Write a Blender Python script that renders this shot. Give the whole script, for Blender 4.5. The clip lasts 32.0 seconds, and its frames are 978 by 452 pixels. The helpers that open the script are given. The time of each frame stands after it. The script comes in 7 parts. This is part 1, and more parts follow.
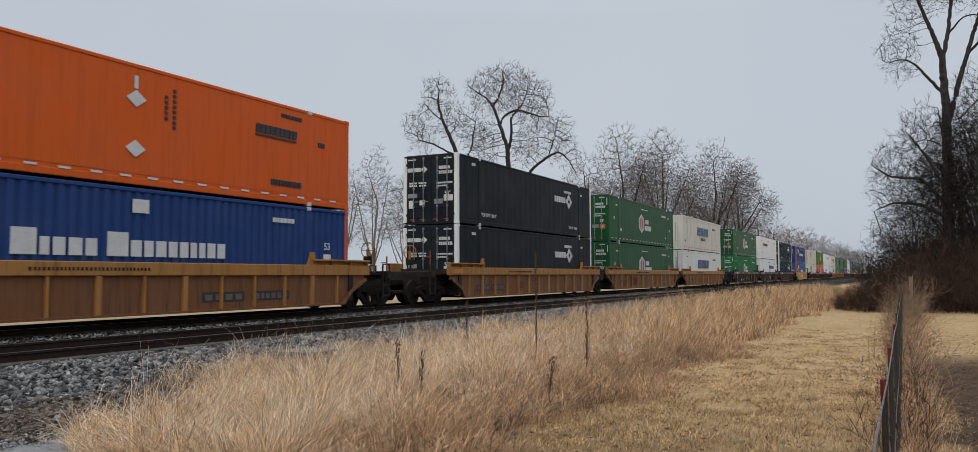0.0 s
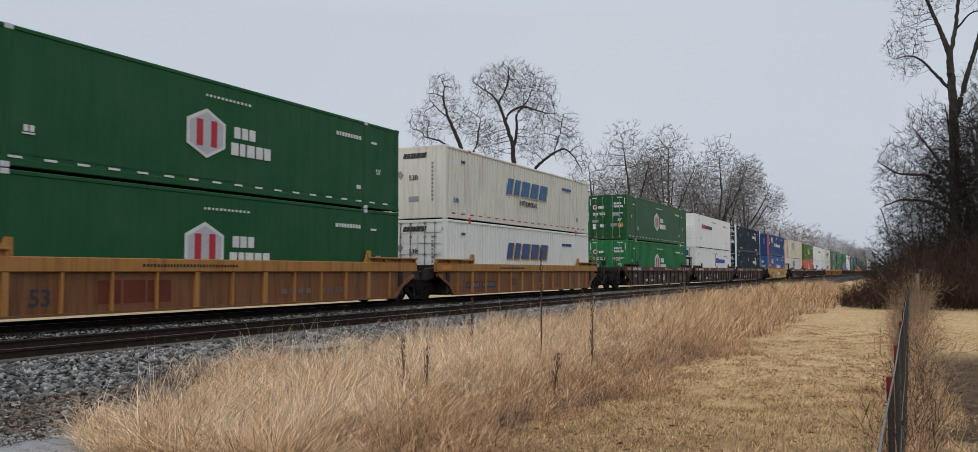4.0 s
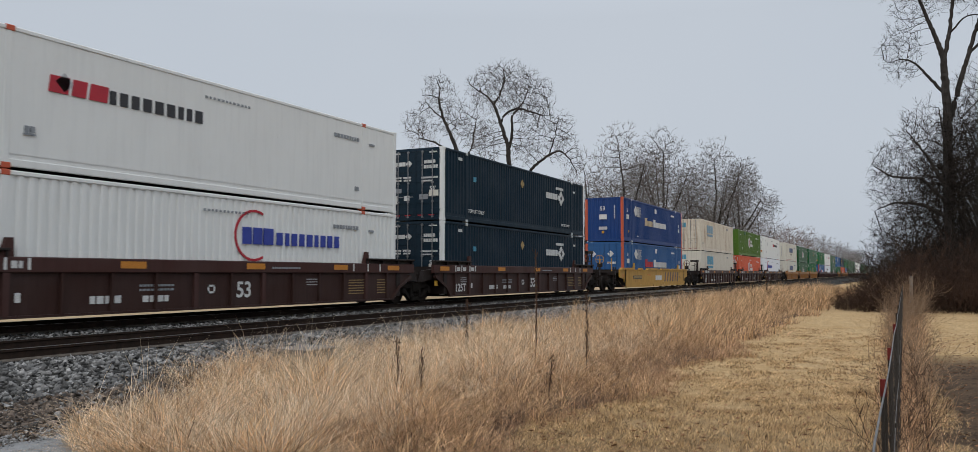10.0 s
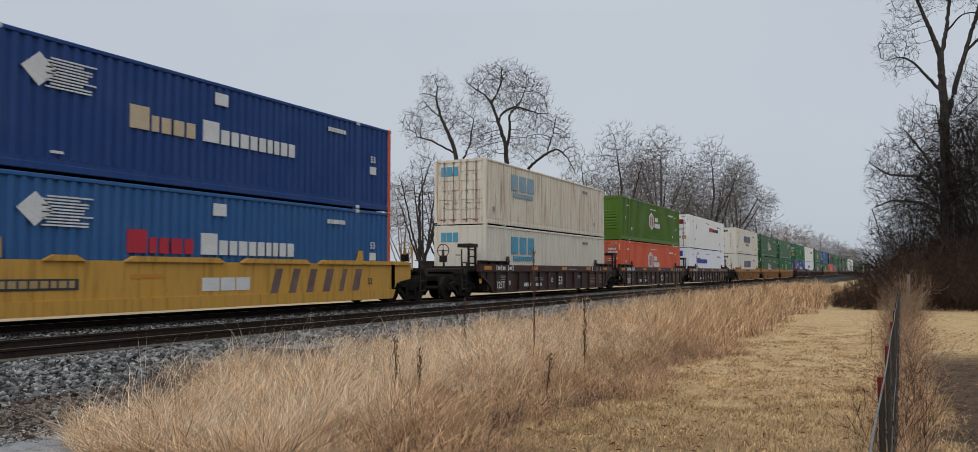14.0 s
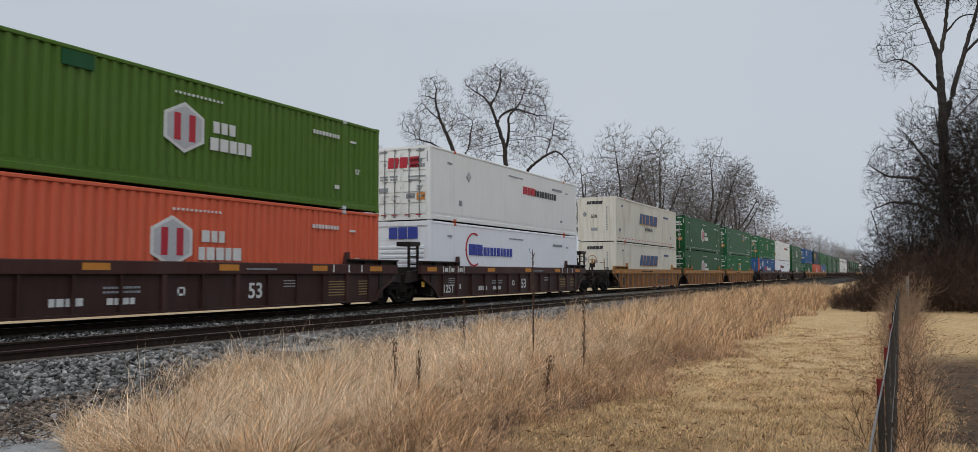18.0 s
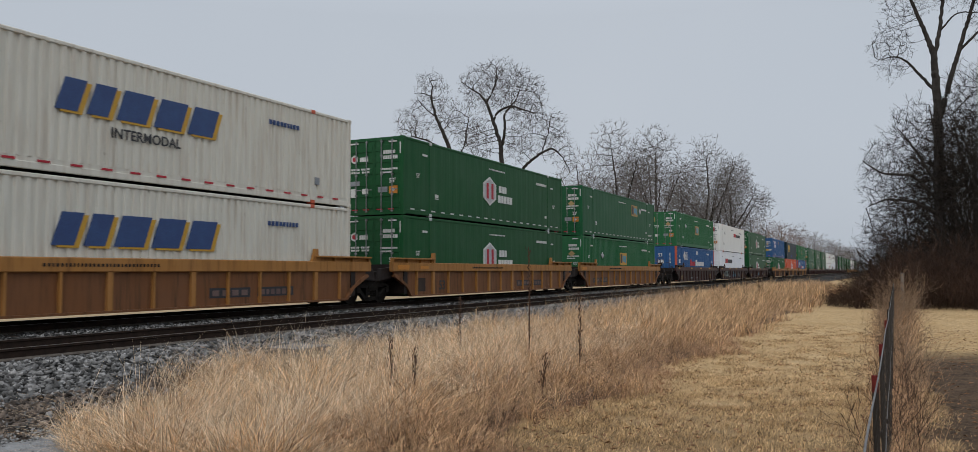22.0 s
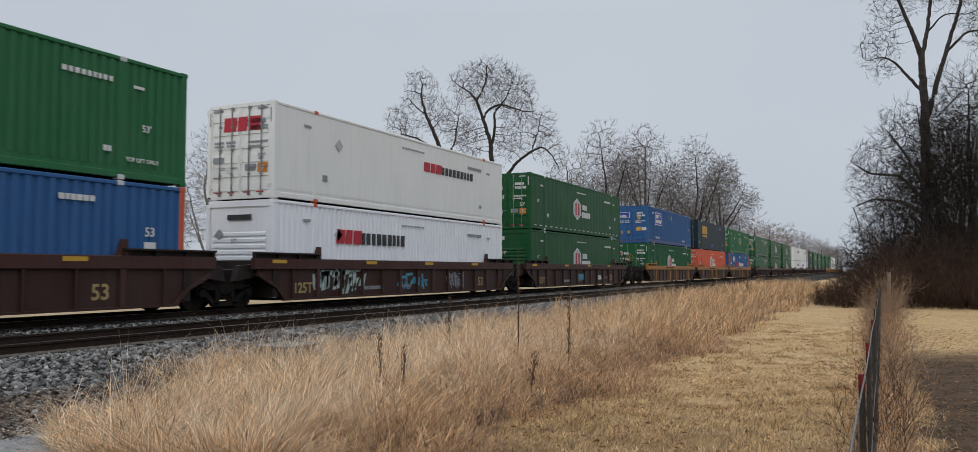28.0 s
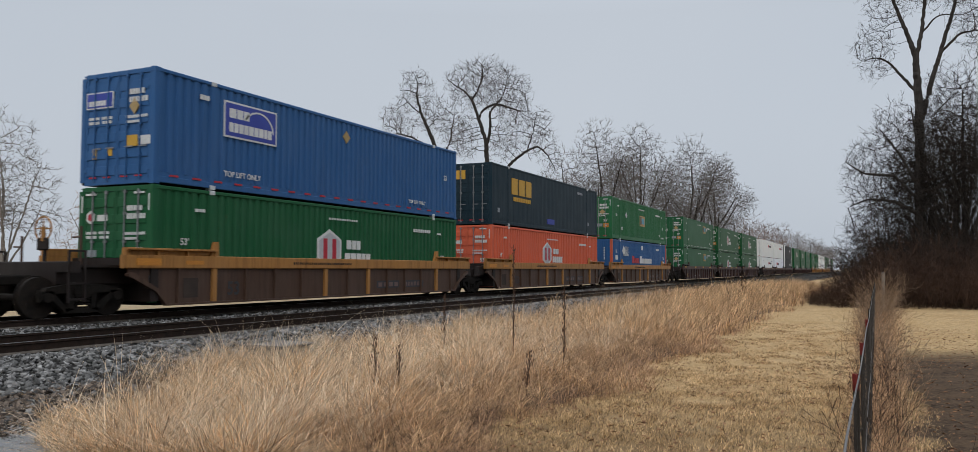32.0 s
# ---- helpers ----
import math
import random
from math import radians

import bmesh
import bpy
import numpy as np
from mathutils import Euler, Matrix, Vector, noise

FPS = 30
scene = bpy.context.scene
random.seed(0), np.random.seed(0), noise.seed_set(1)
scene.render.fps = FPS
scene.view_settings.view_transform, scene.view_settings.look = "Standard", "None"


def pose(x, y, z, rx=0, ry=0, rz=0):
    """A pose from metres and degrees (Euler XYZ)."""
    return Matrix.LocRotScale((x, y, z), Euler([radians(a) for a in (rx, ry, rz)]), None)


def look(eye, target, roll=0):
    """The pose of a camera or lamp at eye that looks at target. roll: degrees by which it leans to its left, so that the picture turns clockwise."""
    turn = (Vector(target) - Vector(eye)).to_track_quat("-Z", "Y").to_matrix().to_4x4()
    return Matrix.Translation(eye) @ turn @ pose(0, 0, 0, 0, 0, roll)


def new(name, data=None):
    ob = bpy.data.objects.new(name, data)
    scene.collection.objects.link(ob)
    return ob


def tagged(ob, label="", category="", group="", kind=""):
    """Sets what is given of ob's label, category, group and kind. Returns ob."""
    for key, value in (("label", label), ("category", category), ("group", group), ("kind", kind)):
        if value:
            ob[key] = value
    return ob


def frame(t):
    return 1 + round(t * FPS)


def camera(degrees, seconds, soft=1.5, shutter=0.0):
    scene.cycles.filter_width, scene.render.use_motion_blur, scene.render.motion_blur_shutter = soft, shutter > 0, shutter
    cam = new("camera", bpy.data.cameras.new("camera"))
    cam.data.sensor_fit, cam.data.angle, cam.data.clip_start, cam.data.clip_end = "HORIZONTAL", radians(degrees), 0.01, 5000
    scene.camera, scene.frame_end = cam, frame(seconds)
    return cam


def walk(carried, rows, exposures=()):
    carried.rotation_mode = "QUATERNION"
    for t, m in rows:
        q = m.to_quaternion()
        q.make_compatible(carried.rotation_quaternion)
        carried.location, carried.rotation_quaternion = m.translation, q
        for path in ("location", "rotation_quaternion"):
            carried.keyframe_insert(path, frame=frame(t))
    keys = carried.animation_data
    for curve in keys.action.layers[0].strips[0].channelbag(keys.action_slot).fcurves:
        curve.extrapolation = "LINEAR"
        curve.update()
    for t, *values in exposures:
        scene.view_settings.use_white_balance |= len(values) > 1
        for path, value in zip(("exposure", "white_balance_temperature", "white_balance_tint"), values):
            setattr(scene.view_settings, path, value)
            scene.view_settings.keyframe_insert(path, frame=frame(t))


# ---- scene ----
# World: the tracks run along +Y, the camera stands at x = 0, y = 0 beside a garden fence, z = 0 is the lawn.
EYE = (0.0, 0.0, 1.6)
# seconds, turn to the left of the track's direction, tilt, lean (degrees)
TURNS = [
    (0, 26.445, 3.463, -0.213), (0.5, 26.499, 3.477, -0.182), (1, 26.56, 3.491, -0.16), (1.5, 26.595, 3.47, -0.164),
    (2, 26.642, 3.406, -0.181), (2.5, 26.699, 3.328, -0.205), (3, 26.751, 3.263, -0.199), (3.5, 26.796, 3.229, -0.176),
    (5.5, 26.798, 3.22, -0.102), (6, 26.782, 3.23, -0.088), (6.5, 26.781, 3.245, -0.069), (7, 26.791, 3.253, -0.057),
    (7.5, 26.778, 3.246, -0.054), (8, 26.736, 3.242, -0.051), (8.5, 26.668, 3.246, -0.054), (9, 26.602, 3.278, -0.051),
    (9.5, 26.535, 3.32, -0.026), (10, 26.472, 3.341, 0.004), (10.5, 26.426, 3.343, 0.025), (11, 26.413, 3.325, 0.04),
    (11.5, 26.416, 3.318, 0.042), (12, 26.417, 3.337, 0.03), (12.5, 26.41, 3.358, -0.007), (13, 26.374, 3.345, -0.074),
    (13.5, 26.334, 3.292, -0.094), (14, 26.316, 3.246, -0.109), (14.5, 26.318, 3.253, -0.142), (16.5, 26.373, 3.409, -0.157),
    (17, 26.35, 3.406, -0.161), (17.5, 26.306, 3.403, -0.165), (18, 26.252, 3.389, -0.156), (18.5, 26.2, 3.352, -0.14),
    (19, 26.15, 3.324, -0.145), (19.5, 26.104, 3.312, -0.175), (20, 26.071, 3.293, -0.178), (20.5, 26.055, 3.282, -0.176),
    (21, 26.042, 3.265, -0.184), (21.5, 26.012, 3.226, -0.19), (22, 25.974, 3.2, -0.203), (22.5, 25.934, 3.212, -0.234),
    (23, 25.886, 3.217, -0.233), (23.5, 25.847, 3.199, -0.197), (24, 25.802, 3.187, -0.181), (24.5, 25.744, 3.17, -0.17),
    (25, 25.668, 3.152, -0.165), (25.5, 25.6, 3.126, -0.173), (27.5, 25.285, 3.077, -0.053), (28, 25.244, 3.08, -0.026),
    (28.5, 25.199, 3.081, -0.005), (29, 25.153, 3.078, 0.007), (29.5, 25.107, 3.06, 0.005), (30, 25.067, 3.047, 0.008),
    (30.5, 25.016, 3.063, 0.01), (31, 24.969, 3.077, 0.012), (31.5, 24.942, 3.069, 0.022), (32, 24.918, 3.042, 0.042),
]

cam = camera(61.74, 32.0, soft=0.5, shutter=0.15)


def facing(turn, tilt, lean):
    a, b = radians(turn), radians(tilt)
    way = Vector((-math.sin(a) * math.cos(b), math.cos(a) * math.cos(b), math.sin(b)))
    return look(EYE, Vector(EYE) + way, lean)


walk(cam, [(t, facing(a, b, c)) for t, a, b, c in TURNS], [(0, -0.05), (1.5, 0.0), (3, 0.07), (4.5, 0.04), (6, 0.0), (9, -0.03), (14.5, -0.04), (17, -0.16), (18, -0.04), (19, -0.07), (20, -0.2), (21, -0.2), (22, -0.12), (23, -0.03), (27, -0.03), (32, -0.03)])

# ---- world, sun, exposure ----
scene.view_settings.exposure = 0.0
world = bpy.data.worlds.new("overcast")
scene.world = world
world.use_nodes = True
nt = world.node_tree
bg = nt.nodes["Background"]
sky = nt.nodes.new("ShaderNodeTexSky")
sky.sky_type = "NISHITA"
sky.sun_disc = False
sky.sun_elevation, sky.sun_rotation = radians(40), radians(200)
sky.air_density, sky.dust_density, sky.ozone_density = 1.0, 5.0, 1.0
dull = nt.nodes.new("ShaderNodeHueSaturation")
dull.inputs["Saturation"].default_value = 0.25
cloud = nt.nodes.new("ShaderNodeMix")
cloud.data_type = "RGBA"
cloud.inputs["Factor"].default_value = 0.85
veil = nt.nodes.new("ShaderNodeTexNoise")
veil.inputs["Scale"].default_value, veil.inputs["Detail"].default_value = 2.6, 4.0
tone = nt.nodes.new("ShaderNodeMix")
tone.data_type = "RGBA"
tone.inputs["A"].default_value, tone.inputs["B"].default_value = (5.2, 5.8, 6.6, 1), (5.8, 6.3, 7.0, 1)
nt.links.new(veil.outputs["Fac"], tone.inputs["Factor"])
nt.links.new(tone.outputs["Result"], cloud.inputs["B"])
nt.links.new(sky.outputs[0], dull.inputs["Color"])
nt.links.new(dull.outputs[0], cloud.inputs["A"])
nt.links.new(cloud.outputs["Result"], bg.inputs["Color"])
# an overcast sky is brighter overhead than at the horizon
where = nt.nodes.new("ShaderNodeTexCoord")
split = nt.nodes.new("ShaderNodeSeparateXYZ")
gain = nt.nodes.new("ShaderNodeMapRange")
gain.inputs["From Min"].default_value, gain.inputs["From Max"].default_value = 0.3, 1.0
gain.inputs["To Min"].default_value, gain.inputs["To Max"].default_value = 0.104, 0.24
nt.links.new(where.outputs["Generated"], split.inputs[0])
nt.links.new(split.outputs["Z"], gain.inputs["Value"])
nt.links.new(gain.outputs["Result"], bg.inputs["Strength"])
sun = new("sun", bpy.data.lights.new("sun", "SUN"))
sun.data.energy, sun.data.angle, sun.data.color = 0.6, radians(40), (1.0, 0.97, 0.92)
sun.matrix_world = look((30, -60, 80), (0, 20, 0))

# ---- materials ----


def node_mat(name):
    m = bpy.data.materials.new(name)
    m.use_nodes = True
    t = m.node_tree
    return m, t, t.nodes["Principled BSDF"]


def add(t, kind, **inputs):
    n = t.nodes.new(kind)
    for k, v in inputs.items():
        n.inputs[k].default_value = v
    return n


def mixc(t, fac, a, b, blend="MIX"):
    n = t.nodes.new("ShaderNodeMix")
    n.data_type, n.blend_type = "RGBA", blend
    for key, v in (("Factor", fac), ("A", a), ("B", b)):
        s = n.inputs[key]
        if hasattr(v, "is_output"):
            t.links.new(v, s)
        else:
            s.default_value = v if key == "Factor" else (*v, 1)
    return n.outputs["Result"]


def ramp(t, src, lo, hi):
    n = t.nodes.new("ShaderNodeMapRange")
    n.inputs["From Min"].default_value, n.inputs["From Max"].default_value = lo, hi
    t.links.new(src, n.inputs["Value"])
    return n.outputs["Result"]


def coords(t, scale=(1, 1, 1), use="Object"):
    tc = t.nodes.new("ShaderNodeTexCoord")
    mp = add(t, "ShaderNodeMapping", Scale=scale)
    t.links.new(tc.outputs[use], mp.inputs["Vector"])
    return mp.outputs["Vector"]


def noise_at(t, scale, detail=4.0, stretch=(1, 1, 1), rough=0.6, use="Object"):
    n = add(t, "ShaderNodeTexNoise", Scale=scale, Detail=detail, Roughness=rough)
    t.links.new(coords(t, stretch, use), n.inputs["Vector"])
    return n.outputs["Fac"]


def bump(t, bsdf, height, strength, distance):
    b = add(t, "ShaderNodeBump", Strength=strength, Distance=distance)
    t.links.new(height, b.inputs["Height"])
    t.links.new(b.outputs[0], bsdf.inputs["Normal"])


def surface(name, a, b, scale=3.0, rough=0.7, metal=0.0, bump_by=0.0, grain=40.0, stretch=(1, 1, 1), island=0.0, use="Object", thin=0.0):
    """Two base colours mixed by noise at two scales, fine relief."""
    m, t, p = node_mat(name)
    big = noise_at(t, scale, 5, stretch, use=use)
    fine = noise_at(t, grain, 3, stretch, use=use)
    col = mixc(t, ramp(t, big, 0.3, 0.7), a, b)
    col = mixc(t, ramp(t, fine, 0.25, 0.75), col, mixc(t, 0.35, col, (0, 0, 0)))
    if island:
        g = t.nodes.new("ShaderNodeNewGeometry")
        h = add(t, "ShaderNodeHueSaturation")
        t.links.new(col, h.inputs["Color"])
        sc = t.nodes.new("ShaderNodeMath")
        sc.operation = "MULTIPLY_ADD"
        sc.inputs[1].default_value, sc.inputs[2].default_value = 2 * island, 1 - island
        t.links.new(g.outputs["Random Per Island"], sc.inputs[0])
        t.links.new(sc.outputs[0], h.inputs["Value"])
        col = h.outputs[0]
    t.links.new(col, p.inputs["Base Color"])
    p.inputs["Roughness"].default_value, p.inputs["Metallic"].default_value = rough, metal
    if rough >= 0.7:
        # porous and dusty surfaces hardly gleam
        p.inputs["Specular IOR Level"].default_value = 0.15
    if thin:
        # thin dry blades let part of the light through
        tr = t.nodes.new("ShaderNodeBsdfTranslucent")
        t.links.new(col, tr.inputs["Color"])
        ms = add(t, "ShaderNodeMixShader", Fac=thin)
        t.links.new(p.outputs[0], ms.inputs[1])
        t.links.new(tr.outputs[0], ms.inputs[2])
        t.links.new(ms.outputs[0], t.nodes["Material Output"].inputs["Surface"])
        p.inputs["Specular IOR Level"].default_value = 0.25
    if bump_by:
        bump(t, p, fine, 0.6, bump_by)
    return m


def paint(name, colour, rough=0.5, fade=0.25, rust=0.15, streak=0.35, gloss=0.15, run=None):
    """Weathered steel paint: faded patches, vertical rain streaks, specks of rust, slight dents."""
    m, t, p = node_mat(name)
    c = tuple(colour)
    pale = tuple(min(1, v * 0.75 + 0.06) for v in c)
    dark = run or tuple(v * 0.55 for v in c)
    col = mixc(t, ramp(t, noise_at(t, 0.7, 4), 0.35, 0.75), c, mixc(t, fade, c, pale))
    drip = noise_at(t, 2.0, 5, (3.0, 3.0, 0.22), 0.65)
    f = t.nodes.new("ShaderNodeMath")
    f.operation = "MULTIPLY"
    f.inputs[1].default_value = streak
    t.links.new(ramp(t, drip, 0.48, 0.75), f.inputs[0])
    col = mixc(t, f.outputs[0], col, dark)
    speck = noise_at(t, 5.0, 8, (1, 1, 0.5), 0.75)
    r = t.nodes.new("ShaderNodeMath")
    r.operation = "MULTIPLY"
    r.inputs[1].default_value = rust
    t.links.new(ramp(t, speck, 0.62, 0.75), r.inputs[0])
    col = mixc(t, r.outputs[0], col, (0.16, 0.07, 0.03))
    t.links.new(col, p.inputs["Base Color"])
    rr = t.nodes.new("ShaderNodeMath")
    rr.operation = "MULTIPLY_ADD"
    rr.inputs[1].default_value, rr.inputs[2].default_value = 0.25, rough - 0.1
    t.links.new(drip, rr.inputs[0])
    t.links.new(rr.outputs[0], p.inputs["Roughness"])
    p.inputs["Specular IOR Level"].default_value = gloss
    bump(t, p, noise_at(t, 1.6, 3), 0.25, 0.02)
    return m


M = {}
for key, colour, opts in (
    ("orange", (0.62, 0.10, 0.010), {}), ("blue", (0.014, 0.048, 0.172), {}), ("black", (0.010, 0.0145, 0.017), dict(gloss=0.07)),
    ("green", (0.008, 0.074, 0.022), {}), ("light_green", (0.012, 0.15, 0.045), {}), ("white", (0.73, 0.735, 0.71), dict(streak=0.15)),
    ("cream", (0.62, 0.60, 0.525), dict(streak=0.4, rust=0.6, run=(0.26, 0.15, 0.08))), ("pale_cream", (0.68, 0.685, 0.64), dict(streak=0.25, rust=0.3, run=(0.36, 0.33, 0.28))), ("cool_white", (0.76, 0.775, 0.81), dict(streak=0.12)),
    ("navy", (0.008, 0.022, 0.036), dict(gloss=0.08)), ("lime", (0.072, 0.145, 0.017), {}), ("rusty_cream", (0.64, 0.58, 0.475), dict(streak=0.85, rust=0.95, run=(0.27, 0.13, 0.06))), ("warm_white", (0.62, 0.575, 0.49), dict(streak=0.3, rust=0.4, run=(0.30, 0.2, 0.12))), ("red_orange", (0.60, 0.115, 0.055), {}),
    ("mid_blue", (0.028, 0.10, 0.25), {}), ("slate", (0.011, 0.027, 0.038), dict(gloss=0.08)), ("olive_green", (0.010, 0.088, 0.032), {}),
    ("light_olive", (0.022, 0.125, 0.048), {}), ("coral_post", (0.50, 0.10, 0.05), {}), ("grey_white", (0.50, 0.52, 0.52), dict(streak=0.2)),
    ("umber", (0.078, 0.043, 0.029), dict(streak=0.7, rust=0.6, run=(0.03, 0.02, 0.015))), ("ochre", (0.36, 0.165, 0.045), dict(streak=0.7, rust=0.7, run=(0.07, 0.035, 0.016))), ("car_brown", (0.18, 0.075, 0.030), dict(streak=0.85, rust=0.7, run=(0.035, 0.022, 0.014))),
    ("maroon", (0.040, 0.018, 0.014), dict(streak=0.5)), ("maroon_top", (0.055, 0.022, 0.018), dict(streak=0.4)),
    ("yellow", (0.50, 0.27, 0.05), dict(streak=0.55, rust=0.7, run=(0.10, 0.055, 0.02))), ("dark_brown", (0.018, 0.012, 0.010), {}),
):
    M[key] = paint(key + "_paint", colour, **opts)
M["mark_white"] = surface("white_marking", (0.75, 0.75, 0.73), (0.62, 0.62, 0.6), 2, 0.6)
M["mark_black"] = surface("black_marking", (0.02, 0.02, 0.025), (0.035, 0.035, 0.04), 2, 0.6)
M["mark_blue"] = surface("blue_marking", (0.02, 0.05, 0.17), (0.03, 0.08, 0.22), 2, 0.6)
M["mark_royal"] = surface("royal_marking", (0.02, 0.04, 0.32), (0.03, 0.06, 0.36), 2, 0.6)
M["mark_red"] = surface("red_marking", (0.50, 0.012, 0.03), (0.42, 0.012, 0.03), 2, 0.6)
M["mark_yellow"] = surface("yellow_marking", (0.62, 0.36, 0.03), (0.55, 0.3, 0.03), 2, 0.6)
M["mark_sky"] = surface("sky_marking", (0.06, 0.28, 0.42), (0.09, 0.34, 0.48), 2, 0.6)
M["mark_ghost"] = surface("pale_blue_marking", (0.22, 0.36, 0.45), (0.32, 0.42, 0.48), 2, 0.7)
M["mark_orange"] = surface("orange_marking", (0.62, 0.24, 0.02), (0.55, 0.2, 0.02), 2, 0.6)
M["mark_grey"] = surface("grey_marking", (0.3, 0.32, 0.34), (0.24, 0.26, 0.28), 2, 0.6)
M["mark_grey_pale"] = surface("pale_grey_marking", (0.52, 0.52, 0.53), (0.44, 0.44, 0.46), 2, 0.6)
M["mark_straw"] = surface("straw_marking", (0.55, 0.42, 0.26), (0.6, 0.5, 0.36), 2, 0.7)
M["mark_faded"] = surface("faded_blue_marking", (0.05, 0.12, 0.26), (0.10, 0.20, 0.34), 1.5, 0.7)
M["mark_tan"] = surface("tan_marking", (0.40, 0.27, 0.11), (0.46, 0.34, 0.17), 2, 0.7)
M["mark_rust"] = surface("rust_red_marking", (0.13, 0.03, 0.018), (0.17, 0.045, 0.025), 2, 0.7)
M["mark_mint"] = surface("mint_spray_paint", (0.34, 0.46, 0.43), (0.42, 0.5, 0.46), 1.5, 0.6)
M["mark_dim"] = surface("dark_spray_paint", (0.10, 0.055, 0.05), (0.2, 0.13, 0.11), 1.5, 0.6)
M["mark_soot"] = surface("dark_patch_paint", (0.035, 0.028, 0.024), (0.07, 0.05, 0.04), 1.5, 0.7)
M["steel"] = surface("galvanised_rod", (0.32, 0.33, 0.34), (0.22, 0.22, 0.22), 6, 0.5, 0.6)
M["truck"] = surface("grimy_truck_steel", (0.009, 0.008, 0.007), (0.022, 0.017, 0.013), 5, 0.9, 0.0, 0.01)
M["wheel"] = surface("wheel_steel", (0.014, 0.012, 0.011), (0.035, 0.026, 0.02), 5, 0.75, 0.3)
M["under"] = surface("dark_underside", (0.006, 0.005, 0.005), (0.012, 0.01, 0.009), 3, 0.95)
M["rail"] = surface("rusty_rail", (0.022, 0.015, 0.012), (0.045, 0.028, 0.02), 8, 0.8, 0.1, 0.003)
# dusty brown, lightened to paint the sky light along the rail foot
M["foot"] = surface("skylit_dusty_foot", (0.10, 0.082, 0.068), (0.17, 0.145, 0.12), 8, 0.85)
M["railhead"] = surface("polished_rail_head", (0.22, 0.21, 0.20), (0.15, 0.14, 0.13), 8, 0.35, 0.9)
M["tie"] = surface("weathered_sleeper", (0.06, 0.045, 0.035), (0.11, 0.09, 0.075), 5, 0.9, 0, 0.01, 60, (1, 0.2, 1))
M["brown_stone"] = surface("brown_ballast_stone", (0.04, 0.031, 0.026), (0.20, 0.155, 0.122), 4, 0.9, 0, 0.01, 30, island=0.85)
M["ballast"] = surface("ballast_stone", (0.05, 0.048, 0.046), (0.31, 0.298, 0.284), 5, 0.9, 0, 0.01, 30, island=0.8)
M["verge"] = surface("dry_verge", (0.46, 0.33, 0.19), (0.58, 0.44, 0.27), 0.8, 0.95, 0, 0.03, 9)
# near-black: the shade in the gaps between stones is in this colour
M["bed"] = surface("shaded_ballast_bed", (0.012, 0.011, 0.010), (0.04, 0.037, 0.033), 14, 0.95, 0, 0.03, 22)
M["path"] = surface("pale_gravel", (0.22, 0.22, 0.215), (0.33, 0.325, 0.32), 9, 0.95, 0, 0.012, 60)
M["grit"] = surface("pale_grit_stone", (0.25, 0.245, 0.24), (0.42, 0.415, 0.40), 9, 0.95, island=0.5)
M["straw"] = surface("dry_tall_grass", (0.50, 0.285, 0.135), (0.82, 0.555, 0.31), 0.9, 0.75, island=0.95, thin=0.05)
M["straw_pale"] = surface("pale_tall_grass", (0.86, 0.63, 0.41), (0.95, 0.78, 0.57), 0.9, 0.75, island=0.6, thin=0.08)
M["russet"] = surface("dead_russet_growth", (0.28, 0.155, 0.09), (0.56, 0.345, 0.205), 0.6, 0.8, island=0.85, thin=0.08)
M["straw_red"] = surface("russet_grass", (0.38, 0.215, 0.115), (0.62, 0.39, 0.225), 0.6, 0.75, island=0.85, thin=0.1)
# brown litter, darkened to paint the shade low between the grass blades
M["grass_shade_mat"] = surface("shade_brown_mat", (0.06, 0.034, 0.019), (0.14, 0.082, 0.045), 1.2, 0.95, 0, 0.03, 26)
M["short"] = surface("dry_lawn_blades", (0.34, 0.208, 0.10), (0.74, 0.515, 0.275), 1.6, 0.8, island=0.85, thin=0.12)
M["bark"] = surface("grey_bark", (0.030, 0.026, 0.023), (0.075, 0.066, 0.059), 2.5, 0.95, 0, 0.02, 14, (1, 1, 0.3))
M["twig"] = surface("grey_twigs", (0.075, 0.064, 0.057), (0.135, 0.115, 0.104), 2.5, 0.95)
# haze put into the colours: twigs and limbs paler with distance
M["mid_haze_twig"] = surface("light_haze_twigs", (0.13, 0.115, 0.107), (0.20, 0.18, 0.168), 2.5, 0.95)
M["haze_twig"] = surface("hazed_grey_twigs", (0.19, 0.172, 0.163), (0.27, 0.248, 0.238), 2.5, 0.95)
M["haze_limb"] = surface("hazed_grey_limbs", (0.075, 0.066, 0.06), (0.13, 0.115, 0.105), 2.5, 0.95)
M["haze_brown"] = surface("hazed_brown_twigs", (0.19, 0.14, 0.12), (0.26, 0.20, 0.175), 2.5, 0.95)
M["russet_twig"] = surface("russet_leafy_twigs", (0.30, 0.17, 0.10), (0.42, 0.29, 0.20), 4, 0.9, island=0.4)
M["pale_bark"] = surface("pale_bark", (0.20, 0.18, 0.16), (0.30, 0.275, 0.25), 2.5, 0.95)
M["brush"] = surface("brown_brush_twigs", (0.045, 0.026, 0.018), (0.095, 0.057, 0.039), 0.8, 0.95, island=0.5)
M["pale_twig"] = surface("pale_twigs", (0.16, 0.14, 0.125), (0.24, 0.215, 0.195), 2.5, 0.95)
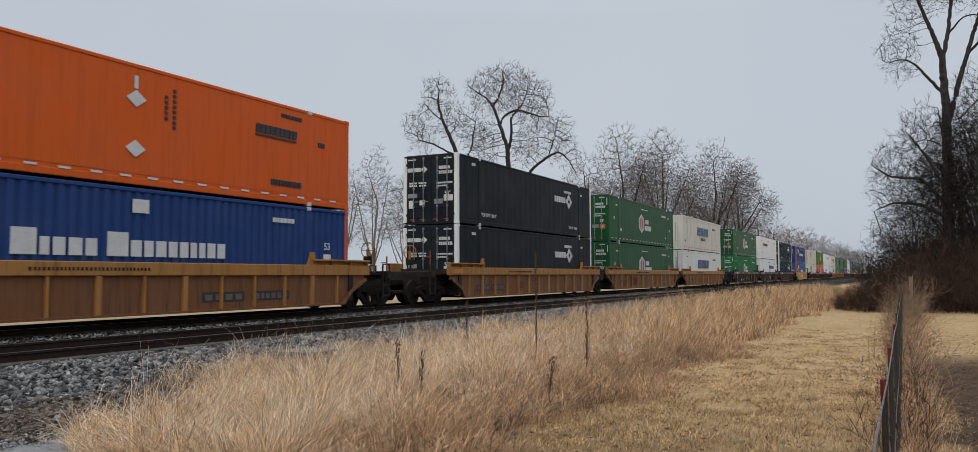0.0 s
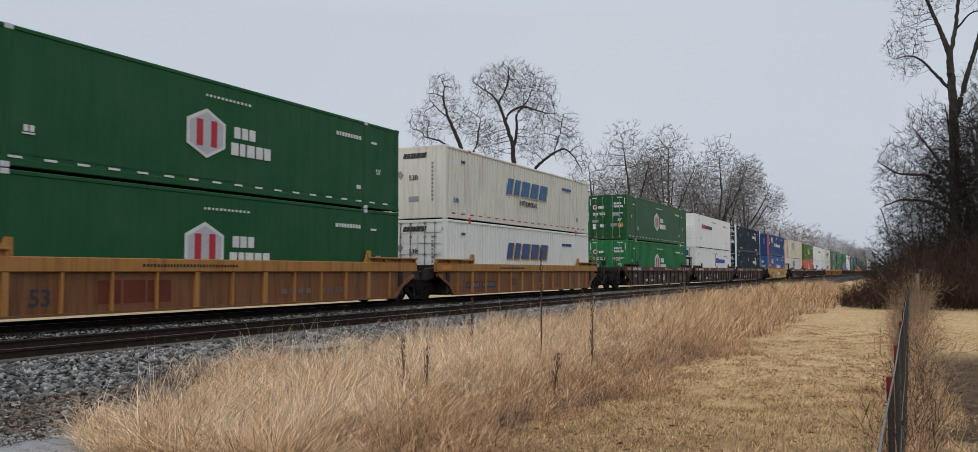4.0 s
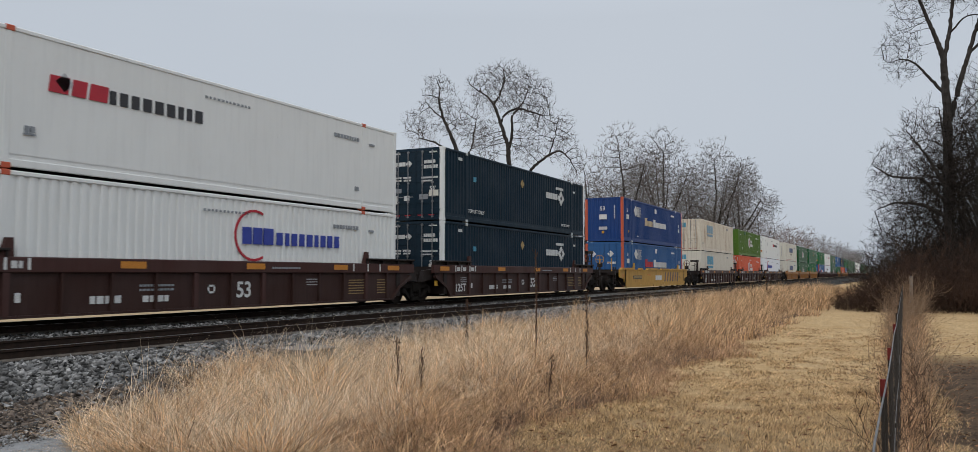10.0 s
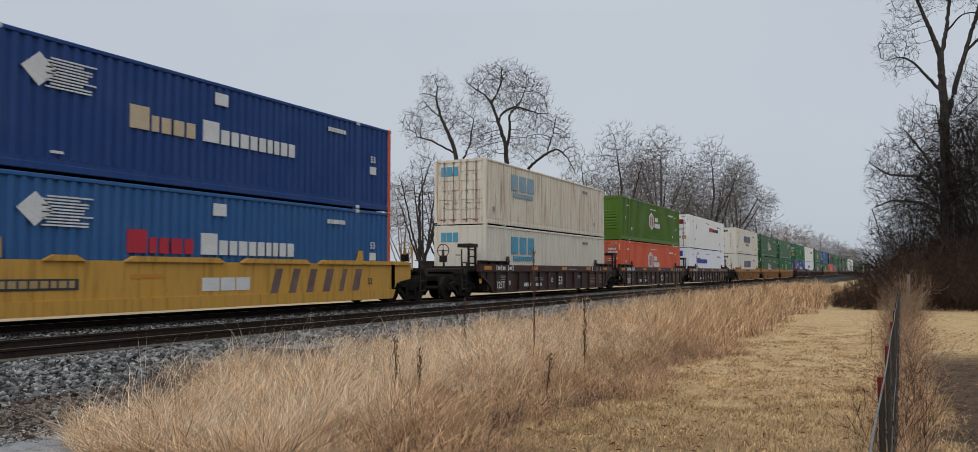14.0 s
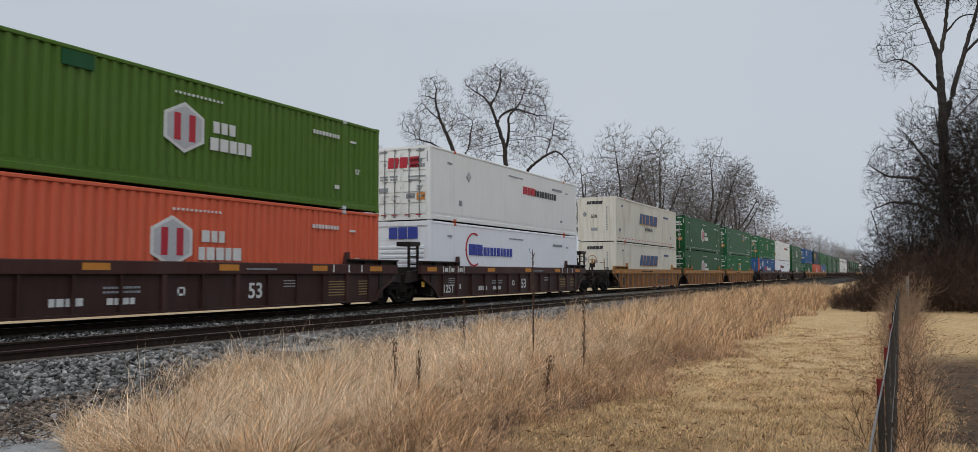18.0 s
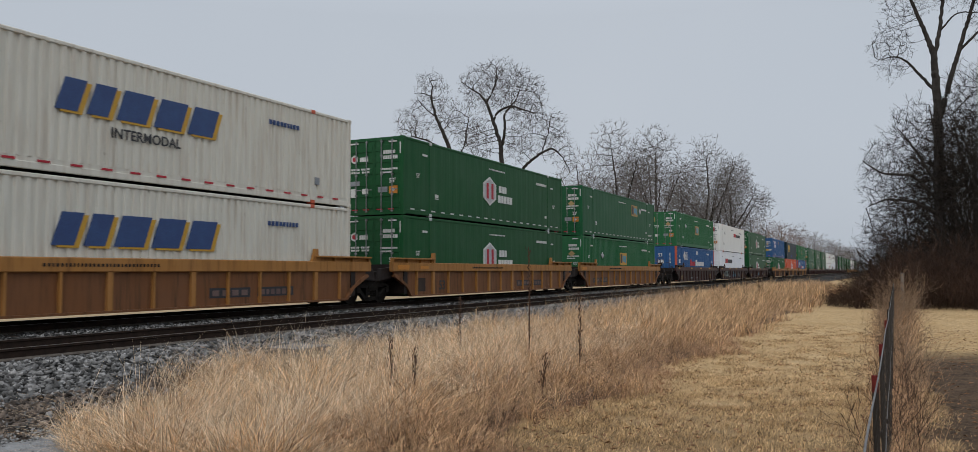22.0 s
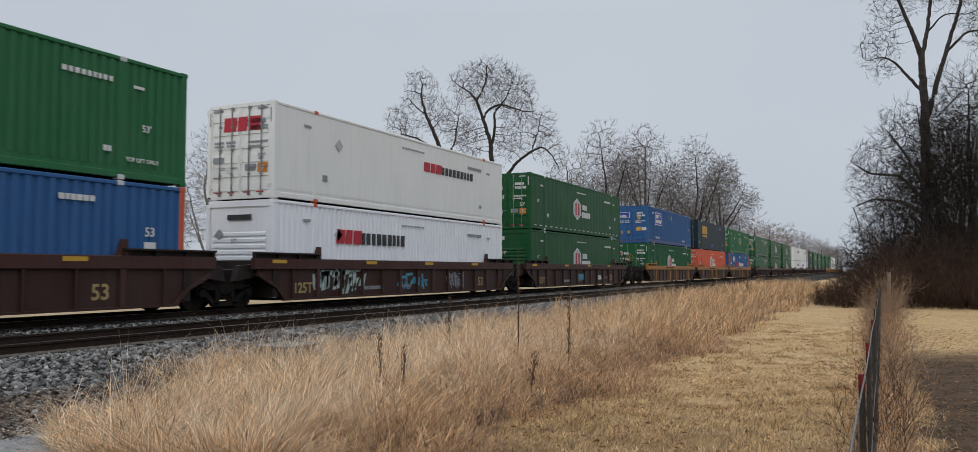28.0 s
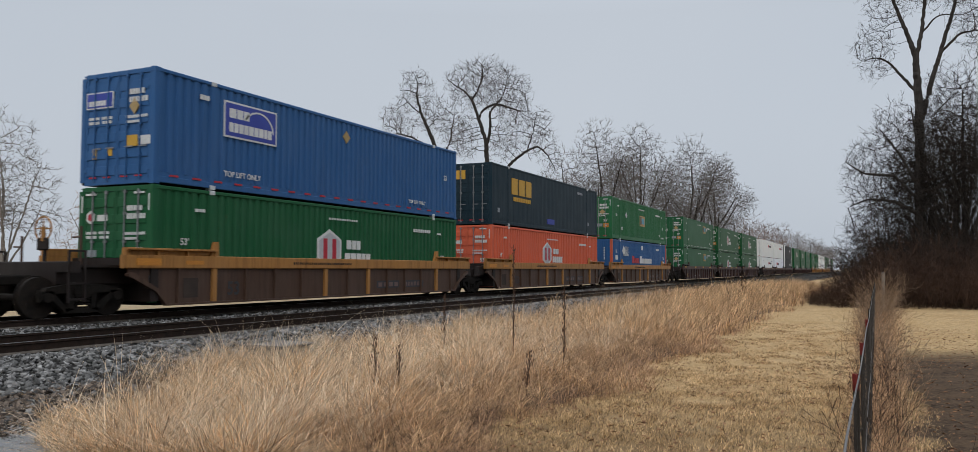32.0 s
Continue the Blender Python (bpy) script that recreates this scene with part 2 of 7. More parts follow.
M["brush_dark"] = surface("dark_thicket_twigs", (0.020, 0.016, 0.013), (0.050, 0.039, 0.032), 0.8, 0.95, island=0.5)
M["brush_pale"] = surface("dry_weed_stems", (0.20, 0.13, 0.085), (0.32, 0.22, 0.14), 0.8, 0.9, island=0.4)
M["weed"] = surface("dead_weed_stalk", (0.07, 0.04, 0.028), (0.12, 0.07, 0.045), 6, 0.9)
M["leaf"] = surface("dead_leaf", (0.22, 0.10, 0.05), (0.32, 0.17, 0.08), 3, 0.85, island=0.4)
M["wire"] = surface("weathered_fence_wire", (0.075, 0.062, 0.05), (0.04, 0.032, 0.025), 9, 0.8)
M["strand"] = surface("grey_fence_strand", (0.24, 0.24, 0.24), (0.14, 0.13, 0.125), 9, 0.6, 0.3)
M["post_red"] = surface("red_post_paint", (0.24, 0.035, 0.028), (0.15, 0.03, 0.025), 9, 0.7)
M["wood_grey"] = surface("grey_board", (0.16, 0.14, 0.125), (0.26, 0.24, 0.22), 4, 0.9, 0, 0.01, 40, (0.2, 1, 1))


def lawn_material():
    m, t, p = node_mat("dry_lawn")
    big = noise_at(t, 0.35, 6, rough=0.65)
    mid = noise_at(t, 2.2, 6, rough=0.7)
    fine = noise_at(t, 38, 4, (1, 0.6, 1), 0.7)
    col = mixc(t, ramp(t, big, 0.35, 0.65), (0.72, 0.50, 0.255), (0.60, 0.39, 0.18))
    col = mixc(t, ramp(t, mid, 0.45, 0.75), col, (0.78, 0.56, 0.31))
    # towards the camera: thin turf, brown leaves, and stubble shade painted as darker brown
    sep = t.nodes.new("ShaderNodeSeparateXYZ")
    t.links.new(coords(t), sep.inputs[0])
    thin = t.nodes.new("ShaderNodeMath")
    thin.operation = "MULTIPLY_ADD"
    thin.inputs[1].default_value = 9.0
    t.links.new(noise_at(t, 0.9, 8, (1, 0.7, 1), 0.75), thin.inputs[0])
    t.links.new(sep.outputs["Y"], thin.inputs[2])
    col = mixc(t, ramp(t, thin.outputs[0], 16.5, 8.5), col, (0.15, 0.09, 0.046))
    col = mixc(t, ramp(t, noise_at(t, 9, 6, (1, 0.5, 1), 0.75), 0.42, 0.72), col, mixc(t, 0.55, col, (0.09, 0.05, 0.025)))
    col = mixc(t, ramp(t, fine, 0.38, 0.72), col, mixc(t, 0.6, col, (0.10, 0.06, 0.03)))
    col = mixc(t, ramp(t, noise_at(t, 75, 3, (1, 0.5, 1), 0.8), 0.42, 0.60), col, mixc(t, 0.28, col, (0.08, 0.045, 0.022)))
    # bare, leaf-strewn earth in the yard beyond the fence
    nx = t.nodes.new("ShaderNodeMath")
    nx.operation = "MULTIPLY_ADD"
    nx.inputs[1].default_value = 2.4
    t.links.new(noise_at(t, 0.5, 5), nx.inputs[0])
    t.links.new(sep.outputs["X"], nx.inputs[2])
    ny = t.nodes.new("ShaderNodeMath")
    ny.operation = "MULTIPLY_ADD"
    ny.inputs[1].default_value = 7.0
    t.links.new(noise_at(t, 0.4, 5), ny.inputs[0])
    t.links.new(sep.outputs["Y"], ny.inputs[2])
    both = t.nodes.new("ShaderNodeMath")
    both.operation = "MULTIPLY"
    t.links.new(ramp(t, nx.outputs[0], 1.35, 1.6), both.inputs[0])
    t.links.new(ramp(t, ny.outputs[0], 23.0, 20.0), both.inputs[1])
    soil = mixc(t, ramp(t, mid, 0.35, 0.65), (0.026, 0.017, 0.011), (0.105, 0.068, 0.041))
    soil = mixc(t, ramp(t, noise_at(t, 16, 6, (1, 0.6, 1), 0.8), 0.45, 0.62), soil, (0.115, 0.075, 0.047))
    col = mixc(t, both.outputs[0], col, soil)
    t.links.new(col, p.inputs["Base Color"])
    p.inputs["Roughness"].default_value = 0.95
    p.inputs["Specular IOR Level"].default_value = 0.1
    bump(t, p, fine, 0.8, 0.03)
    return m


M["lawn"] = lawn_material()

# ---- mesh helpers ----


def mesh_of(name, verts, faces, mat, smooth=False):
    me = bpy.data.meshes.new(name)
    me.from_pydata([tuple(v) for v in verts], [], [tuple(f) for f in faces])
    me.materials.append(mat)
    if smooth:
        me.polygons.foreach_set("use_smooth", [True] * len(me.polygons))
    return me


def arrays_mesh(name, verts, quads, mat):
    """A mesh of quads from two arrays."""
    me = bpy.data.meshes.new(name)
    n, k = quads.shape
    me.vertices.add(len(verts))
    me.vertices.foreach_set("co", np.ascontiguousarray(verts, dtype=np.float32).ravel())
    me.loops.add(n * k)
    me.loops.foreach_set("vertex_index", np.ascontiguousarray(quads, dtype=np.int32).ravel())
    me.polygons.add(n)
    me.polygons.foreach_set("loop_start", np.arange(0, n * k, k, dtype=np.int32))
    me.update(calc_edges=True)
    me.materials.append(mat)
    return me


class Shape:
    """Collects boxes, prisms and tubes into one mesh."""

    def __init__(self):
        self.v, self.f = [], []

    def box(self, x0, x1, y0, y1, z0, z1, c=0.0):
        x0, x1 = min(x0, x1), max(x0, x1)
        y0, y1 = min(y0, y1), max(y0, y1)
        z0, z1 = min(z0, z1), max(z0, z1)
        if not c:
            n = len(self.v)
            self.v += [(x, y, z) for z in (z0, z1) for x, y in ((x0, y0), (x1, y0), (x1, y1), (x0, y1))]
            self.f += [tuple(n + i for i in q) for q in ((3, 2, 1, 0), (4, 5, 6, 7), (0, 1, 5, 4), (1, 2, 6, 5), (2, 3, 7, 6), (3, 0, 4, 7))]
        else:
            # chamfered all along the longest edges
            ax = max(range(3), key=lambda i: ((x1 - x0), (y1 - y0), (z1 - z0))[i])
            lo, hi = [(y0, y1, z0, z1), (x0, x1, z0, z1), (x0, x1, y0, y1)][ax], None
            a0, a1, b0, b1 = lo
            c = min(c, (a1 - a0) * 0.45, (b1 - b0) * 0.45)
            pts = [(a0 + c, b0), (a1 - c, b0), (a1, b0 + c), (a1, b1 - c), (a1 - c, b1), (a0 + c, b1), (a0, b1 - c), (a0, b0 + c)]
            self.prism(pts, "xyz"[ax], *((x0, x1), (y0, y1), (z0, z1))[ax])
        return self

    def prism(self, pts, axis, lo, hi):
        """An outline (in the two other axes, in xyz order) drawn out along an axis."""
        n, k = len(self.v), len(pts)
        for e in (lo, hi):
            for a, b in pts:
                self.v.append({"x": (e, a, b), "y": (a, e, b), "z": (a, b, e)}[axis])
        self.f += [tuple(n + i for i in range(k))[::-1], tuple(n + k + i for i in range(k))]
        self.f += [(n + i, n + (i + 1) % k, n + k + (i + 1) % k, n + k + i) for i in range(k)]
        return self

    def tube(self, p, q, r, k=8, r2=None):
        p, q = Vector(p), Vector(q)
        d = (q - p).normalized()
        a = d.orthogonal().normalized()
        b = d.cross(a)
        n = len(self.v)
        for e, rr in ((p, r), (q, r if r2 is None else r2)):
            for i in range(k):
                w = 2 * math.pi * i / k
                self.v.append(tuple(e + (a * math.cos(w) + b * math.sin(w)) * rr))
        self.f += [tuple(n + i for i in range(k))[::-1], tuple(n + k + i for i in range(k))]
        self.f += [(n + i, n + (i + 1) % k, n + k + (i + 1) % k, n + k + i) for i in range(k)]
        return self

    def mesh(self, name, mat):
        me = mesh_of(name, self.v, self.f, mat)
        bm = bmesh.new()
        bm.from_mesh(me)
        bmesh.ops.recalc_face_normals(bm, faces=bm.faces)
        bm.to_mesh(me)
        bm.free()
        return me


def child(name, me, parent, label="", at=None):
    ob = new(name, me)
    ob.parent = parent
    if at is not None:
        ob.matrix_basis = at
    if label:
        tagged(ob, label)
    return ob


KEPT = {}


def once(key, make):
    if key not in KEPT:
        KEPT[key] = make()
    return KEPT[key]


# ---- the ground and the tracks ----
RAIL_TOP = 0.52
NEAR_TRACK, TRAIN_TRACK = -12.15, -17.1


def ground():
    xs = [-1800, -600, -200, -80, -40, -26, -20] + [-9 + 0.5 * i for i in range(13)] + [-2.5 + 0.5 * i for i in range(30)] + [14, 20, 40, 120, 500, 1800]
    ys = [-300, -80, -30, -10] + [0.5 * i for i in range(0, 90)] + [46 + 4 * i for i in range(20)] + [140, 200, 320, 600, 1100, 2400]
    v, f = [], []
    for y in ys:
        for x in xs:
            z = 0.06 * noise.noise((x * 0.35, y * 0.3, 0)) + 0.025 * noise.noise((x * 1.3, y * 1.1, 4))
            if abs(x) > 60 or y > 140:
                z = -0.05
            v.append((x, y, z - 0.02))
    n = len(xs)
    for j in range(len(ys) - 1):
        for i in range(n - 1):
            f.append((j * n + i, j * n + i + 1, (j + 1) * n + i + 1, (j + 1) * n + i))
    return tagged(new("ground", mesh_of("ground", v, f, M["lawn"], True)), "dry straw-coloured mown lawn with bare earth patches", "ground", kind="structure")


ground()

BED = [(-19.6, -0.1), (-18.9, 0.31), (-15.4, 0.33), (-14.6, 0.27), (-13.8, 0.33), (-10.6, 0.33), (-9.8, 0.22), (-8.4, 0.06), (-7.4, -0.1)]


def bed_height(x):
    return float(np.interp(x, [p[0] for p in BED], [p[1] for p in BED]))


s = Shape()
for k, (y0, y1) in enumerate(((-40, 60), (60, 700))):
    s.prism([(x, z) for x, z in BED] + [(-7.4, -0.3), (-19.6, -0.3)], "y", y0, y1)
track_bed = tagged(new("track_bed", s.mesh("track_bed", M["bed"])), "ballast bed under two tracks, near-black for shade between the stones", "ballast", kind="structure")

s = Shape()
s.prism([(-19.0, 0.2), (-19.6, 0.36), (-23, 0.42), (-34, 0.3), (-60, -0.1), (-60, -0.4), (-19.0, -0.4)], "y", -40, 700)
tagged(new("verge", s.mesh("verge", M["verge"])), "low bank of pale dry grass beyond the railway", "ground", kind="structure")

s = Shape()
s.prism([(-7.8, -0.05), (-7.3, 0.018), (-5.6, 0.012), (-5.0, -0.05)], "y", -6, 6.4)
gravel_path = tagged(new("gravel_path", s.mesh("gravel_path", M["path"])), "pale fine gravel edge beside the ballast", "path", kind="structure")


def stones(name, count, x_range, y_range, size, seed, mat, label, lift=0.0):
    """Loose crushed stone: faceted lumps, turned at random."""
    rng = np.random.default_rng(seed)
    base = np.array([(1, 0, 0), (-1, 0, 0), (0, 1, 0), (0, -1, 0), (0, 0, 1), (0, 0, -1), (.6, .6, .55), (-.6, .55, -.6)], float)[:6]
    tri = np.array([(0, 2, 4), (2, 1, 4), (1, 3, 4), (3, 0, 4), (2, 0, 5), (1, 2, 5), (3, 1, 5), (0, 3, 5)])
    y = y_range[0] + (y_range[1] - y_range[0]) * rng.random(count) ** 1.6
    x = rng.uniform(*x_range, count)
    z = np.interp(x, [p[0] for p in BED], [p[1] for p in BED]) + rng.uniform(-0.01, 0.02, count) + lift
    grow = 1 + 0.012 * np.maximum(y - 8, 0)
    sz = size * rng.uniform(0.55, 1.35, (count, 1, 1)) * grow[:, None, None]
    jit = (base[None] * rng.uniform(0.65, 1.3, (count, 6, 3)) + rng.uniform(-0.3, 0.3, (count, 6, 3))) * np.array([1.15, 1.0, 0.62])
    q = rng.normal(size=(count, 4)) * np.array([1.0, 0.28, 0.28, 1.0])
    q /= np.linalg.norm(q, axis=1, keepdims=True)
    w, a, b, c = q.T
    rot = np.stack([1 - 2 * (b * b + c * c), 2 * (a * b - c * w), 2 * (a * c + b * w), 2 * (a * b + c * w), 1 - 2 * (a * a + c * c), 2 * (b * c - a * w),
                    2 * (a * c - b * w), 2 * (b * c + a * w), 1 - 2 * (a * a + b * b)], 1).reshape(-1, 3, 3)
    pts = np.einsum("nij,nkj->nki", rot, jit * sz) + np.stack([x, y, z], 1)[:, None]
    faces = (tri[None] + 6 * np.arange(count)[:, None, None]).reshape(-1, 3)
    ob = new(name, arrays_mesh(name, pts.reshape(-1, 3), faces, mat))
    return tagged(ob, label, "stones", kind="stuff")


stones("ballast_stones", 34000, (-11.2, -7.3), (4.0, 46), 0.046, 3, M["ballast"], "loose grey angular ballast stones on the shoulder")
stones("ballast_stones", 14000, (-16.3, -12.9), (5.0, 70), 0.04, 4, M["ballast"], "grey ballast stones between the two tracks", 0.0)

stones("ballast_stones", 3600, (-9.0, -7.2), (5.2, 8.6), 0.042, 6, M["brown_stone"], "rust-stained brown stones at the foot of the ballast", 0.012)
stones("gravel_grit", 7000, (-7.7, -5.2), (3.4, 6.6), 0.014, 5, M["grit"], "fine pale gravel beside the ballast", 0.1)

RAIL = [(-0.07, 0), (0.07, 0), (0.07, 0.012), (0.012, 0.035), (0.01, 0.125), (0.036, 0.14), (0.036, 0.17), (-0.036, 0.17), (-0.036, 0.14), (-0.01, 0.125), (-0.012, 0.035), (-0.07, 0.012)]
for centre in (NEAR_TRACK, TRAIN_TRACK):
    for side in (-0.755, 0.755):
        s = Shape()
        x = centre + side
        s.prism([(x + a, RAIL_TOP - 0.172 + b) for a, b in RAIL], "y", -40, 700)
        rail = tagged(new("rail", s.mesh("rail", M["rail"])), "rust-brown steel rail with a worn top", "rail", "rails", "structure")
        # a proud lighter strip stands in for the lit edge of the foot
        s = Shape().prism([(x + 0.014, RAIL_TOP - 0.135), (x + 0.071, RAIL_TOP - 0.158), (x + 0.073, RAIL_TOP - 0.171), (x + 0.014, RAIL_TOP - 0.150)], "y", -40, 700)
        child("rail_foot", s.mesh("rail_foot", M["foot"]), rail, "dusty brown rail foot, made lighter for the sky light on it")
        s = Shape().box(x - 0.032, x + 0.032, -40, 700, RAIL_TOP - 0.0015, RAIL_TOP + 0.0015)
        child("running_surface", s.mesh("running_surface", M["railhead"]), rail, "bright worn rail head")


sleeper = Shape().box(-1.3, 1.3, -0.11, 0.11, 0.0, 0.17, 0.012).mesh("sleeper", M["tie"])
for centre, first, last in ((NEAR_TRACK, 4.0, 62.0), (TRAIN_TRACK, 6.0, 36.0)):
    for k in range(int((last - first) / 0.53)):
        child("sleeper", sleeper, track_bed, "", pose(centre + random.uniform(-0.03, 0.03), first + 0.53 * k, RAIL_TOP - 0.178 - 0.172, 0, 0, random.uniform(-1, 1)))

# ---- bare trees ----


def unit(v):
    return v / (np.linalg.norm(v, axis=-1, keepdims=True) + 1e-9)


def tubes(pts, rad, k, d=None):
    """Tapered tubes along n polylines of m points, as vertices and quads; d: the way that each ring faces."""
    n, m, _ = pts.shape
    if d is None:
        d = unit(np.gradient(pts, axis=1))
    up = np.where(np.abs(d[..., 2:3]) > 0.9, np.array([1.0, 0, 0]), np.array([0, 0, 1.0]))
    a = unit(np.cross(d, up))
    b = np.cross(d, a)
    ang = np.arange(k) * 2 * np.pi / k
    ring = pts[:, :, None] + rad[:, :, None, None] * (np.cos(ang)[:, None] * a[:, :, None] + np.sin(ang)[:, None] * b[:, :, None])
    i = np.arange(m - 1)[:, None] * k + np.arange(k)[None]
    j = np.arange(m - 1)[:, None] * k + (np.arange(k)[None] + 1) % k
    q = np.stack([i, j, j + k, i + k], -1).reshape(1, -1, 4) + (np.arange(n) * m * k)[:, None, None]
    return ring.reshape(-1, 3), q.reshape(-1, 4)


def ribbons(pts, rad, rng):
    """Thin flat twigs along n polylines, turned at random."""
    n, m, _ = pts.shape
    d = unit(np.gradient(pts, axis=1))
    side = unit(np.cross(d, rng.normal(size=(n, 1, 3))))
    v = np.stack([pts - side * rad[..., None], pts + side * rad[..., None]], 2)
    i = 2 * np.arange(m - 1)[:, None]
    q = np.concatenate([i, i + 1, i + 3, i + 2], 1)[None] + (2 * m * np.arange(n))[:, None, None]
    return v.reshape(-1, 3), q.reshape(-1, 4)


def joined(sets):
    vs, qs, n = [], [], 0
    for v, q in sets:
        vs.append(v)
        qs.append(q + n)
        n += len(v)
    return np.concatenate(vs), np.concatenate(qs)


def shoots(rng, p, d, length, r0, seg, wander, lift, thin):
    """Wandering lines from feet p along d."""
    pts, rad = [p], [r0]
    for i in range(seg):
        d = unit(d + rng.normal(size=d.shape) * wander + np.array([0, 0, lift]))
        pts.append(pts[-1] + d * (length / seg)[:, None])
        rad.append(np.maximum(r0 * (1 - 0.8 * (i + 1) / seg), thin))
    return np.stack(pts, 1), np.stack(rad, 1)


def side_shoots(rng, pts, rad, count, shrink, seg, wander=0.22, lift=0.14, thin=0.006, start=0.15, wide=(0.4, 1.05)):
    """count side shoots along each of n lines."""
    n, m, _ = pts.shape
    total = np.linalg.norm(np.diff(pts, axis=1), axis=2).sum(1)
    f = start + (1 - start) * (np.arange(count)[None] + rng.random((n, count))) / count
    at = f * (m - 1) * 0.999
    i = at.astype(int)
    w = (at - i)[..., None]
    row = np.arange(n)[:, None]
    a, b = pts[row, i], pts[row, i + 1]
    p = a + (b - a) * w
    r = rad[row, i] * (1 - w[..., 0]) + rad[row, i + 1] * w[..., 0]
    d = unit(b - a)
    side = unit(np.cross(d, rng.normal(size=d.shape)))
    g = rng.uniform(*wide, (n, count, 1))
    nd = d * np.cos(g) + side * np.sin(g)
    ln = total[:, None] * shrink * rng.uniform(0.55, 1.15, (n, count)) * (1.2 - 0.55 * f)
    return shoots(rng, p.reshape(-1, 3), nd.reshape(-1, 3), ln.ravel(), np.maximum(np.minimum(r * 0.6, ln * 0.0145), thin * 1.2).ravel(), seg, wander, lift, thin)


def grow(rng, nodes, parents, goals, step, kill, wander=0.16, rise=0.08, rounds=90):
    """Branches that grow from a skeleton towards goals spread through the crown, each goal drawing the node nearest to it."""
    pts, par = [np.array(p, float) for p in nodes], list(parents)
    at = np.array(pts)
    gap = np.linalg.norm(goals[:, None] - at[None], axis=2)
    near, best = gap.argmin(1), gap.min(1)
    alive = best > kill
    spent = {}
    for _ in range(rounds):
        idx = np.nonzero(alive)[0]
        if not len(idx):
            break
        pull = unit(goals[idx] - at[near[idx]])
        total = np.zeros_like(at)
        np.add.at(total, near[idx], pull)
        who = np.unique(near[idx])
        who = np.array([w for w in who if spent.get(w, 0) < 3], int)
        if not len(who):
            break
        for w in who:
            spent[w] = spent.get(w, 0) + 1
        way = unit(unit(total[who]) + rng.normal(size=(len(who), 3)) * wander + np.array([0, 0, rise]))
        fresh = at[who] + way * step
        base = len(at)
        at = np.concatenate([at, fresh])
        par += list(who)
        gap = np.linalg.norm(goals[idx][:, None] - fresh[None], axis=2)
        low, arg = gap.min(1), gap.argmin(1)
        closer = low < best[idx]
        best[idx[closer]] = low[closer]
        near[idx[closer]] = base + arg[closer]
        alive[idx] = best[idx] > kill
    return at, np.array(par)


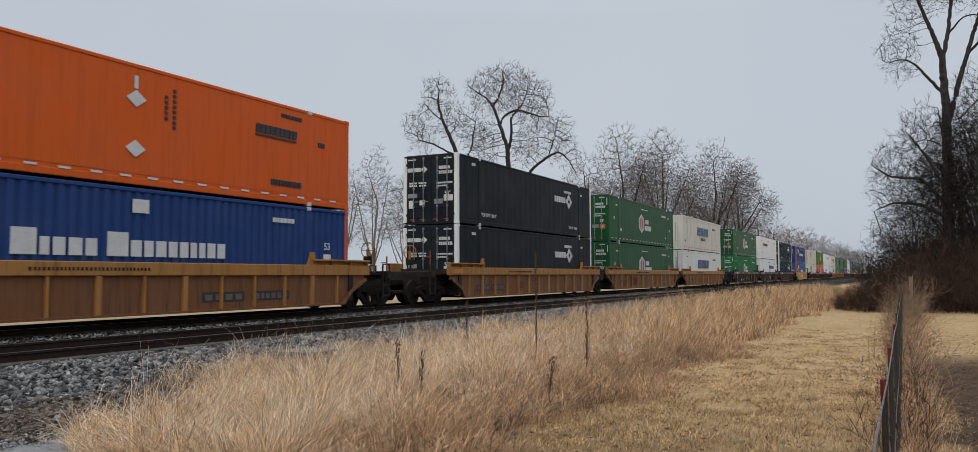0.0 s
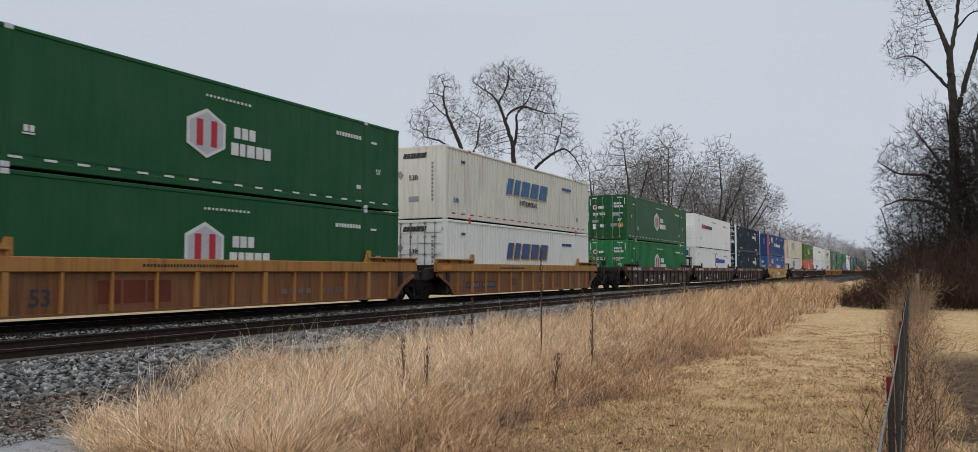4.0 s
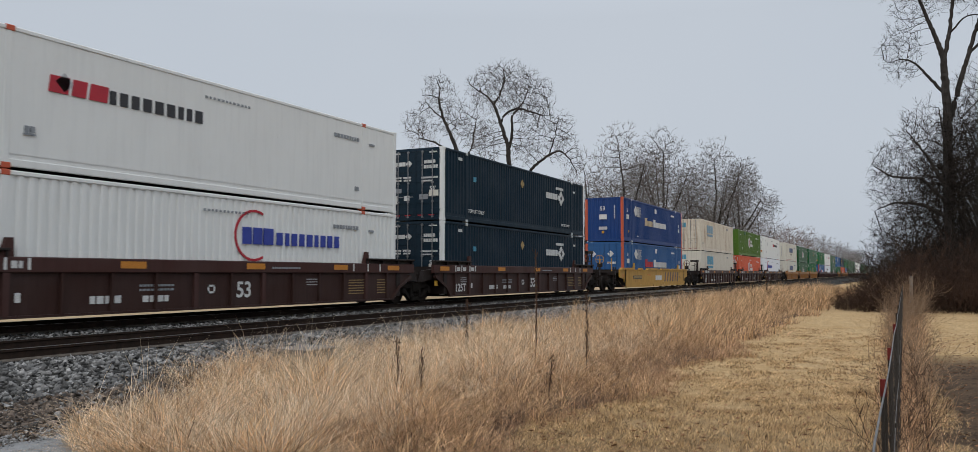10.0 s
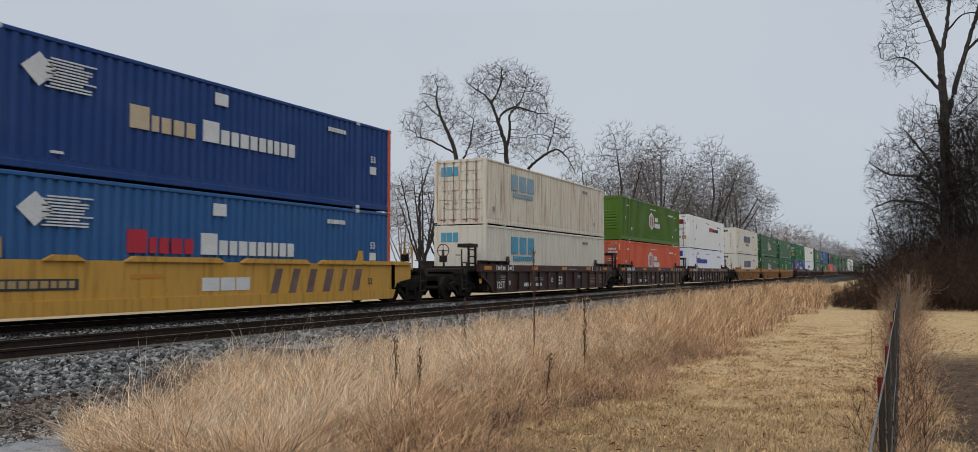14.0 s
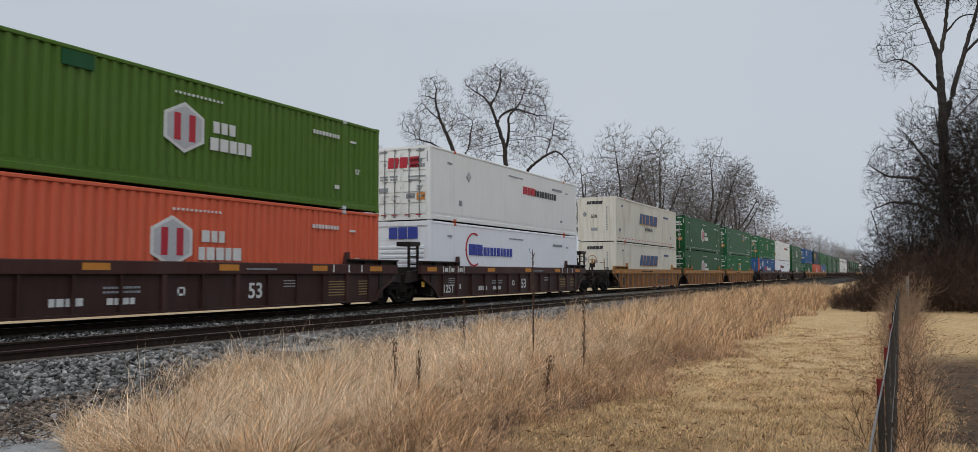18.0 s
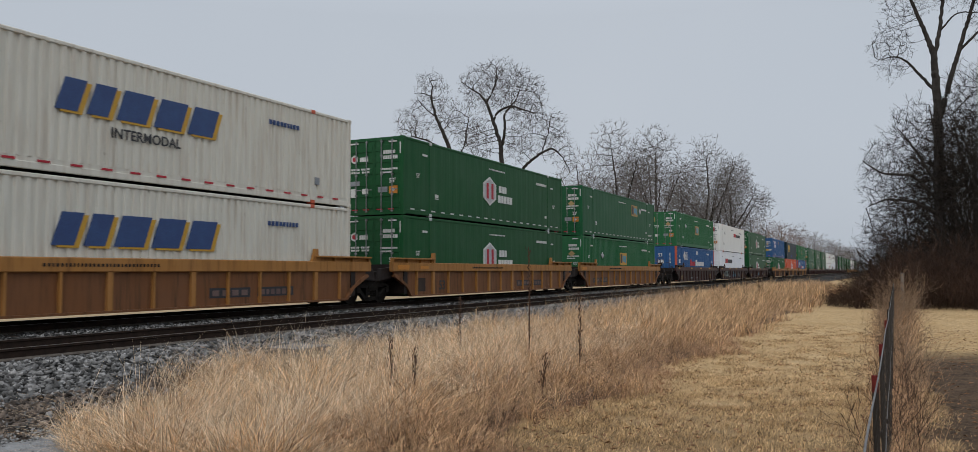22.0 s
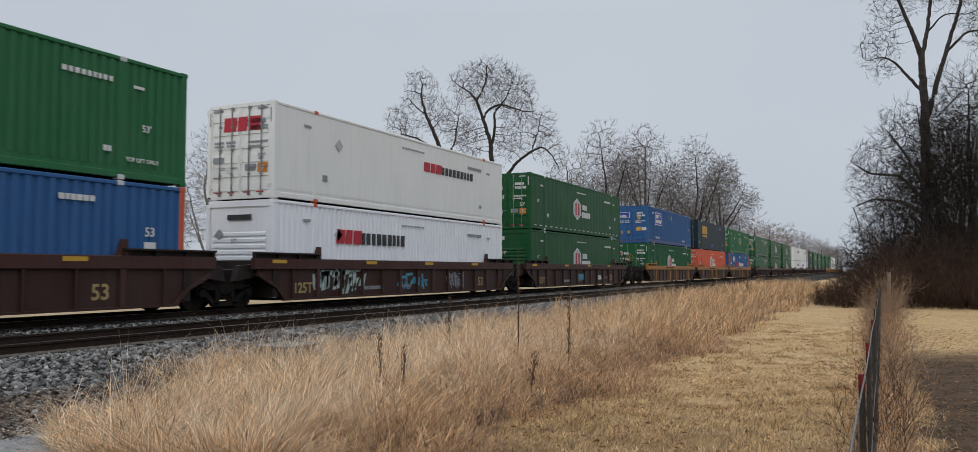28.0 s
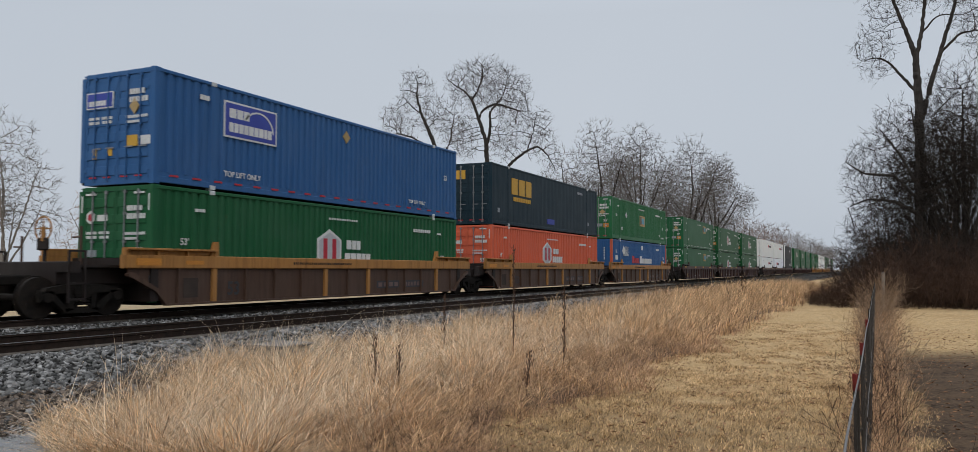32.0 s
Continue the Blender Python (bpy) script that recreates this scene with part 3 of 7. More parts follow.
def grown_tree(x, y, turn, limbs, lobes, seed, label, apart=0.45, twig=0.01, bark="bark", stem="bark", fine="twig", group="bare trees behind the train", spray=4, spray_length=0.45, thick=1.0):
    """A leafless tree. limbs: lines of (right, away, up, radius); lobes: ellipsoids of the crown (right, away, up, three radii)."""
    rng = np.random.default_rng(seed)
    nodes, parents, given = [], [], []
    step = apart * 0.62
    for limb in limbs:
        p = np.array([q[:3] for q in limb], float)
        cut = np.concatenate([[0], np.cumsum(np.linalg.norm(np.diff(p, axis=0), axis=1))])
        t = np.linspace(0, cut[-1], max(4, int(cut[-1] / step)))
        line = np.stack([np.interp(t, cut, p[:, i]) for i in range(3)], 1)
        for _ in range(2):
            line[1:-1] = (line[:-2] + 2 * line[1:-1] + line[2:]) / 4
        line[1:-1] += rng.normal(size=(len(t) - 2, 3)) * step * 0.10
        r = np.interp(t, cut, [q[3] for q in limb]) * thick
        last = -1
        if nodes:
            last = int(np.linalg.norm(np.array(nodes) - line[0], axis=1).argmin())
            line, r = line[1:], r[1:]
        for q, rr in zip(line, r):
            nodes.append(q)
            parents.append(last)
            given.append(rr)
            last = len(nodes) - 1
    skeleton = len(nodes)
    goals = []
    for cx, cy, cz, rx, ry, rz in lobes:
        n = int(4.19 * rx * ry * rz / apart ** 3 * 0.8)
        d = unit(rng.normal(size=(n, 3))) * rng.random((n, 1)) ** 0.38 * (1 + 0.10 * rng.normal(size=(n, 1)))
        goals.append(np.array([cx, cy, cz]) + d * np.array([rx, ry, rz]))
    goals = np.concatenate(goals)
    # a few strong side branches first, then the fine growth between them
    few = goals[rng.random(len(goals)) < 0.028]
    at, par = grow(rng, nodes, parents, few, step, apart * 1.2, 0.10, 0.06)
    at, par = grow(rng, at, par, goals, step, apart * 0.8)
    n = len(at)
    # the wood of a branch carries all that grows from it
    load = np.zeros(n)
    kids = np.bincount(par[par >= 0], minlength=n)
    load[kids == 0] = twig ** 2.2
    main = np.full(n, -1)
    heavy = np.zeros(n)
    for i in range(n - 1, 0, -1):
        load[i] = max(load[i], twig ** 2.2)
        q = par[i]
        if q >= 0:
            load[q] += load[i]
            if load[i] > heavy[q]:
                heavy[q], main[q] = load[i], i
    for i in range(skeleton - 1):
        if par[i + 1] == i:
            main[i] = i + 1
    rad = load ** (1 / 2.2)
    rad[:skeleton] = np.maximum(np.array(given), np.minimum(rad[:skeleton], np.array(given) * 1.15))
    seg = np.nonzero(par >= 0)[0]
    up = par[seg]
    rad[skeleton:] = np.minimum(rad[skeleton:], 0.8 * rad[par[skeleton:]])
    run = np.zeros((n, 3))
    run[seg] = unit(at[seg] - at[up])
    face = run.copy()
    has = main >= 0
    face[has] = unit(run[has] + run[main[has]] + 1e-6)
    leads = (main[up] == seg) & ((up < skeleton) == (seg < skeleton))
    d = np.stack([np.where(leads[:, None], face[up], run[seg]), face[seg]], 1)
    pts = np.stack([at[up], at[seg]], 1)
    rr = np.stack([np.where(leads, rad[up], np.minimum(rad[up], rad[seg] * 1.2)), rad[seg]], 1)
    top = new("bare_tree")
    top.matrix_basis = pose(x, y, 0, 0, 0, turn)
    wood = seg < skeleton
    mid = ~wood & (rad[seg] > twig * 1.9)
    thin = ~wood & ~mid
    child("trunk", arrays_mesh("trunk", *tubes(pts[wood], rr[wood], 9, d[wood]), M[bark]), top)
    limb = child("branch", arrays_mesh("branch", *tubes(pts[mid], rr[mid], 4, d[mid]), M[stem]), top, "spreading bare branches")
    limb["kind"] = "stuff"
    sets = [ribbons(pts[thin], 1.35 * np.maximum(rr[thin], twig * 0.75), rng)]
    if spray:
        # fine shoots that leave the ends of the twigs at narrow angles and turn outwards
        ends = seg[thin]
        ends = ends[(kids[ends] == 0) | (rng.random(len(ends)) < 0.45)]
        p = np.repeat(at[ends], spray, 0)
        out = unit(p - np.array([0, 0, 0.55]) * at[:, 2].max())
        way = unit(np.repeat(run[ends], spray, 0) + 0.5 * out + rng.normal(size=(len(p), 3)) * 0.38)
        q, w = shoots(rng, p, way, spray_length * rng.uniform(0.4, 1.25, len(p)), np.full(len(p), twig * 0.85), 2 if spray_length == 0.5 else 1, 0.16, 0.05, twig * 0.5)
        sets.append(ribbons(q, w, rng))
    crown = child("crown", arrays_mesh("crown", *joined(sets), M[fine]), top, "leafless crown of fine twigs")
    crown["kind"] = "stuff"
    return tagged(top, label, "tree", group)


def domed_tree(x, y, height, half, seed, label, fork=5, clear=0.25, girth=0.014, **more):
    """A tree with a trunk, a few leaders that fan out and a rounded, lobed crown."""
    rng = np.random.default_rng(seed)
    r0, h = height * girth, height * clear
    limbs = [[(0, 0, -0.3, r0 * 1.25), (0.1 * rng.normal(), 0.1, h * 0.6, r0), (0.2 * rng.normal(), 0, h, r0 * 0.9), (0.3 * rng.normal(), 0, height * 0.62, r0 * 0.5), (0.4 * rng.normal(), 0, height * 0.86, r0 * 0.15)]]
    lobes = [(0, 0, height * 0.66, half * 0.72, half * 0.6, height * 0.33)]
    for i in range(fork):
        a = 2 * math.pi * (i + 0.6 * rng.random()) / fork
        c, s = math.cos(a), math.sin(a)
        z = rng.uniform(0.45, 0.75)
        w = half * rng.uniform(0.62, 0.8) * (1.25 - 0.5 * z)
        z0 = h * rng.uniform(0.8, 1.6)
        limbs.append([(0, 0, z0, r0 * 0.62), (c * w * 0.55, s * w * 0.55, z0 + (height * z - z0) * 0.5, r0 * 0.42), (c * w, s * w, height * z, r0 * 0.22), (c * w * 1.2, s * w * 1.2, height * (z + 0.08), r0 * 0.08)])
        k = half * rng.uniform(0.38, 0.5)
        lobes.append((c * w * 1.2, s * w * 1.2, height * (z - 0.02), k, k, k * rng.uniform(0.9, 1.3)))
    return grown_tree(x, y, math.degrees(math.atan2(-x, y)), limbs, lobes, seed, label, **more)


def place(turn, lateral):
    """The spot on the line at that lateral distance seen at that turn to the left."""
    return -lateral, lateral / math.tan(radians(turn))


# ---- dry grass ----


def blades(name, x, y, z, h, lean, width, seed, mat, label, curl=0.35, wind=(0.15, 0.1), category="grass", short=False):
    """Bent, tapering blades from arrays of feet and heights."""
    rng = np.random.default_rng(seed)
    n = len(x)
    levels = (0.0, 0.6) if short else (0.0, 0.4, 0.75)
    m = 2 * len(levels) + 1
    a = rng.uniform(0, 2 * np.pi, n)
    bend = lean * rng.uniform(0.2, 1.2, n)
    dx, dy = np.cos(a) * bend + wind[0], np.sin(a) * bend + wind[1]
    ex, ey = rng.normal(size=(2, n)) * bend * 0.7
    fa = rng.uniform(0, 2 * np.pi, n)
    wx, wy = np.cos(fa) * width / 2, np.sin(fa) * width / 2
    verts = np.empty((n, m, 3), np.float32)
    for i, f in enumerate(levels):
        s, k2 = f * (1 - curl) + curl * f * f * 1.6, curl * f * f
        cx, cy, cz = x + h * (dx * s + ex * k2), y + h * (dy * s + ey * k2), z + h * (f - 0.25 * curl * f * f * bend)
        k = (1.0, 0.85, 0.5)[i]
        verts[:, 2 * i] = np.stack([cx - wx * k, cy - wy * k, cz], 1)
        verts[:, 2 * i + 1] = np.stack([cx + wx * k, cy + wy * k, cz], 1)
    s = 1 - curl + curl * 1.6
    verts[:, m - 1] = np.stack([x + h * (dx * s + ex * curl), y + h * (dy * s + ey * curl), z + h * (1 - 0.25 * curl * bend)], 1)
    o = m * np.arange(n)[:, None]
    q = np.concatenate([o + np.array([[2 * i, 2 * i + 1, 2 * i + 3, 2 * i + 2]]) for i in range(len(levels) - 1)])
    tips = o + np.array([[m - 3, m - 2, m - 1]])
    me = bpy.data.meshes.new(name)
    me.vertices.add(m * n)
    me.vertices.foreach_set("co", verts.ravel())
    me.loops.add(4 * len(q) + 3 * n)
    me.loops.foreach_set("vertex_index", np.concatenate([q.ravel(), tips.ravel()]).astype(np.int32))
    me.polygons.add(len(q) + n)
    me.polygons.foreach_set("loop_start", np.concatenate([np.arange(len(q)) * 4, 4 * len(q) + np.arange(n) * 3]).astype(np.int32))
    me.update(calc_edges=True)
    me.materials.append(mat)
    return tagged(new(name, me), label, category, kind="stuff")


def tufted(rng, n, x_range, y_range, tuft=0.16, power=1.4):
    """Feet gathered in tufts, denser towards the start of y."""
    m = max(1, n // 45)
    cy = y_range[0] + (y_range[1] - y_range[0]) * rng.random(m) ** power
    cx = rng.uniform(*x_range, m)
    pick = rng.integers(0, m, n)
    big = rng.uniform(0.6, 1.25, m)
    return cx[pick] + rng.normal(size=n) * tuft, cy[pick] + rng.normal(size=n) * tuft, big[pick]


def left_edge(y):
    """How far the tall grass reaches towards the ballast."""
    return np.interp(y, [4, 6, 7, 8, 9, 9.8, 11, 12, 14, 20, 40, 80], [-6.0, -6.6, -7.6, -8.5, -8.7, -8.0, -7.9, -8.6, -8.7, -8.8, -9.2, -9.4])


def near_edge(y):
    return -3.5 + 0.3 * np.sin(y * 1.1 + 2) + 0.16 * np.sin(y * 3.1)


rng = np.random.default_rng(21)
# count, material, height, width, first y, last y, seed, lean, share of the strip from the lawn, wind
for count, mat, tall, wide, y0, y1, seed, bend, span, wind, power in (
        (32000, "straw", 0.52, 0.0060, 4.6, 19, 31, 0.9, (0.05, 1.0), (0.07, 0.05), 1.3),
        (22000, "straw_pale", 0.56, 0.0048, 4.6, 19, 36, 0.75, (0.25, 1.02), (0.09, 0.06), 1.3),
        (24000, "straw_red", 0.44, 0.0058, 4.6, 19, 32, 1.0, (0.0, 0.95), (0.03, 0.02), 1.3),
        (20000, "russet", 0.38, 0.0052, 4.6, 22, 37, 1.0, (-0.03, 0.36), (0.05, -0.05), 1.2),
        (2600, "straw_pale", 0.88, 0.0048, 4.6, 24, 34, 0.35, (0.3, 1.0), (0.1, 0.06), 1.2),
        (18000, "straw", 0.70, 0.011, 17, 40, 33, 0.6, (0.02, 1.02), (0.15, 0.1), 1.2),
        (7000, "straw_red", 0.46, 0.013, 17, 40, 35, 0.8, (-0.02, 0.7), (0.1, 0.05), 1.2),
        (15000, "straw", 0.76, 0.026, 37, 78, 38, 0.6, (0.02, 1.02), (0.1, 0.06), 1.0),
        (6000, "straw_red", 0.50, 0.026, 37, 78, 39, 0.8, (-0.02, 0.7), (0.1, 0.06), 1.0)):
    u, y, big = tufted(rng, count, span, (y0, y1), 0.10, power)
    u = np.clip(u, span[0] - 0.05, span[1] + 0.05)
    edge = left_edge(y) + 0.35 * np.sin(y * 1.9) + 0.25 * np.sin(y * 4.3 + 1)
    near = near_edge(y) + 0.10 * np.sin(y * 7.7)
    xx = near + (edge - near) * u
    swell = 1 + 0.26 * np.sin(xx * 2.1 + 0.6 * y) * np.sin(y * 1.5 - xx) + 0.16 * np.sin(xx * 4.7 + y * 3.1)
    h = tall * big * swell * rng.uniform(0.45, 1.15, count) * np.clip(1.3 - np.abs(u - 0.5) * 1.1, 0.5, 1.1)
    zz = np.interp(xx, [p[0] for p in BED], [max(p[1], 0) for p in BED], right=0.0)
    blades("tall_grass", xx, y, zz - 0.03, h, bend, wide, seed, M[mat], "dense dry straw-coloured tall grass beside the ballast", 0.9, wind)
    if y0 < 10 and 0.4 < tall < 0.6:
        # broken stems and side blades that branch off part of the way up
        k = rng.random(count) < 0.42
        blades("tall_grass", xx[k], y[k], zz[k] + h[k] * rng.uniform(0.15, 0.55, k.sum()), h[k] * 0.42, 1.5, wide * 0.85, seed + 200, M[mat], "tangled side blades of the dry tall grass", 0.5, (0.0, 0.0), short=True)

# a dark sheet under the blades that supplies the shaded gaps
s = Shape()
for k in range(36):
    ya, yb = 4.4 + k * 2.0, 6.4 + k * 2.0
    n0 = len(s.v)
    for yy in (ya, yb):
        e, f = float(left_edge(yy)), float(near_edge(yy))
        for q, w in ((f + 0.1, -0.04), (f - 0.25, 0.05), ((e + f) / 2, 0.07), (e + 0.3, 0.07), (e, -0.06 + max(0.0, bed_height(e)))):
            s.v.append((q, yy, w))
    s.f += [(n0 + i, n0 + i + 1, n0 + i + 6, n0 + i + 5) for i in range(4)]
tagged(new("grass_shade_mat", mesh_of("grass_shade_mat", s.v, s.f, M["grass_shade_mat"], True)), "mat of dead growth coloured dark for shade under the tall grass", "grass", kind="stuff")

# short mown blades on the lawn
for n, y0, y1, power, tall, wide, seed in ((84000, 4.6, 13, 1.35, 0.048, 0.0055, 41), (26000, 12, 26, 1.2, 0.045, 0.009, 42)):
    x, y, big = tufted(rng, n, (-4.0, 0.5), (y0, y1), 0.09, power)
    blades("lawn_grass", x, y, np.zeros(n) - 0.02, tall * big * rng.uniform(0.4, 1.3, n), 0.9, wide, seed, M["short"], "short dry mown lawn grass", 0.6, short=True)

# ---- the train ----
LENGTH, WIDTH, HEIGHT = 16.154, 2.59, 2.896
POST = 1.98
SIDE_X = -15.8
FLOOR = 0.27
# seconds and metres run since the start
RUN = [(0, 0.00), (1, 9.99), (2, 20.02), (3, 30.16), (4.5, 45.49), (6, 60.86), (7, 71.18), (8, 81.59), (9, 91.97), (10, 102.40), (11, 112.97), (12, 123.68), (13, 134.60), (14, 145.62), (15.5, 162.10), (17, 178.57), (18, 189.53), (19, 200.54), (20, 211.63), (21, 222.78), (22, 233.98), (23, 245.27), (24, 256.61), (25, 268.03), (26.5, 285.39), (28, 302.82), (29, 314.60), (30, 326.49), (31, 338.50), (32, 350.53)]


def corrugated(y0, y1, z0, z1, x, depth, pitch, flat=0.4, back=0.06, plane="x"):
    """A profiled steel sheet of real thickness between y0 and y1; its outer crests lie at x."""
    n = max(1, round((y1 - y0) / pitch))
    p = (y1 - y0) / n
    edge = []
    for i in range(n):
        a = y0 + i * p
        edge += [(a, 0), (a + p * flat, 0), (a + p * 0.5, -depth), (a + p * (0.46 + flat), -depth)]
    edge.append((y1, 0))
    v, f = [], []
    for a, d in edge:
        for z in (z0, z1):
            v.append((x + d, a, z) if plane == "x" else (a, x - d, z))
    for i in range(len(edge) - 1):
        f.append((2 * i, 2 * i + 2, 2 * i + 3, 2 * i + 1) if plane == "x" else (2 * i + 1, 2 * i + 3, 2 * i + 2, 2 * i))
    k = len(v)
    for a in (y0, y1):
        for z in (z0, z1):
            v.append((x - back, a, z) if plane == "x" else (a, x + back, z))
    f.append((k + 1, k + 3, k + 2, k) if plane == "x" else (k, k + 2, k + 3, k + 1))
    return v, f


STYLE = {"ribbed": (0.05, 0.28), "fine": (0.04, 0.24), "plain": (0.004, 0.60)}


def container(colour, style, end, marks, label, posts="", tape="", top=False):
    """A 53-foot container. end: 'doors', 'louvre' or 'front'. Its origin is the bottom corner next to the viewer and ahead."""
    box = new("shipping_container")
    tagged(box, label, "shipping container", "containers on the train")
    mat = M[colour]
    depth, pitch = STYLE[style]
    skirt = 0.30 if top else 0.17
    for y0, y1 in ((0.17, POST - 0.07), (POST + 0.07, LENGTH - POST - 0.07), (LENGTH - POST + 0.07, LENGTH - 0.17)):
        child("side_panel", once(("side", colour, style, y0, skirt), lambda: mesh_of("side_panel", *corrugated(y0, y1, skirt, HEIGHT - 0.11, -0.022, depth, pitch), mat)), box)
    child("far_side_panel", once(("far", colour), lambda: Shape().box(-WIDTH + 0.01, -WIDTH + 0.05, 0.1, LENGTH - 0.1, 0.15, HEIGHT - 0.1).mesh("far_side_panel", mat)), box)
    child("roof", once(("roof", colour), lambda: Shape().box(-WIDTH + 0.03, -0.03, 0.05, LENGTH - 0.05, HEIGHT - 0.05, HEIGHT - 0.015).mesh("roof", mat)), box)
    child("floor", once("floor", lambda: Shape().box(-WIDTH + 0.03, -0.03, 0.05, LENGTH - 0.05, 0.05, 0.16).mesh("floor", M["under"])), box)
    for x0, x1 in ((-0.085, -0.004), (-WIDTH + 0.004, -WIDTH + 0.085)):
        child("top_rail", once(("trail", colour, x0), lambda: Shape().box(x0, x1, 0.1, LENGTH - 0.1, HEIGHT - 0.115, HEIGHT - 0.012, 0.02).mesh("top_rail", mat)), box)
        child("bottom_rail", once(("brail", colour, x0, skirt), lambda: Shape().box(x0, x1 - 0.012, 0.1, LENGTH - 0.1, 0.04, 0.15 if skirt < 0.2 else 0.20, 0.015).box(x0, x1 - 0.03, 0.15, LENGTH - 0.15, 0.14, skirt + 0.01).mesh("bottom_rail", mat)), box)
    pm = M[posts] if posts else mat
    for y in (0.0, LENGTH - 0.17):
        for x in (-0.17, -WIDTH):
            child("corner_post", once(("post", posts or colour, x, y), lambda: Shape().box(x, x + 0.17, y, y + 0.17, 0.1, HEIGHT - 0.1, 0.02).mesh("corner_post", pm)), box)
    for y in (POST - 0.08, LENGTH - POST - 0.08):
        child("lifting_post", once(("lpost", colour, y), lambda: Shape().box(-0.12, -0.008, y, y + 0.16, 0.1, HEIGHT - 0.1, 0.02).mesh("lifting_post", mat)), box)
        for z in (0.0, HEIGHT - 0.12):
            child("corner_casting", once(("cast", y, z, colour in LIGHT), lambda: casting(y, z, M["grey_white"] if colour not in LIGHT else M["coral_post"])), box)
    for y in (0.0, LENGTH - 0.178):
        for z in (0.0, HEIGHT - 0.118):
            child("corner_casting", once(("ccast", posts or colour, y, z), lambda: casting(y, z, pm)), box)
    if end == "doors":
        doors(box, colour)
    elif end == "louvre":
        louvre(box, colour)
    elif end == "smooth":
        child("front_wall", once(("smooth", colour), lambda: mesh_of("front_wall", *corrugated(-WIDTH + 0.17, -0.17, 0.17, HEIGHT - 0.11, 0.012, 0.006, 0.56, plane="y"), mat)), box)
        child("front_sill", once(("fsill", colour), lambda: Shape().box(-WIDTH + 0.17, -0.17, 0.008, 0.12, 0.03, 0.17).mesh("front_sill", mat)), box)
        child("front_header", once(("fhead", colour), lambda: Shape().box(-WIDTH + 0.17, -0.17, 0.008, 0.1, HEIGHT - 0.12, HEIGHT - 0.015).mesh("front_header", mat)), box)
    else:
        child("front_wall", once(("front", colour), lambda: mesh_of("front_wall", *corrugated(-WIDTH + 0.17, -0.17, 0.17, HEIGHT - 0.11, 0.03, 0.036, 0.28, plane="y"), mat)), box)
        child("front_sill", once(("fsill", colour), lambda: Shape().box(-WIDTH + 0.17, -0.17, 0.015, 0.12, 0.03, 0.17).mesh("front_sill", mat)), box)
        child("front_header", once(("fhead", colour), lambda: Shape().box(-WIDTH + 0.17, -0.17, 0.015, 0.1, HEIGHT - 0.12, HEIGHT - 0.015).mesh("front_header", mat)), box)
    if tape:
        n = 20
        for i in range(n):
            y = 0.35 + (LENGTH - 0.7) * (i + 0.2) / n
            child("reflector_strip", once(("tape", tape, i), lambda: Shape().box(-0.012, 0.002, y, y + 0.29, 0.205, 0.255).mesh("reflector_strip", M[tape])), box)
    for mk in marks:
        mark(box, *mk)
    return box


LIGHT = {"white", "cream", "pale_cream", "cool_white"}


def casting(y, z, mat):
    return Shape().box(-0.165, 0.004, y - 0.004, y + 0.182, z, z + 0.118, 0.012).mesh("corner_casting", mat)


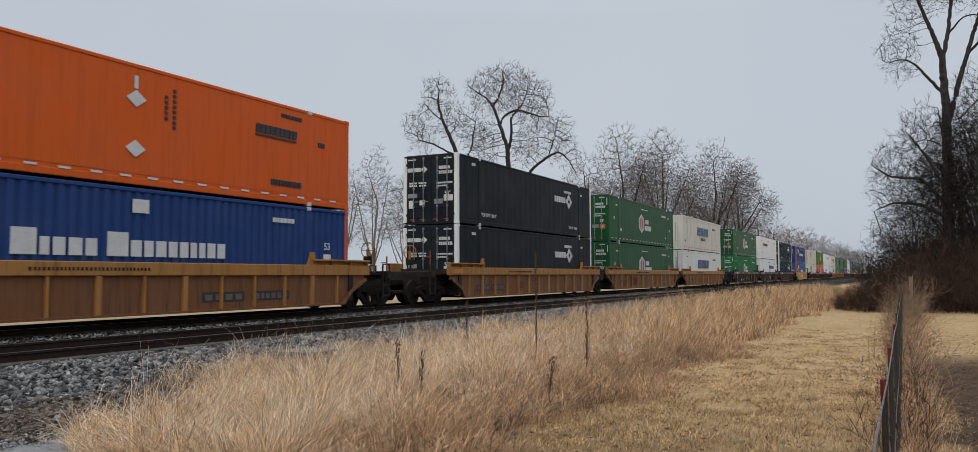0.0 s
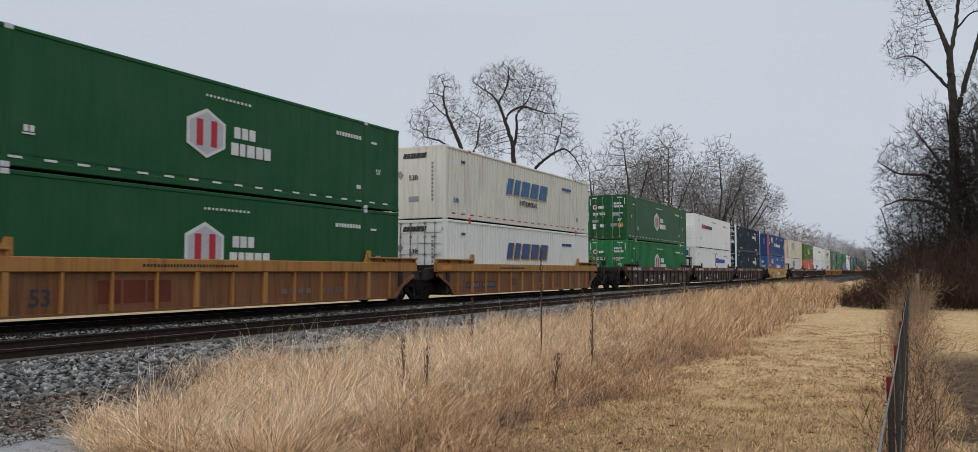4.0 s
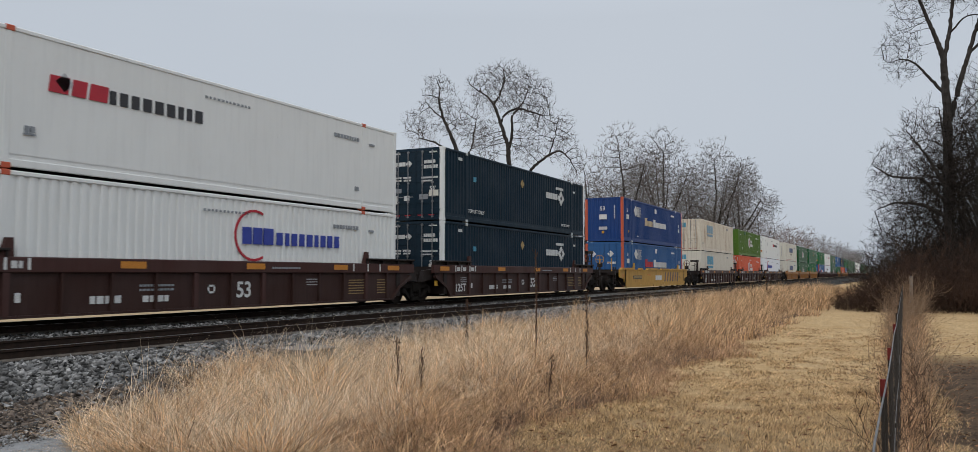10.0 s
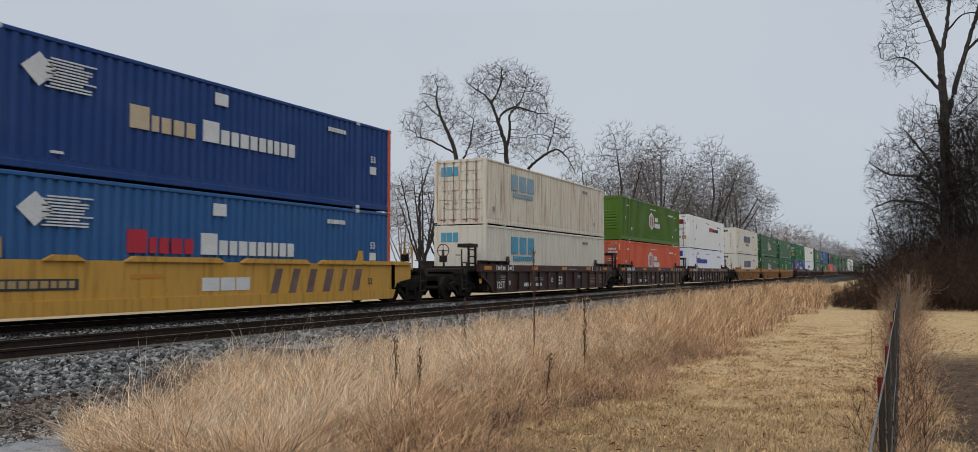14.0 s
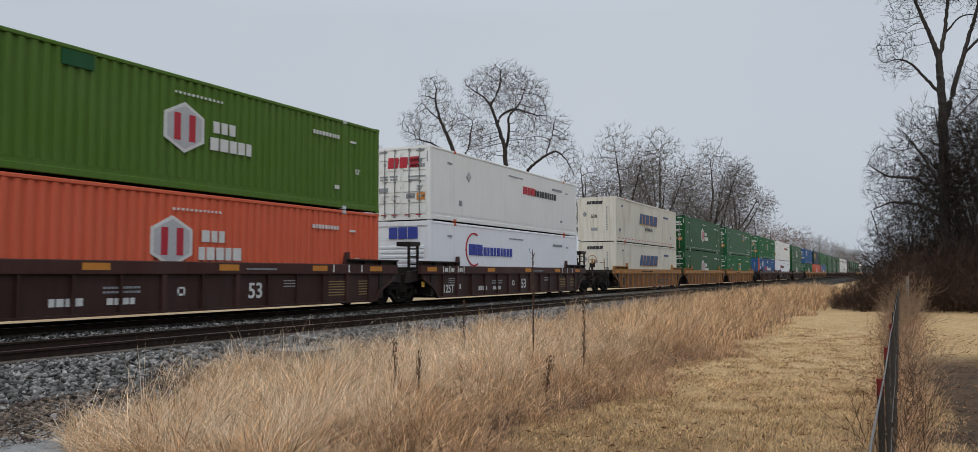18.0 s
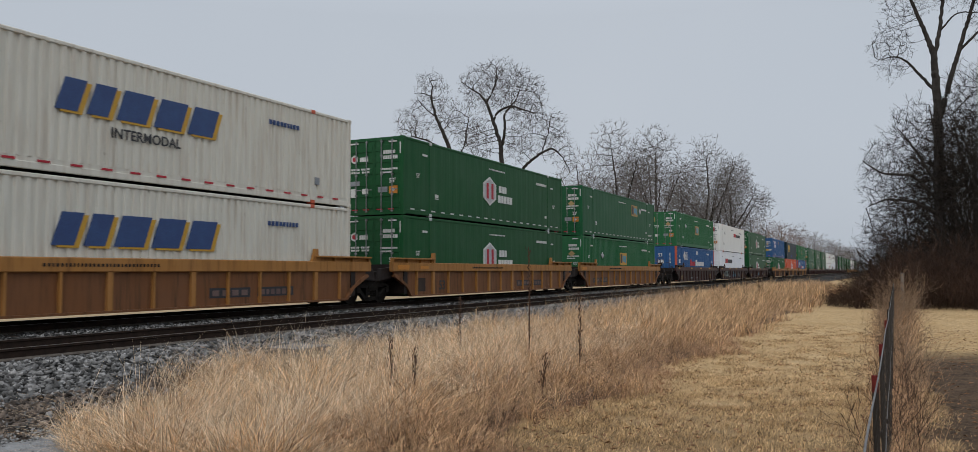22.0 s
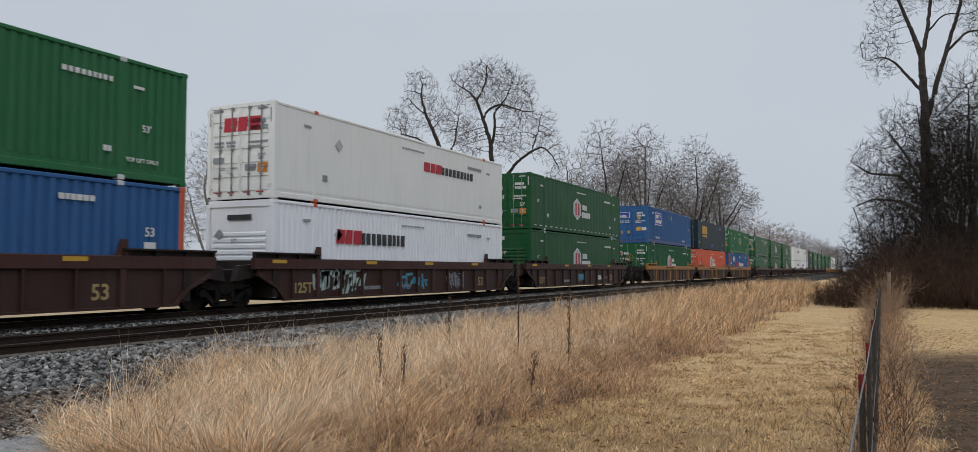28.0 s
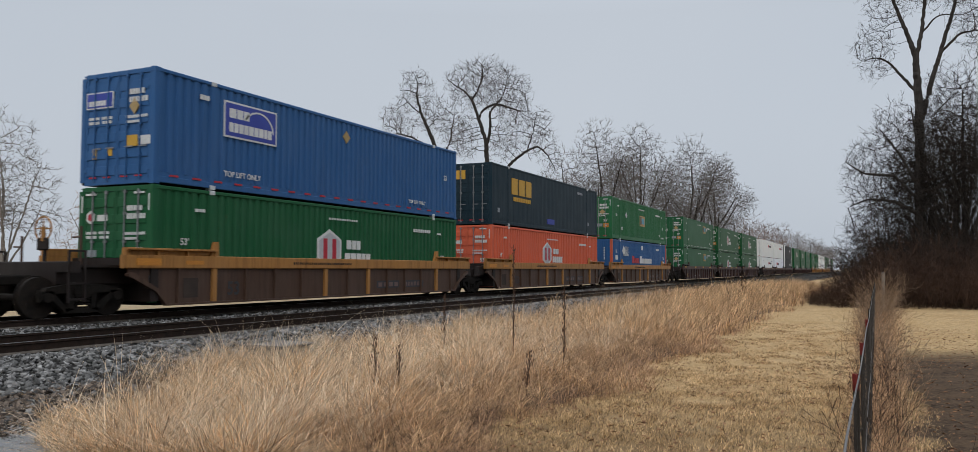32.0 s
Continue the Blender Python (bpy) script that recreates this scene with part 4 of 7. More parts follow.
def doors(box, colour):
    half = (WIDTH - 0.34) / 2
    for i in range(2):
        x1 = -0.17 - i * half
        x0 = x1 - half + 0.015

        def leaf():
            s = Shape().box(x0, x1, 0.035, 0.075, 0.17, HEIGHT - 0.13)
            zs = [0.2 + (HEIGHT - 0.36) * j / 6 for j in range(7)]
            for j in range(6):
                s.box(x0 + 0.06, x1 - 0.06, 0.012, 0.036, zs[j] + 0.05, zs[j + 1] - 0.13, 0.01)
            return s.box(x0, x0 + 0.05, 0.015, 0.036, 0.17, HEIGHT - 0.13).box(x1 - 0.05, x1, 0.015, 0.036, 0.17, HEIGHT - 0.13).mesh("door", M[colour])

        d = child("door", once(("door", colour, i), leaf), box)
        for f in (0.3, 0.72):
            xr = x0 + (x1 - x0) * f

            def rod():
                s = Shape().tube((xr, -0.012, 0.13), (xr, -0.012, HEIGHT - 0.1), 0.019, 8)
                for z in (0.14, 0.75, 1.5, 2.2, HEIGHT - 0.16):
                    s.box(xr - 0.045, xr + 0.045, -0.02, 0.03, z - 0.03, z + 0.03)
                return s.mesh("lock_rod", M["steel"] if colour not in ("blue", "mid_blue", "cream") else M[colour])

            child("lock_rod", once(("rod", colour in ("blue", "mid_blue", "cream") and colour, i, f), rod), d)
            child("door_handle", once(("hand", i, f), lambda: Shape().box(xr - 0.04, xr + 0.24, -0.03, -0.012, 0.93, 0.96).mesh("door_handle", M["steel"])), d)
        for z in (0.4, 2.5):
            xe = x1 if i == 0 else x0
            child("hinge", once(("hinge", colour, i, z), lambda: Shape().box(xe - 0.05, xe + 0.06, 0.0, 0.03, z - 0.05, z + 0.05).mesh("hinge", M[colour])), d)
    child("door_header", once(("header", colour), lambda: Shape().box(-WIDTH + 0.17, -0.17, 0.01, 0.1, HEIGHT - 0.125, HEIGHT - 0.012).mesh("door_header", M[colour])), box)
    child("door_sill", once(("sill", colour), lambda: Shape().box(-WIDTH + 0.17, -0.17, 0.005, 0.12, 0.02, 0.165).mesh("door_sill", M[colour])), box)
    for x in (-0.5, -1.0, -1.6, -2.1):
        child("reflector_strip", once(("dt", x), lambda: Shape().box(x - 0.15, x + 0.1, -0.001, 0.008, 0.19, 0.23).mesh("reflector_strip", M["mark_red"])), box)


def louvre(box, colour):
    """A front wall with broad horizontal ribs."""
    def wall():
        s = Shape().box(-WIDTH + 0.17, -0.17, 0.04, 0.1, 0.05, HEIGHT - 0.02)
        for j in range(7):
            z = 0.72 + j * 0.18
            s.prism([(0.042, z), (0.042, z + 0.15), (0.008, z + 0.11), (0.008, z + 0.03)], "x", -WIDTH + 0.3, -0.3)
        return s.mesh("front_wall", M[colour])
    child("front_wall", once(("louvre", colour), wall), box)
    child("front_frame", once(("lframe", colour), lambda: Shape().box(-WIDTH + 0.15, -0.15, 0.004, 0.06, 0.02, 0.16).box(-WIDTH + 0.15, -0.15, 0.004, 0.06, HEIGHT - 0.2, HEIGHT - 0.012).mesh("front_frame", M[colour])), box)


def flat_plate(pts, face, mat, name="marking", lift=0.004):
    """A thin painted plate; pts are (along, up) outlines on the side or (across, up) on the end, seen from outside."""
    s = Shape()
    for outline in pts:
        if face == "side":
            s.prism(outline, "x", -0.0225, lift)
        else:
            s.prism([(-WIDTH + a, b) for a, b in outline], "y", -lift, 0.03)
    return s.mesh(name, mat)


def rect(u, v, w, h, slant=0.0):
    return [(u, v), (u + w, v), (u + w + slant, v + h), (u + slant, v + h)]


def block_row(u, v, w, h, n, slant=0.0, gap=0.3, seed=0):
    """n plain solid blocks in a row, standing for lettering."""
    r = random.Random(seed * 31 + n)
    ws = [r.choice((0.75, 1.0, 1.0, 1.15)) for _ in range(n)]
    k = w / (sum(ws) + gap * (n - 1))
    out, a = [], u
    for x in ws:
        out.append(rect(a, v, x * k, h, slant))
        a += (x + gap) * k
    return out


def numerals(text, u, v, size, face, mat, parent):
    """Readable numerals and letters, cut from the built-in font."""
    key = ("num", text, u, v, size, face, mat)
    if key not in KEPT:
        cu = bpy.data.curves.new("numerals", "FONT")
        cu.body, cu.size, cu.extrude, cu.align_x = text, size * 1.4, 0.003, "LEFT"
        cu.offset = size * 0.025
        cu.resolution_u = 3
        tmp = new("numerals", cu)
        bpy.context.view_layer.update()
        me = bpy.data.meshes.new_from_object(tmp)
        bpy.data.objects.remove(tmp)
        me.materials.clear()
        me.materials.append(M[mat])
        KEPT[key] = me
    if face == "side":
        m = Matrix(((0, 0, 1, 0.004), (1, 0, 0, u), (0, 1, 0, v), (0, 0, 0, 1)))
    else:
        m = Matrix(((1, 0, 0, -WIDTH + u), (0, 0, -1, -0.006), (0, 1, 0, v), (0, 0, 0, 1)))
    return child("stencil", KEPT[key], parent, "", m)


def mark(box, kind, face, u, v, w, h, mat, *more):
    """One marking: kind, face, place, size, colour."""
    key = (kind, face, u, v, w, h, mat, more)
    lift = 0.004 + 0.005 * kind.count("+")
    kind = kind.rstrip("+")
    if kind == "text":
        return numerals(more[0], u, v, h, face, mat, box)
    if kind == "rect":
        pts = [rect(u, v, w, h)]
    elif kind == "row":
        pts = block_row(u, v, w, h, *more)
    elif kind == "diamond":
        pts = [[(u, v + h / 2), (u + w / 2, v), (u + w, v + h / 2), (u + w / 2, v + h)]]
    elif kind == "hex":
        pts = [[(u, v + h * 0.25), (u + w / 2, v), (u + w, v + h * 0.25), (u + w, v + h * 0.75), (u + w / 2, v + h), (u, v + h * 0.75)]]
    elif kind == "house":
        pts = [[(u, v), (u + w, v), (u + w, v + h * 0.68), (u + w / 2, v + h), (u, v + h * 0.68)]]
    elif kind == "ring":
        pts = []
        a0, a1, n = more
        t = 0.09
        for i in range(n):
            p, q = (radians(a0 + (a1 - a0) * k / n) for k in (i, i + 1))
            c = lambda a, k: (u + w / 2 + w / 2 * k * math.cos(a), v + h / 2 + h / 2 * k * math.sin(a))
            pts.append([c(p, 1), c(q, 1), c(q, 1 - t), c(p, 1 - t)])
    elif kind == "lines":
        n = more[0]
        pts = [rect(u + 0.1 * w * (i % 2), v + h * i / n, w * (1 - 0.1 * (i % 3)), h / n * 0.5) for i in range(n)]
    names = {"row": "lettering", "text": "stencil", "hex": "emblem", "house": "emblem", "ring": "emblem", "diamond": "placard", "lines": "emblem"}
    return child(names.get(kind, "sticker"), once(key, lambda: flat_plate(pts, face, M[mat], names.get(kind, "sticker"), lift)), box)


# ---- well cars: the origin is on the rail top, below the container's leading corner next to the viewer ----
CAR = {"ochre": ("ochre", "car_brown", "weathered ochre"), "brown": ("ochre", "umber", "dark brown and ochre"), "maroon": ("maroon_top", "maroon", "dark maroon"), "yellow": ("yellow", "yellow", "faded yellow")}
OUT = 0.17


def wheel_mesh():
    s = Shape()
    for x in (-0.755, 0.755):
        k = 1 if x > 0 else -1
        s.tube((x - 0.05 * k, 0, 0), (x + 0.065 * k, 0, 0), 0.455, 24)
        s.tube((x - 0.075 * k, 0, 0), (x - 0.05 * k, 0, 0), 0.485, 24)
        s.tube((x + 0.06 * k, 0, 0), (x + 0.09 * k, 0, 0), 0.13, 12)
        for a in range(4):
            w = a * math.pi / 2
            s.tube((x + 0.06 * k, 0.29 * math.cos(w), 0.29 * math.sin(w)), (x + 0.07 * k, 0.29 * math.cos(w), 0.29 * math.sin(w)), 0.04, 6)
    s.tube((-0.75, 0, 0), (0.75, 0, 0), 0.09, 10)
    return s.mesh("wheelset", M["wheel"])


def frame_mesh():
    """One cast side frame with its arch, windows and journal boxes."""
    s = Shape()
    for e in (-1, 1):
        s.box(-0.08, 0.08, e * 0.72, e * 1.04, -0.10, 0.16, 0.03)
        s.prism([(e * 0.30, -0.30), (e * 0.42, -0.34), (e * 0.86, 0.02), (e * 0.74, 0.10)], "x", -0.07, 0.07)
        s.prism([(e * 0.22, -0.30), (e * 0.36, -0.30), (e * 0.36, 0.24), (e * 0.22, 0.24)], "x", -0.07, 0.07)
        s.tube((-0.09, e * 0.89, 0), (0.12, e * 0.89, 0), 0.11, 10)
    s.prism([(-1.0, 0.08), (1.0, 0.08), (0.9, 0.2), (0.45, 0.27), (-0.45, 0.27), (-0.9, 0.2)], "x", -0.08, 0.08)
    s.prism([(-0.42, -0.36), (0.42, -0.36), (0.42, -0.26), (-0.42, -0.26)], "x", -0.07, 0.07)
    return s.mesh("side_frame", M["truck"])


def spring_mesh():
    s = Shape()
    for y in (-0.15, 0.0, 0.15):
        for k in range(5):
            s.tube((0, y, -0.26 + 0.065 * k), (0, y, -0.225 + 0.065 * k), 0.068, 8)
    return s.box(-0.1, 0.1, -0.24, 0.24, 0.06, 0.2).mesh("spring_group", M["truck"])


WHEELS = []


def truck(car, y, s0):
    """A two-axle truck under the car at y."""
    t = child("truck", once("bolster", lambda: Shape().box(-1.1, 1.1, -0.2, 0.2, -0.02, 0.2, 0.03).box(-0.3, 0.3, -0.3, 0.3, 0.18, 0.4).mesh("truck", M["truck"])), car, "grimy black two-axle truck", pose(-WIDTH / 2, y, 0.47))
    for x in (-1.02, 1.02):
        child("side_frame", once("sideframe", frame_mesh), t, "", pose(x, 0, 0))
        if s0 < 440:
            child("spring_group", once("springs", spring_mesh), t, "", pose(x, 0, 0))
    for e in (-0.89, 0.89):
        w = child("wheelset", once("wheels", wheel_mesh), t, "", pose(0, e, -0.015))
        WHEELS.append((w, e, s0 + y + e))


def well_car(kind, s0, front, rear, number="", extras=()):
    top, low, word = CAR[kind]
    car = new("well_car")
    tagged(car, f"{word} steel well car carrying two stacked containers", "well car", "cars of the train")
    L = LENGTH
    e0 = -1.25 if front == "joint" else -2.3
    e1 = L + 1.25 if rear == "joint" else L + 2.3
    sides = ((0, 0.03, OUT), (1, -WIDTH - 0.03, -WIDTH - OUT))
    for i, a, b in sides:
        if kind == "yellow":
            child("side_sill", once(("ysill", i), lambda: Shape().prism([(-1.15, 1.36), (-1.15, 0.86), (-0.25, 0.74), (0.1, 0.2), (L - 0.1, 0.2), (L + 0.25, 0.74), (L + 1.15, 0.86), (L + 1.15, 1.36)], "x", a, b - (0.05 if i == 0 else -0.05)).mesh("side_sill", M[low])), car)
            child("lower_flange", once(("yfl", i), lambda: Shape().prism([(0.1, 0.19), (L - 0.1, 0.19), (L + 0.1, 0.5), (-0.1, 0.5)], "x", a, b).mesh("lower_flange", M[low])), car)
            for y, w in ((-1.1, 3.1), (3.0, 1.0), (5.0, 3.1), (8.7, 2.9), (12.0, 2.4), (L - 1.9, 3.0)):
                child("top_flap", once(("flap", i, y), lambda: Shape().prism([(y, 1.34), (y + w, 1.34), (y + w - 0.25, 1.47), (y + 0.25, 1.47)], "x", a, b + (0.02 if i == 0 else -0.02)).mesh("top_flap", M[top])), car)
        else:
            child("top_chord", once(("chord", kind, i), lambda: Shape().box(a, b, -0.95, L + 0.95, 1.10, 1.42, 0.02).mesh("top_chord", M[top])), car)
            child("side_sheet", once(("sheet", kind, i), lambda: Shape().prism([(-0.75, 1.12), (-0.75, 0.98), (0.0, 0.60), (0.4, 0.22), (L - 0.4, 0.22), (L, 0.60), (L + 0.75, 0.98), (L + 0.75, 1.12)], "x", a, a + (0.05 if i == 0 else -0.05)).mesh("side_sheet", M[low])), car)
            child("bottom_flange", once(("flange", kind, i), lambda: Shape().box(a, b, 0.4, L - 0.4, 0.185, 0.24).prism([(-0.8, 0.98), (-0.8, 0.92), (0.0, 0.55), (0.36, 0.185), (0.46, 0.225), (0.06, 0.62), (-0.7, 1.02)], "x", a, b).prism([(L + 0.8, 0.98), (L + 0.8, 0.92), (L, 0.55), (L - 0.36, 0.185), (L - 0.46, 0.225), (L - 0.06, 0.62), (L + 0.7, 1.02)], "x", a, b).mesh("bottom_flange", M[low])), car)
            for k in range(13):
                y = 0.75 + (L - 1.5) * k / 12
                wide = 0.14 if k in (1, 5, 7, 11) else 0.06
                child("rib", once(("rib", kind, i, k), lambda: Shape().box(a + (0.04 if i == 0 else -0.04), b - (0.008 if i == 0 else -0.008), y - wide / 2, y + wide / 2, 0.235, 1.10).mesh("rib", M[top if wide > 0.1 or kind == "ochre" else low])), car)
            for y in (-0.9, L - 2.0):
                child("raised_sill", once(("raise", kind, i, y), lambda: Shape().box(a, b + (0.06 if i == 0 else -0.06), y, y + 2.9, 1.535, 1.59, 0.01).box(a, a + (0.04 if i == 0 else -0.04), y + 0.05, y + 2.85, 1.41, 1.54).box(a, b, y, y + 0.06, 1.41, 1.54).box(a, b, y + 0.95, y + 1.01, 1.41, 1.54).box(a, b, y + 1.9, y + 1.96, 1.41, 1.54).box(a, b, y + 2.84, y + 2.9, 1.41, 1.54).mesh("raised_sill", M["dark_brown" if kind == "maroon" else top])), car)
        for y in (POST, L - POST):
            child("guide", once(("guide", kind, i, y), lambda: Shape().prism([(y - 0.17, 1.40), (y + 0.15, 1.40), (y + 0.13, 1.80), (y - 0.02, 1.80), (y - 0.08, 1.6)], "x", a + (0.02 if i == 0 else -0.02), b - (0.03 if i == 0 else -0.03)).mesh("guide", M[top])), car)
    child("well_floor", once(("wfloor", kind), lambda: Shape().box(-WIDTH - 0.02, 0.02, 0.1, 2.2, 0.2, 0.262).box(-WIDTH - 0.02, 0.02, L - 2.2, L - 0.1, 0.2, 0.262).box(-WIDTH - 0.02, 0.02, 7.2, 8.9, 0.2, 0.262).mesh("well_floor", M["under"])), car)
    for y0, y1, sgn, joint in ((e0, 0.0, -1, front == "joint"), (L, e1, 1, rear == "joint")):
        child("end_deck", once(("deck", kind, y0, y1), lambda: Shape().box(-WIDTH + 0.35, -0.35, y0, y1, 0.72, 1.12, 0.03).box(-WIDTH - 0.12, 0.12, (y1 if sgn < 0 else y0) - 0.12, (y1 if sgn < 0 else y0) + 0.12 - 0.01, 0.3, 1.36).box(-WIDTH + 0.1, -0.1, *((y0 + 0.25, y1) if sgn < 0 else (y0, y1 - 0.25)), 1.12, 1.18).mesh("end_deck", M["dark_brown"])), car)
        if joint:
            child("articulated_joint", once(("joint", sgn), lambda: Shape().box(-WIDTH / 2 - 0.3, -WIDTH / 2 + 0.3, *((y0 - 0.45, y0 + 0.1) if sgn < 0 else (y1 - 0.1, y1 + 0.45)), 0.75, 1.05, 0.05).mesh("articulated_joint", M["truck"])), car)
            for x in (-0.12, -WIDTH + 0.12):
                child("side_bearing_arm", once(("arm", kind, sgn, x), lambda: Shape().prism([(y0 - 0.25, 0.78), (y1, 0.95), (y1, 1.3), (y0 - 0.1, 1.2)] if sgn < 0 else [(y0, 0.95), (y1 + 0.25, 0.78), (y1 + 0.1, 1.2), (y0, 1.3)], "x", x - 0.09, x + 0.09).mesh("side_bearing_arm", M["dark_brown"])), car)
        else:
            ya, yb = (y0 - 1.45, y0 + 0.1) if sgn < 0 else (y1 - 0.1, y1 + 1.45)
            child("coupler", once(("coupler", sgn), lambda: Shape().box(-WIDTH / 2 - 0.12, -WIDTH / 2 + 0.12, ya, yb, 0.72, 0.95, 0.03).box(-WIDTH / 2 - 0.22, -WIDTH / 2 + 0.22, *((ya, ya + 0.35) if sgn < 0 else (yb - 0.35, yb)), 0.62, 1.03, 0.06).mesh("coupler", M["truck"])), car)
            ye = y0 if sgn < 0 else y1
            for x in (0.06, -WIDTH - 0.06):
                child("ladder", once(("ladder", sgn, x, kind), lambda: Shape().box(x - 0.025, x + 0.025, ye - 0.2 * sgn - 0.22, ye - 0.2 * sgn - 0.18, 0.35, 1.5).box(x - 0.025, x + 0.025, ye - 0.2 * sgn + 0.18, ye - 0.2 * sgn + 0.22, 0.35, 1.5).box(x - 0.015, x + 0.015, ye - 0.2 * sgn - 0.2, ye - 0.2 * sgn + 0.2, 0.40, 0.44).box(x - 0.015, x + 0.015, ye - 0.2 * sgn - 0.2, ye - 0.2 * sgn + 0.2, 0.75, 0.79).box(x - 0.015, x + 0.015, ye - 0.2 * sgn - 0.2, ye - 0.2 * sgn + 0.2, 1.46, 1.5).mesh("ladder", M["dark_brown"])), car)
            child("end_beam", once(("beam", sgn, kind), lambda: Shape().box(-WIDTH - 0.15, 0.15, *((ye, ye + 0.22) if sgn < 0 else (ye - 0.22, ye)), 1.0, 1.25, 0.02).mesh("end_beam", M["dark_brown"])), car)
            child("brake_stand", once(("brake", sgn, kind), lambda: Shape().box(-0.86, -0.80, *((ye + 0.04, ye + 0.1) if sgn < 0 else (ye - 0.1, ye - 0.04)), 1.2, 1.75).box(-1.0, -0.66, *((ye + 0.0, ye + 0.05) if sgn < 0 else (ye - 0.05, ye)), 1.5, 1.78, 0.03).mesh("brake_stand", M["dark_brown"])), car)
            if s0 < 475:
                def wheel():
                    h = Shape()
                    yc = ye + (0.02 if sgn < 0 else -0.02)
                    ring = [(-0.83 + 0.27 * math.cos(k * math.pi / 8), yc, 1.98 + 0.27 * math.sin(k * math.pi / 8)) for k in range(16)]
                    for k in range(16):
                        h.tube(ring[k], ring[(k + 1) % 16], 0.018, 6)
                    for k in (0, 4, 8, 12):
                        h.tube((-0.83, yc, 1.98), ring[k], 0.013, 5)
                    return h.box(-0.87, -0.79, yc - 0.03, yc + 0.03, 1.7, 2.02).mesh("brake_wheel", M[top])
                child("brake_wheel", once(("bwheel", sgn, kind), wheel), car, "round hand-brake wheel")
                for x, tall in ((-0.22, 2.05), (-2.2, 1.85)):
                    child("grab_post", once(("grab", sgn, kind, x), lambda: Shape().tube((x, ye - 0.5 * sgn, 1.1), (x, ye - 0.5 * sgn, tall), 0.03, 6).tube((x, ye - 0.5 * sgn, tall - 0.25), (x - 0.28, ye - 0.5 * sgn, tall - 0.25), 0.02, 5).mesh("grab_post", M[low])), car)
    truck(car, -1.67 if front == "joint" else -1.72, s0)
    if rear != "joint":
        truck(car, L + 1.72, s0)
    for m in extras:
        car_mark(car, kind, *m)
    return car


def car_mark(car, kind, what, u, v, w, h, mat, *more):
    """Writing and signs on the side sheet or on the top chord, or a frame that stands on the end deck."""
    if what == "stand":
        def make():
            s = Shape()
            for y in (u, u + w):
                s.box(-0.28, -0.20, y - 0.035, y + 0.035, 1.1, v + h)
            for z in (v + h * 0.25, v + h * 0.5, v + h * 0.75):
                s.box(-0.27, -0.21, u, u + w, z, z + 0.05)
            s.box(-0.75, -0.15, u - 0.05, u + w + 0.05, v + h - 0.16, v + h)
            return s.mesh("step_frame", M[mat])
        return child("step_frame", once(("stand", u, v, w, h, mat), make), car, "upright step frame on the end deck")
    x = 0.082 if v < 1.05 else OUT + 0.004
    if kind == "yellow":
        x = OUT - 0.045
    if what == "text":
        ob = numerals(more[0], u, v, h, "side", mat, car)
        ob.matrix_basis = pose(x, 0, 0) @ ob.matrix_basis
        return ob
    x += 0.006 * what.count("+")
    if what == "scrawl":
        count, thick, seed = more
        r = random.Random(seed)
        pts = []
        for k in range(count):
            a = u + w * (k + r.random()) / count
            b, c = v + h * r.uniform(0, 0.35), v + h * r.uniform(0.6, 1.0)
            d = r.uniform(-0.12, 0.22) * w / 2
            if k % 4 == 3:
                pts.append([(a - 0.22 * w / 2, c - thick), (a + 0.2 * w / 2, c - thick * 0.6), (a + 0.2 * w / 2, c + thick * 0.3), (a - 0.22 * w / 2, c)])
            else:
                pts.append([(a, b), (a + thick, b + 0.02), (a + thick + d, c), (a + d, c - 0.03)])
        ob = child("spray_paint", once(("scrawl", u, v, w, h, mat), lambda: flat_plate(pts, "side", M[mat], "spray_paint", 0.004)), car, "spray-painted scrawl")
        ob.matrix_basis = pose(x + 0.002, 0, 0)
        return ob
    pts = [rect(u, v, w, h)] if what.startswith("rect") else block_row(u, v, w, h, *more)
    ob = child("sticker" if what.startswith("rect") else "lettering", once(("carmark", what, u, v, w, h, mat, more), lambda: flat_plate(pts, "side", M[mat], "sticker", 0.004)), car)
    ob.matrix_basis = pose(x + 0.002, 0, 0)
    return ob


# ---- loads: (upper, lower) builders by unit ----
def maker(colour, style, end, marks, label, posts="", tape=""):
    """A load that is built when its level in the stack is known."""
    return lambda level, far: container(colour, style, end, marks if not far else [m for m in marks if m[1] == "side"][:6], label, posts, tape if level and not far else "", bool(level))


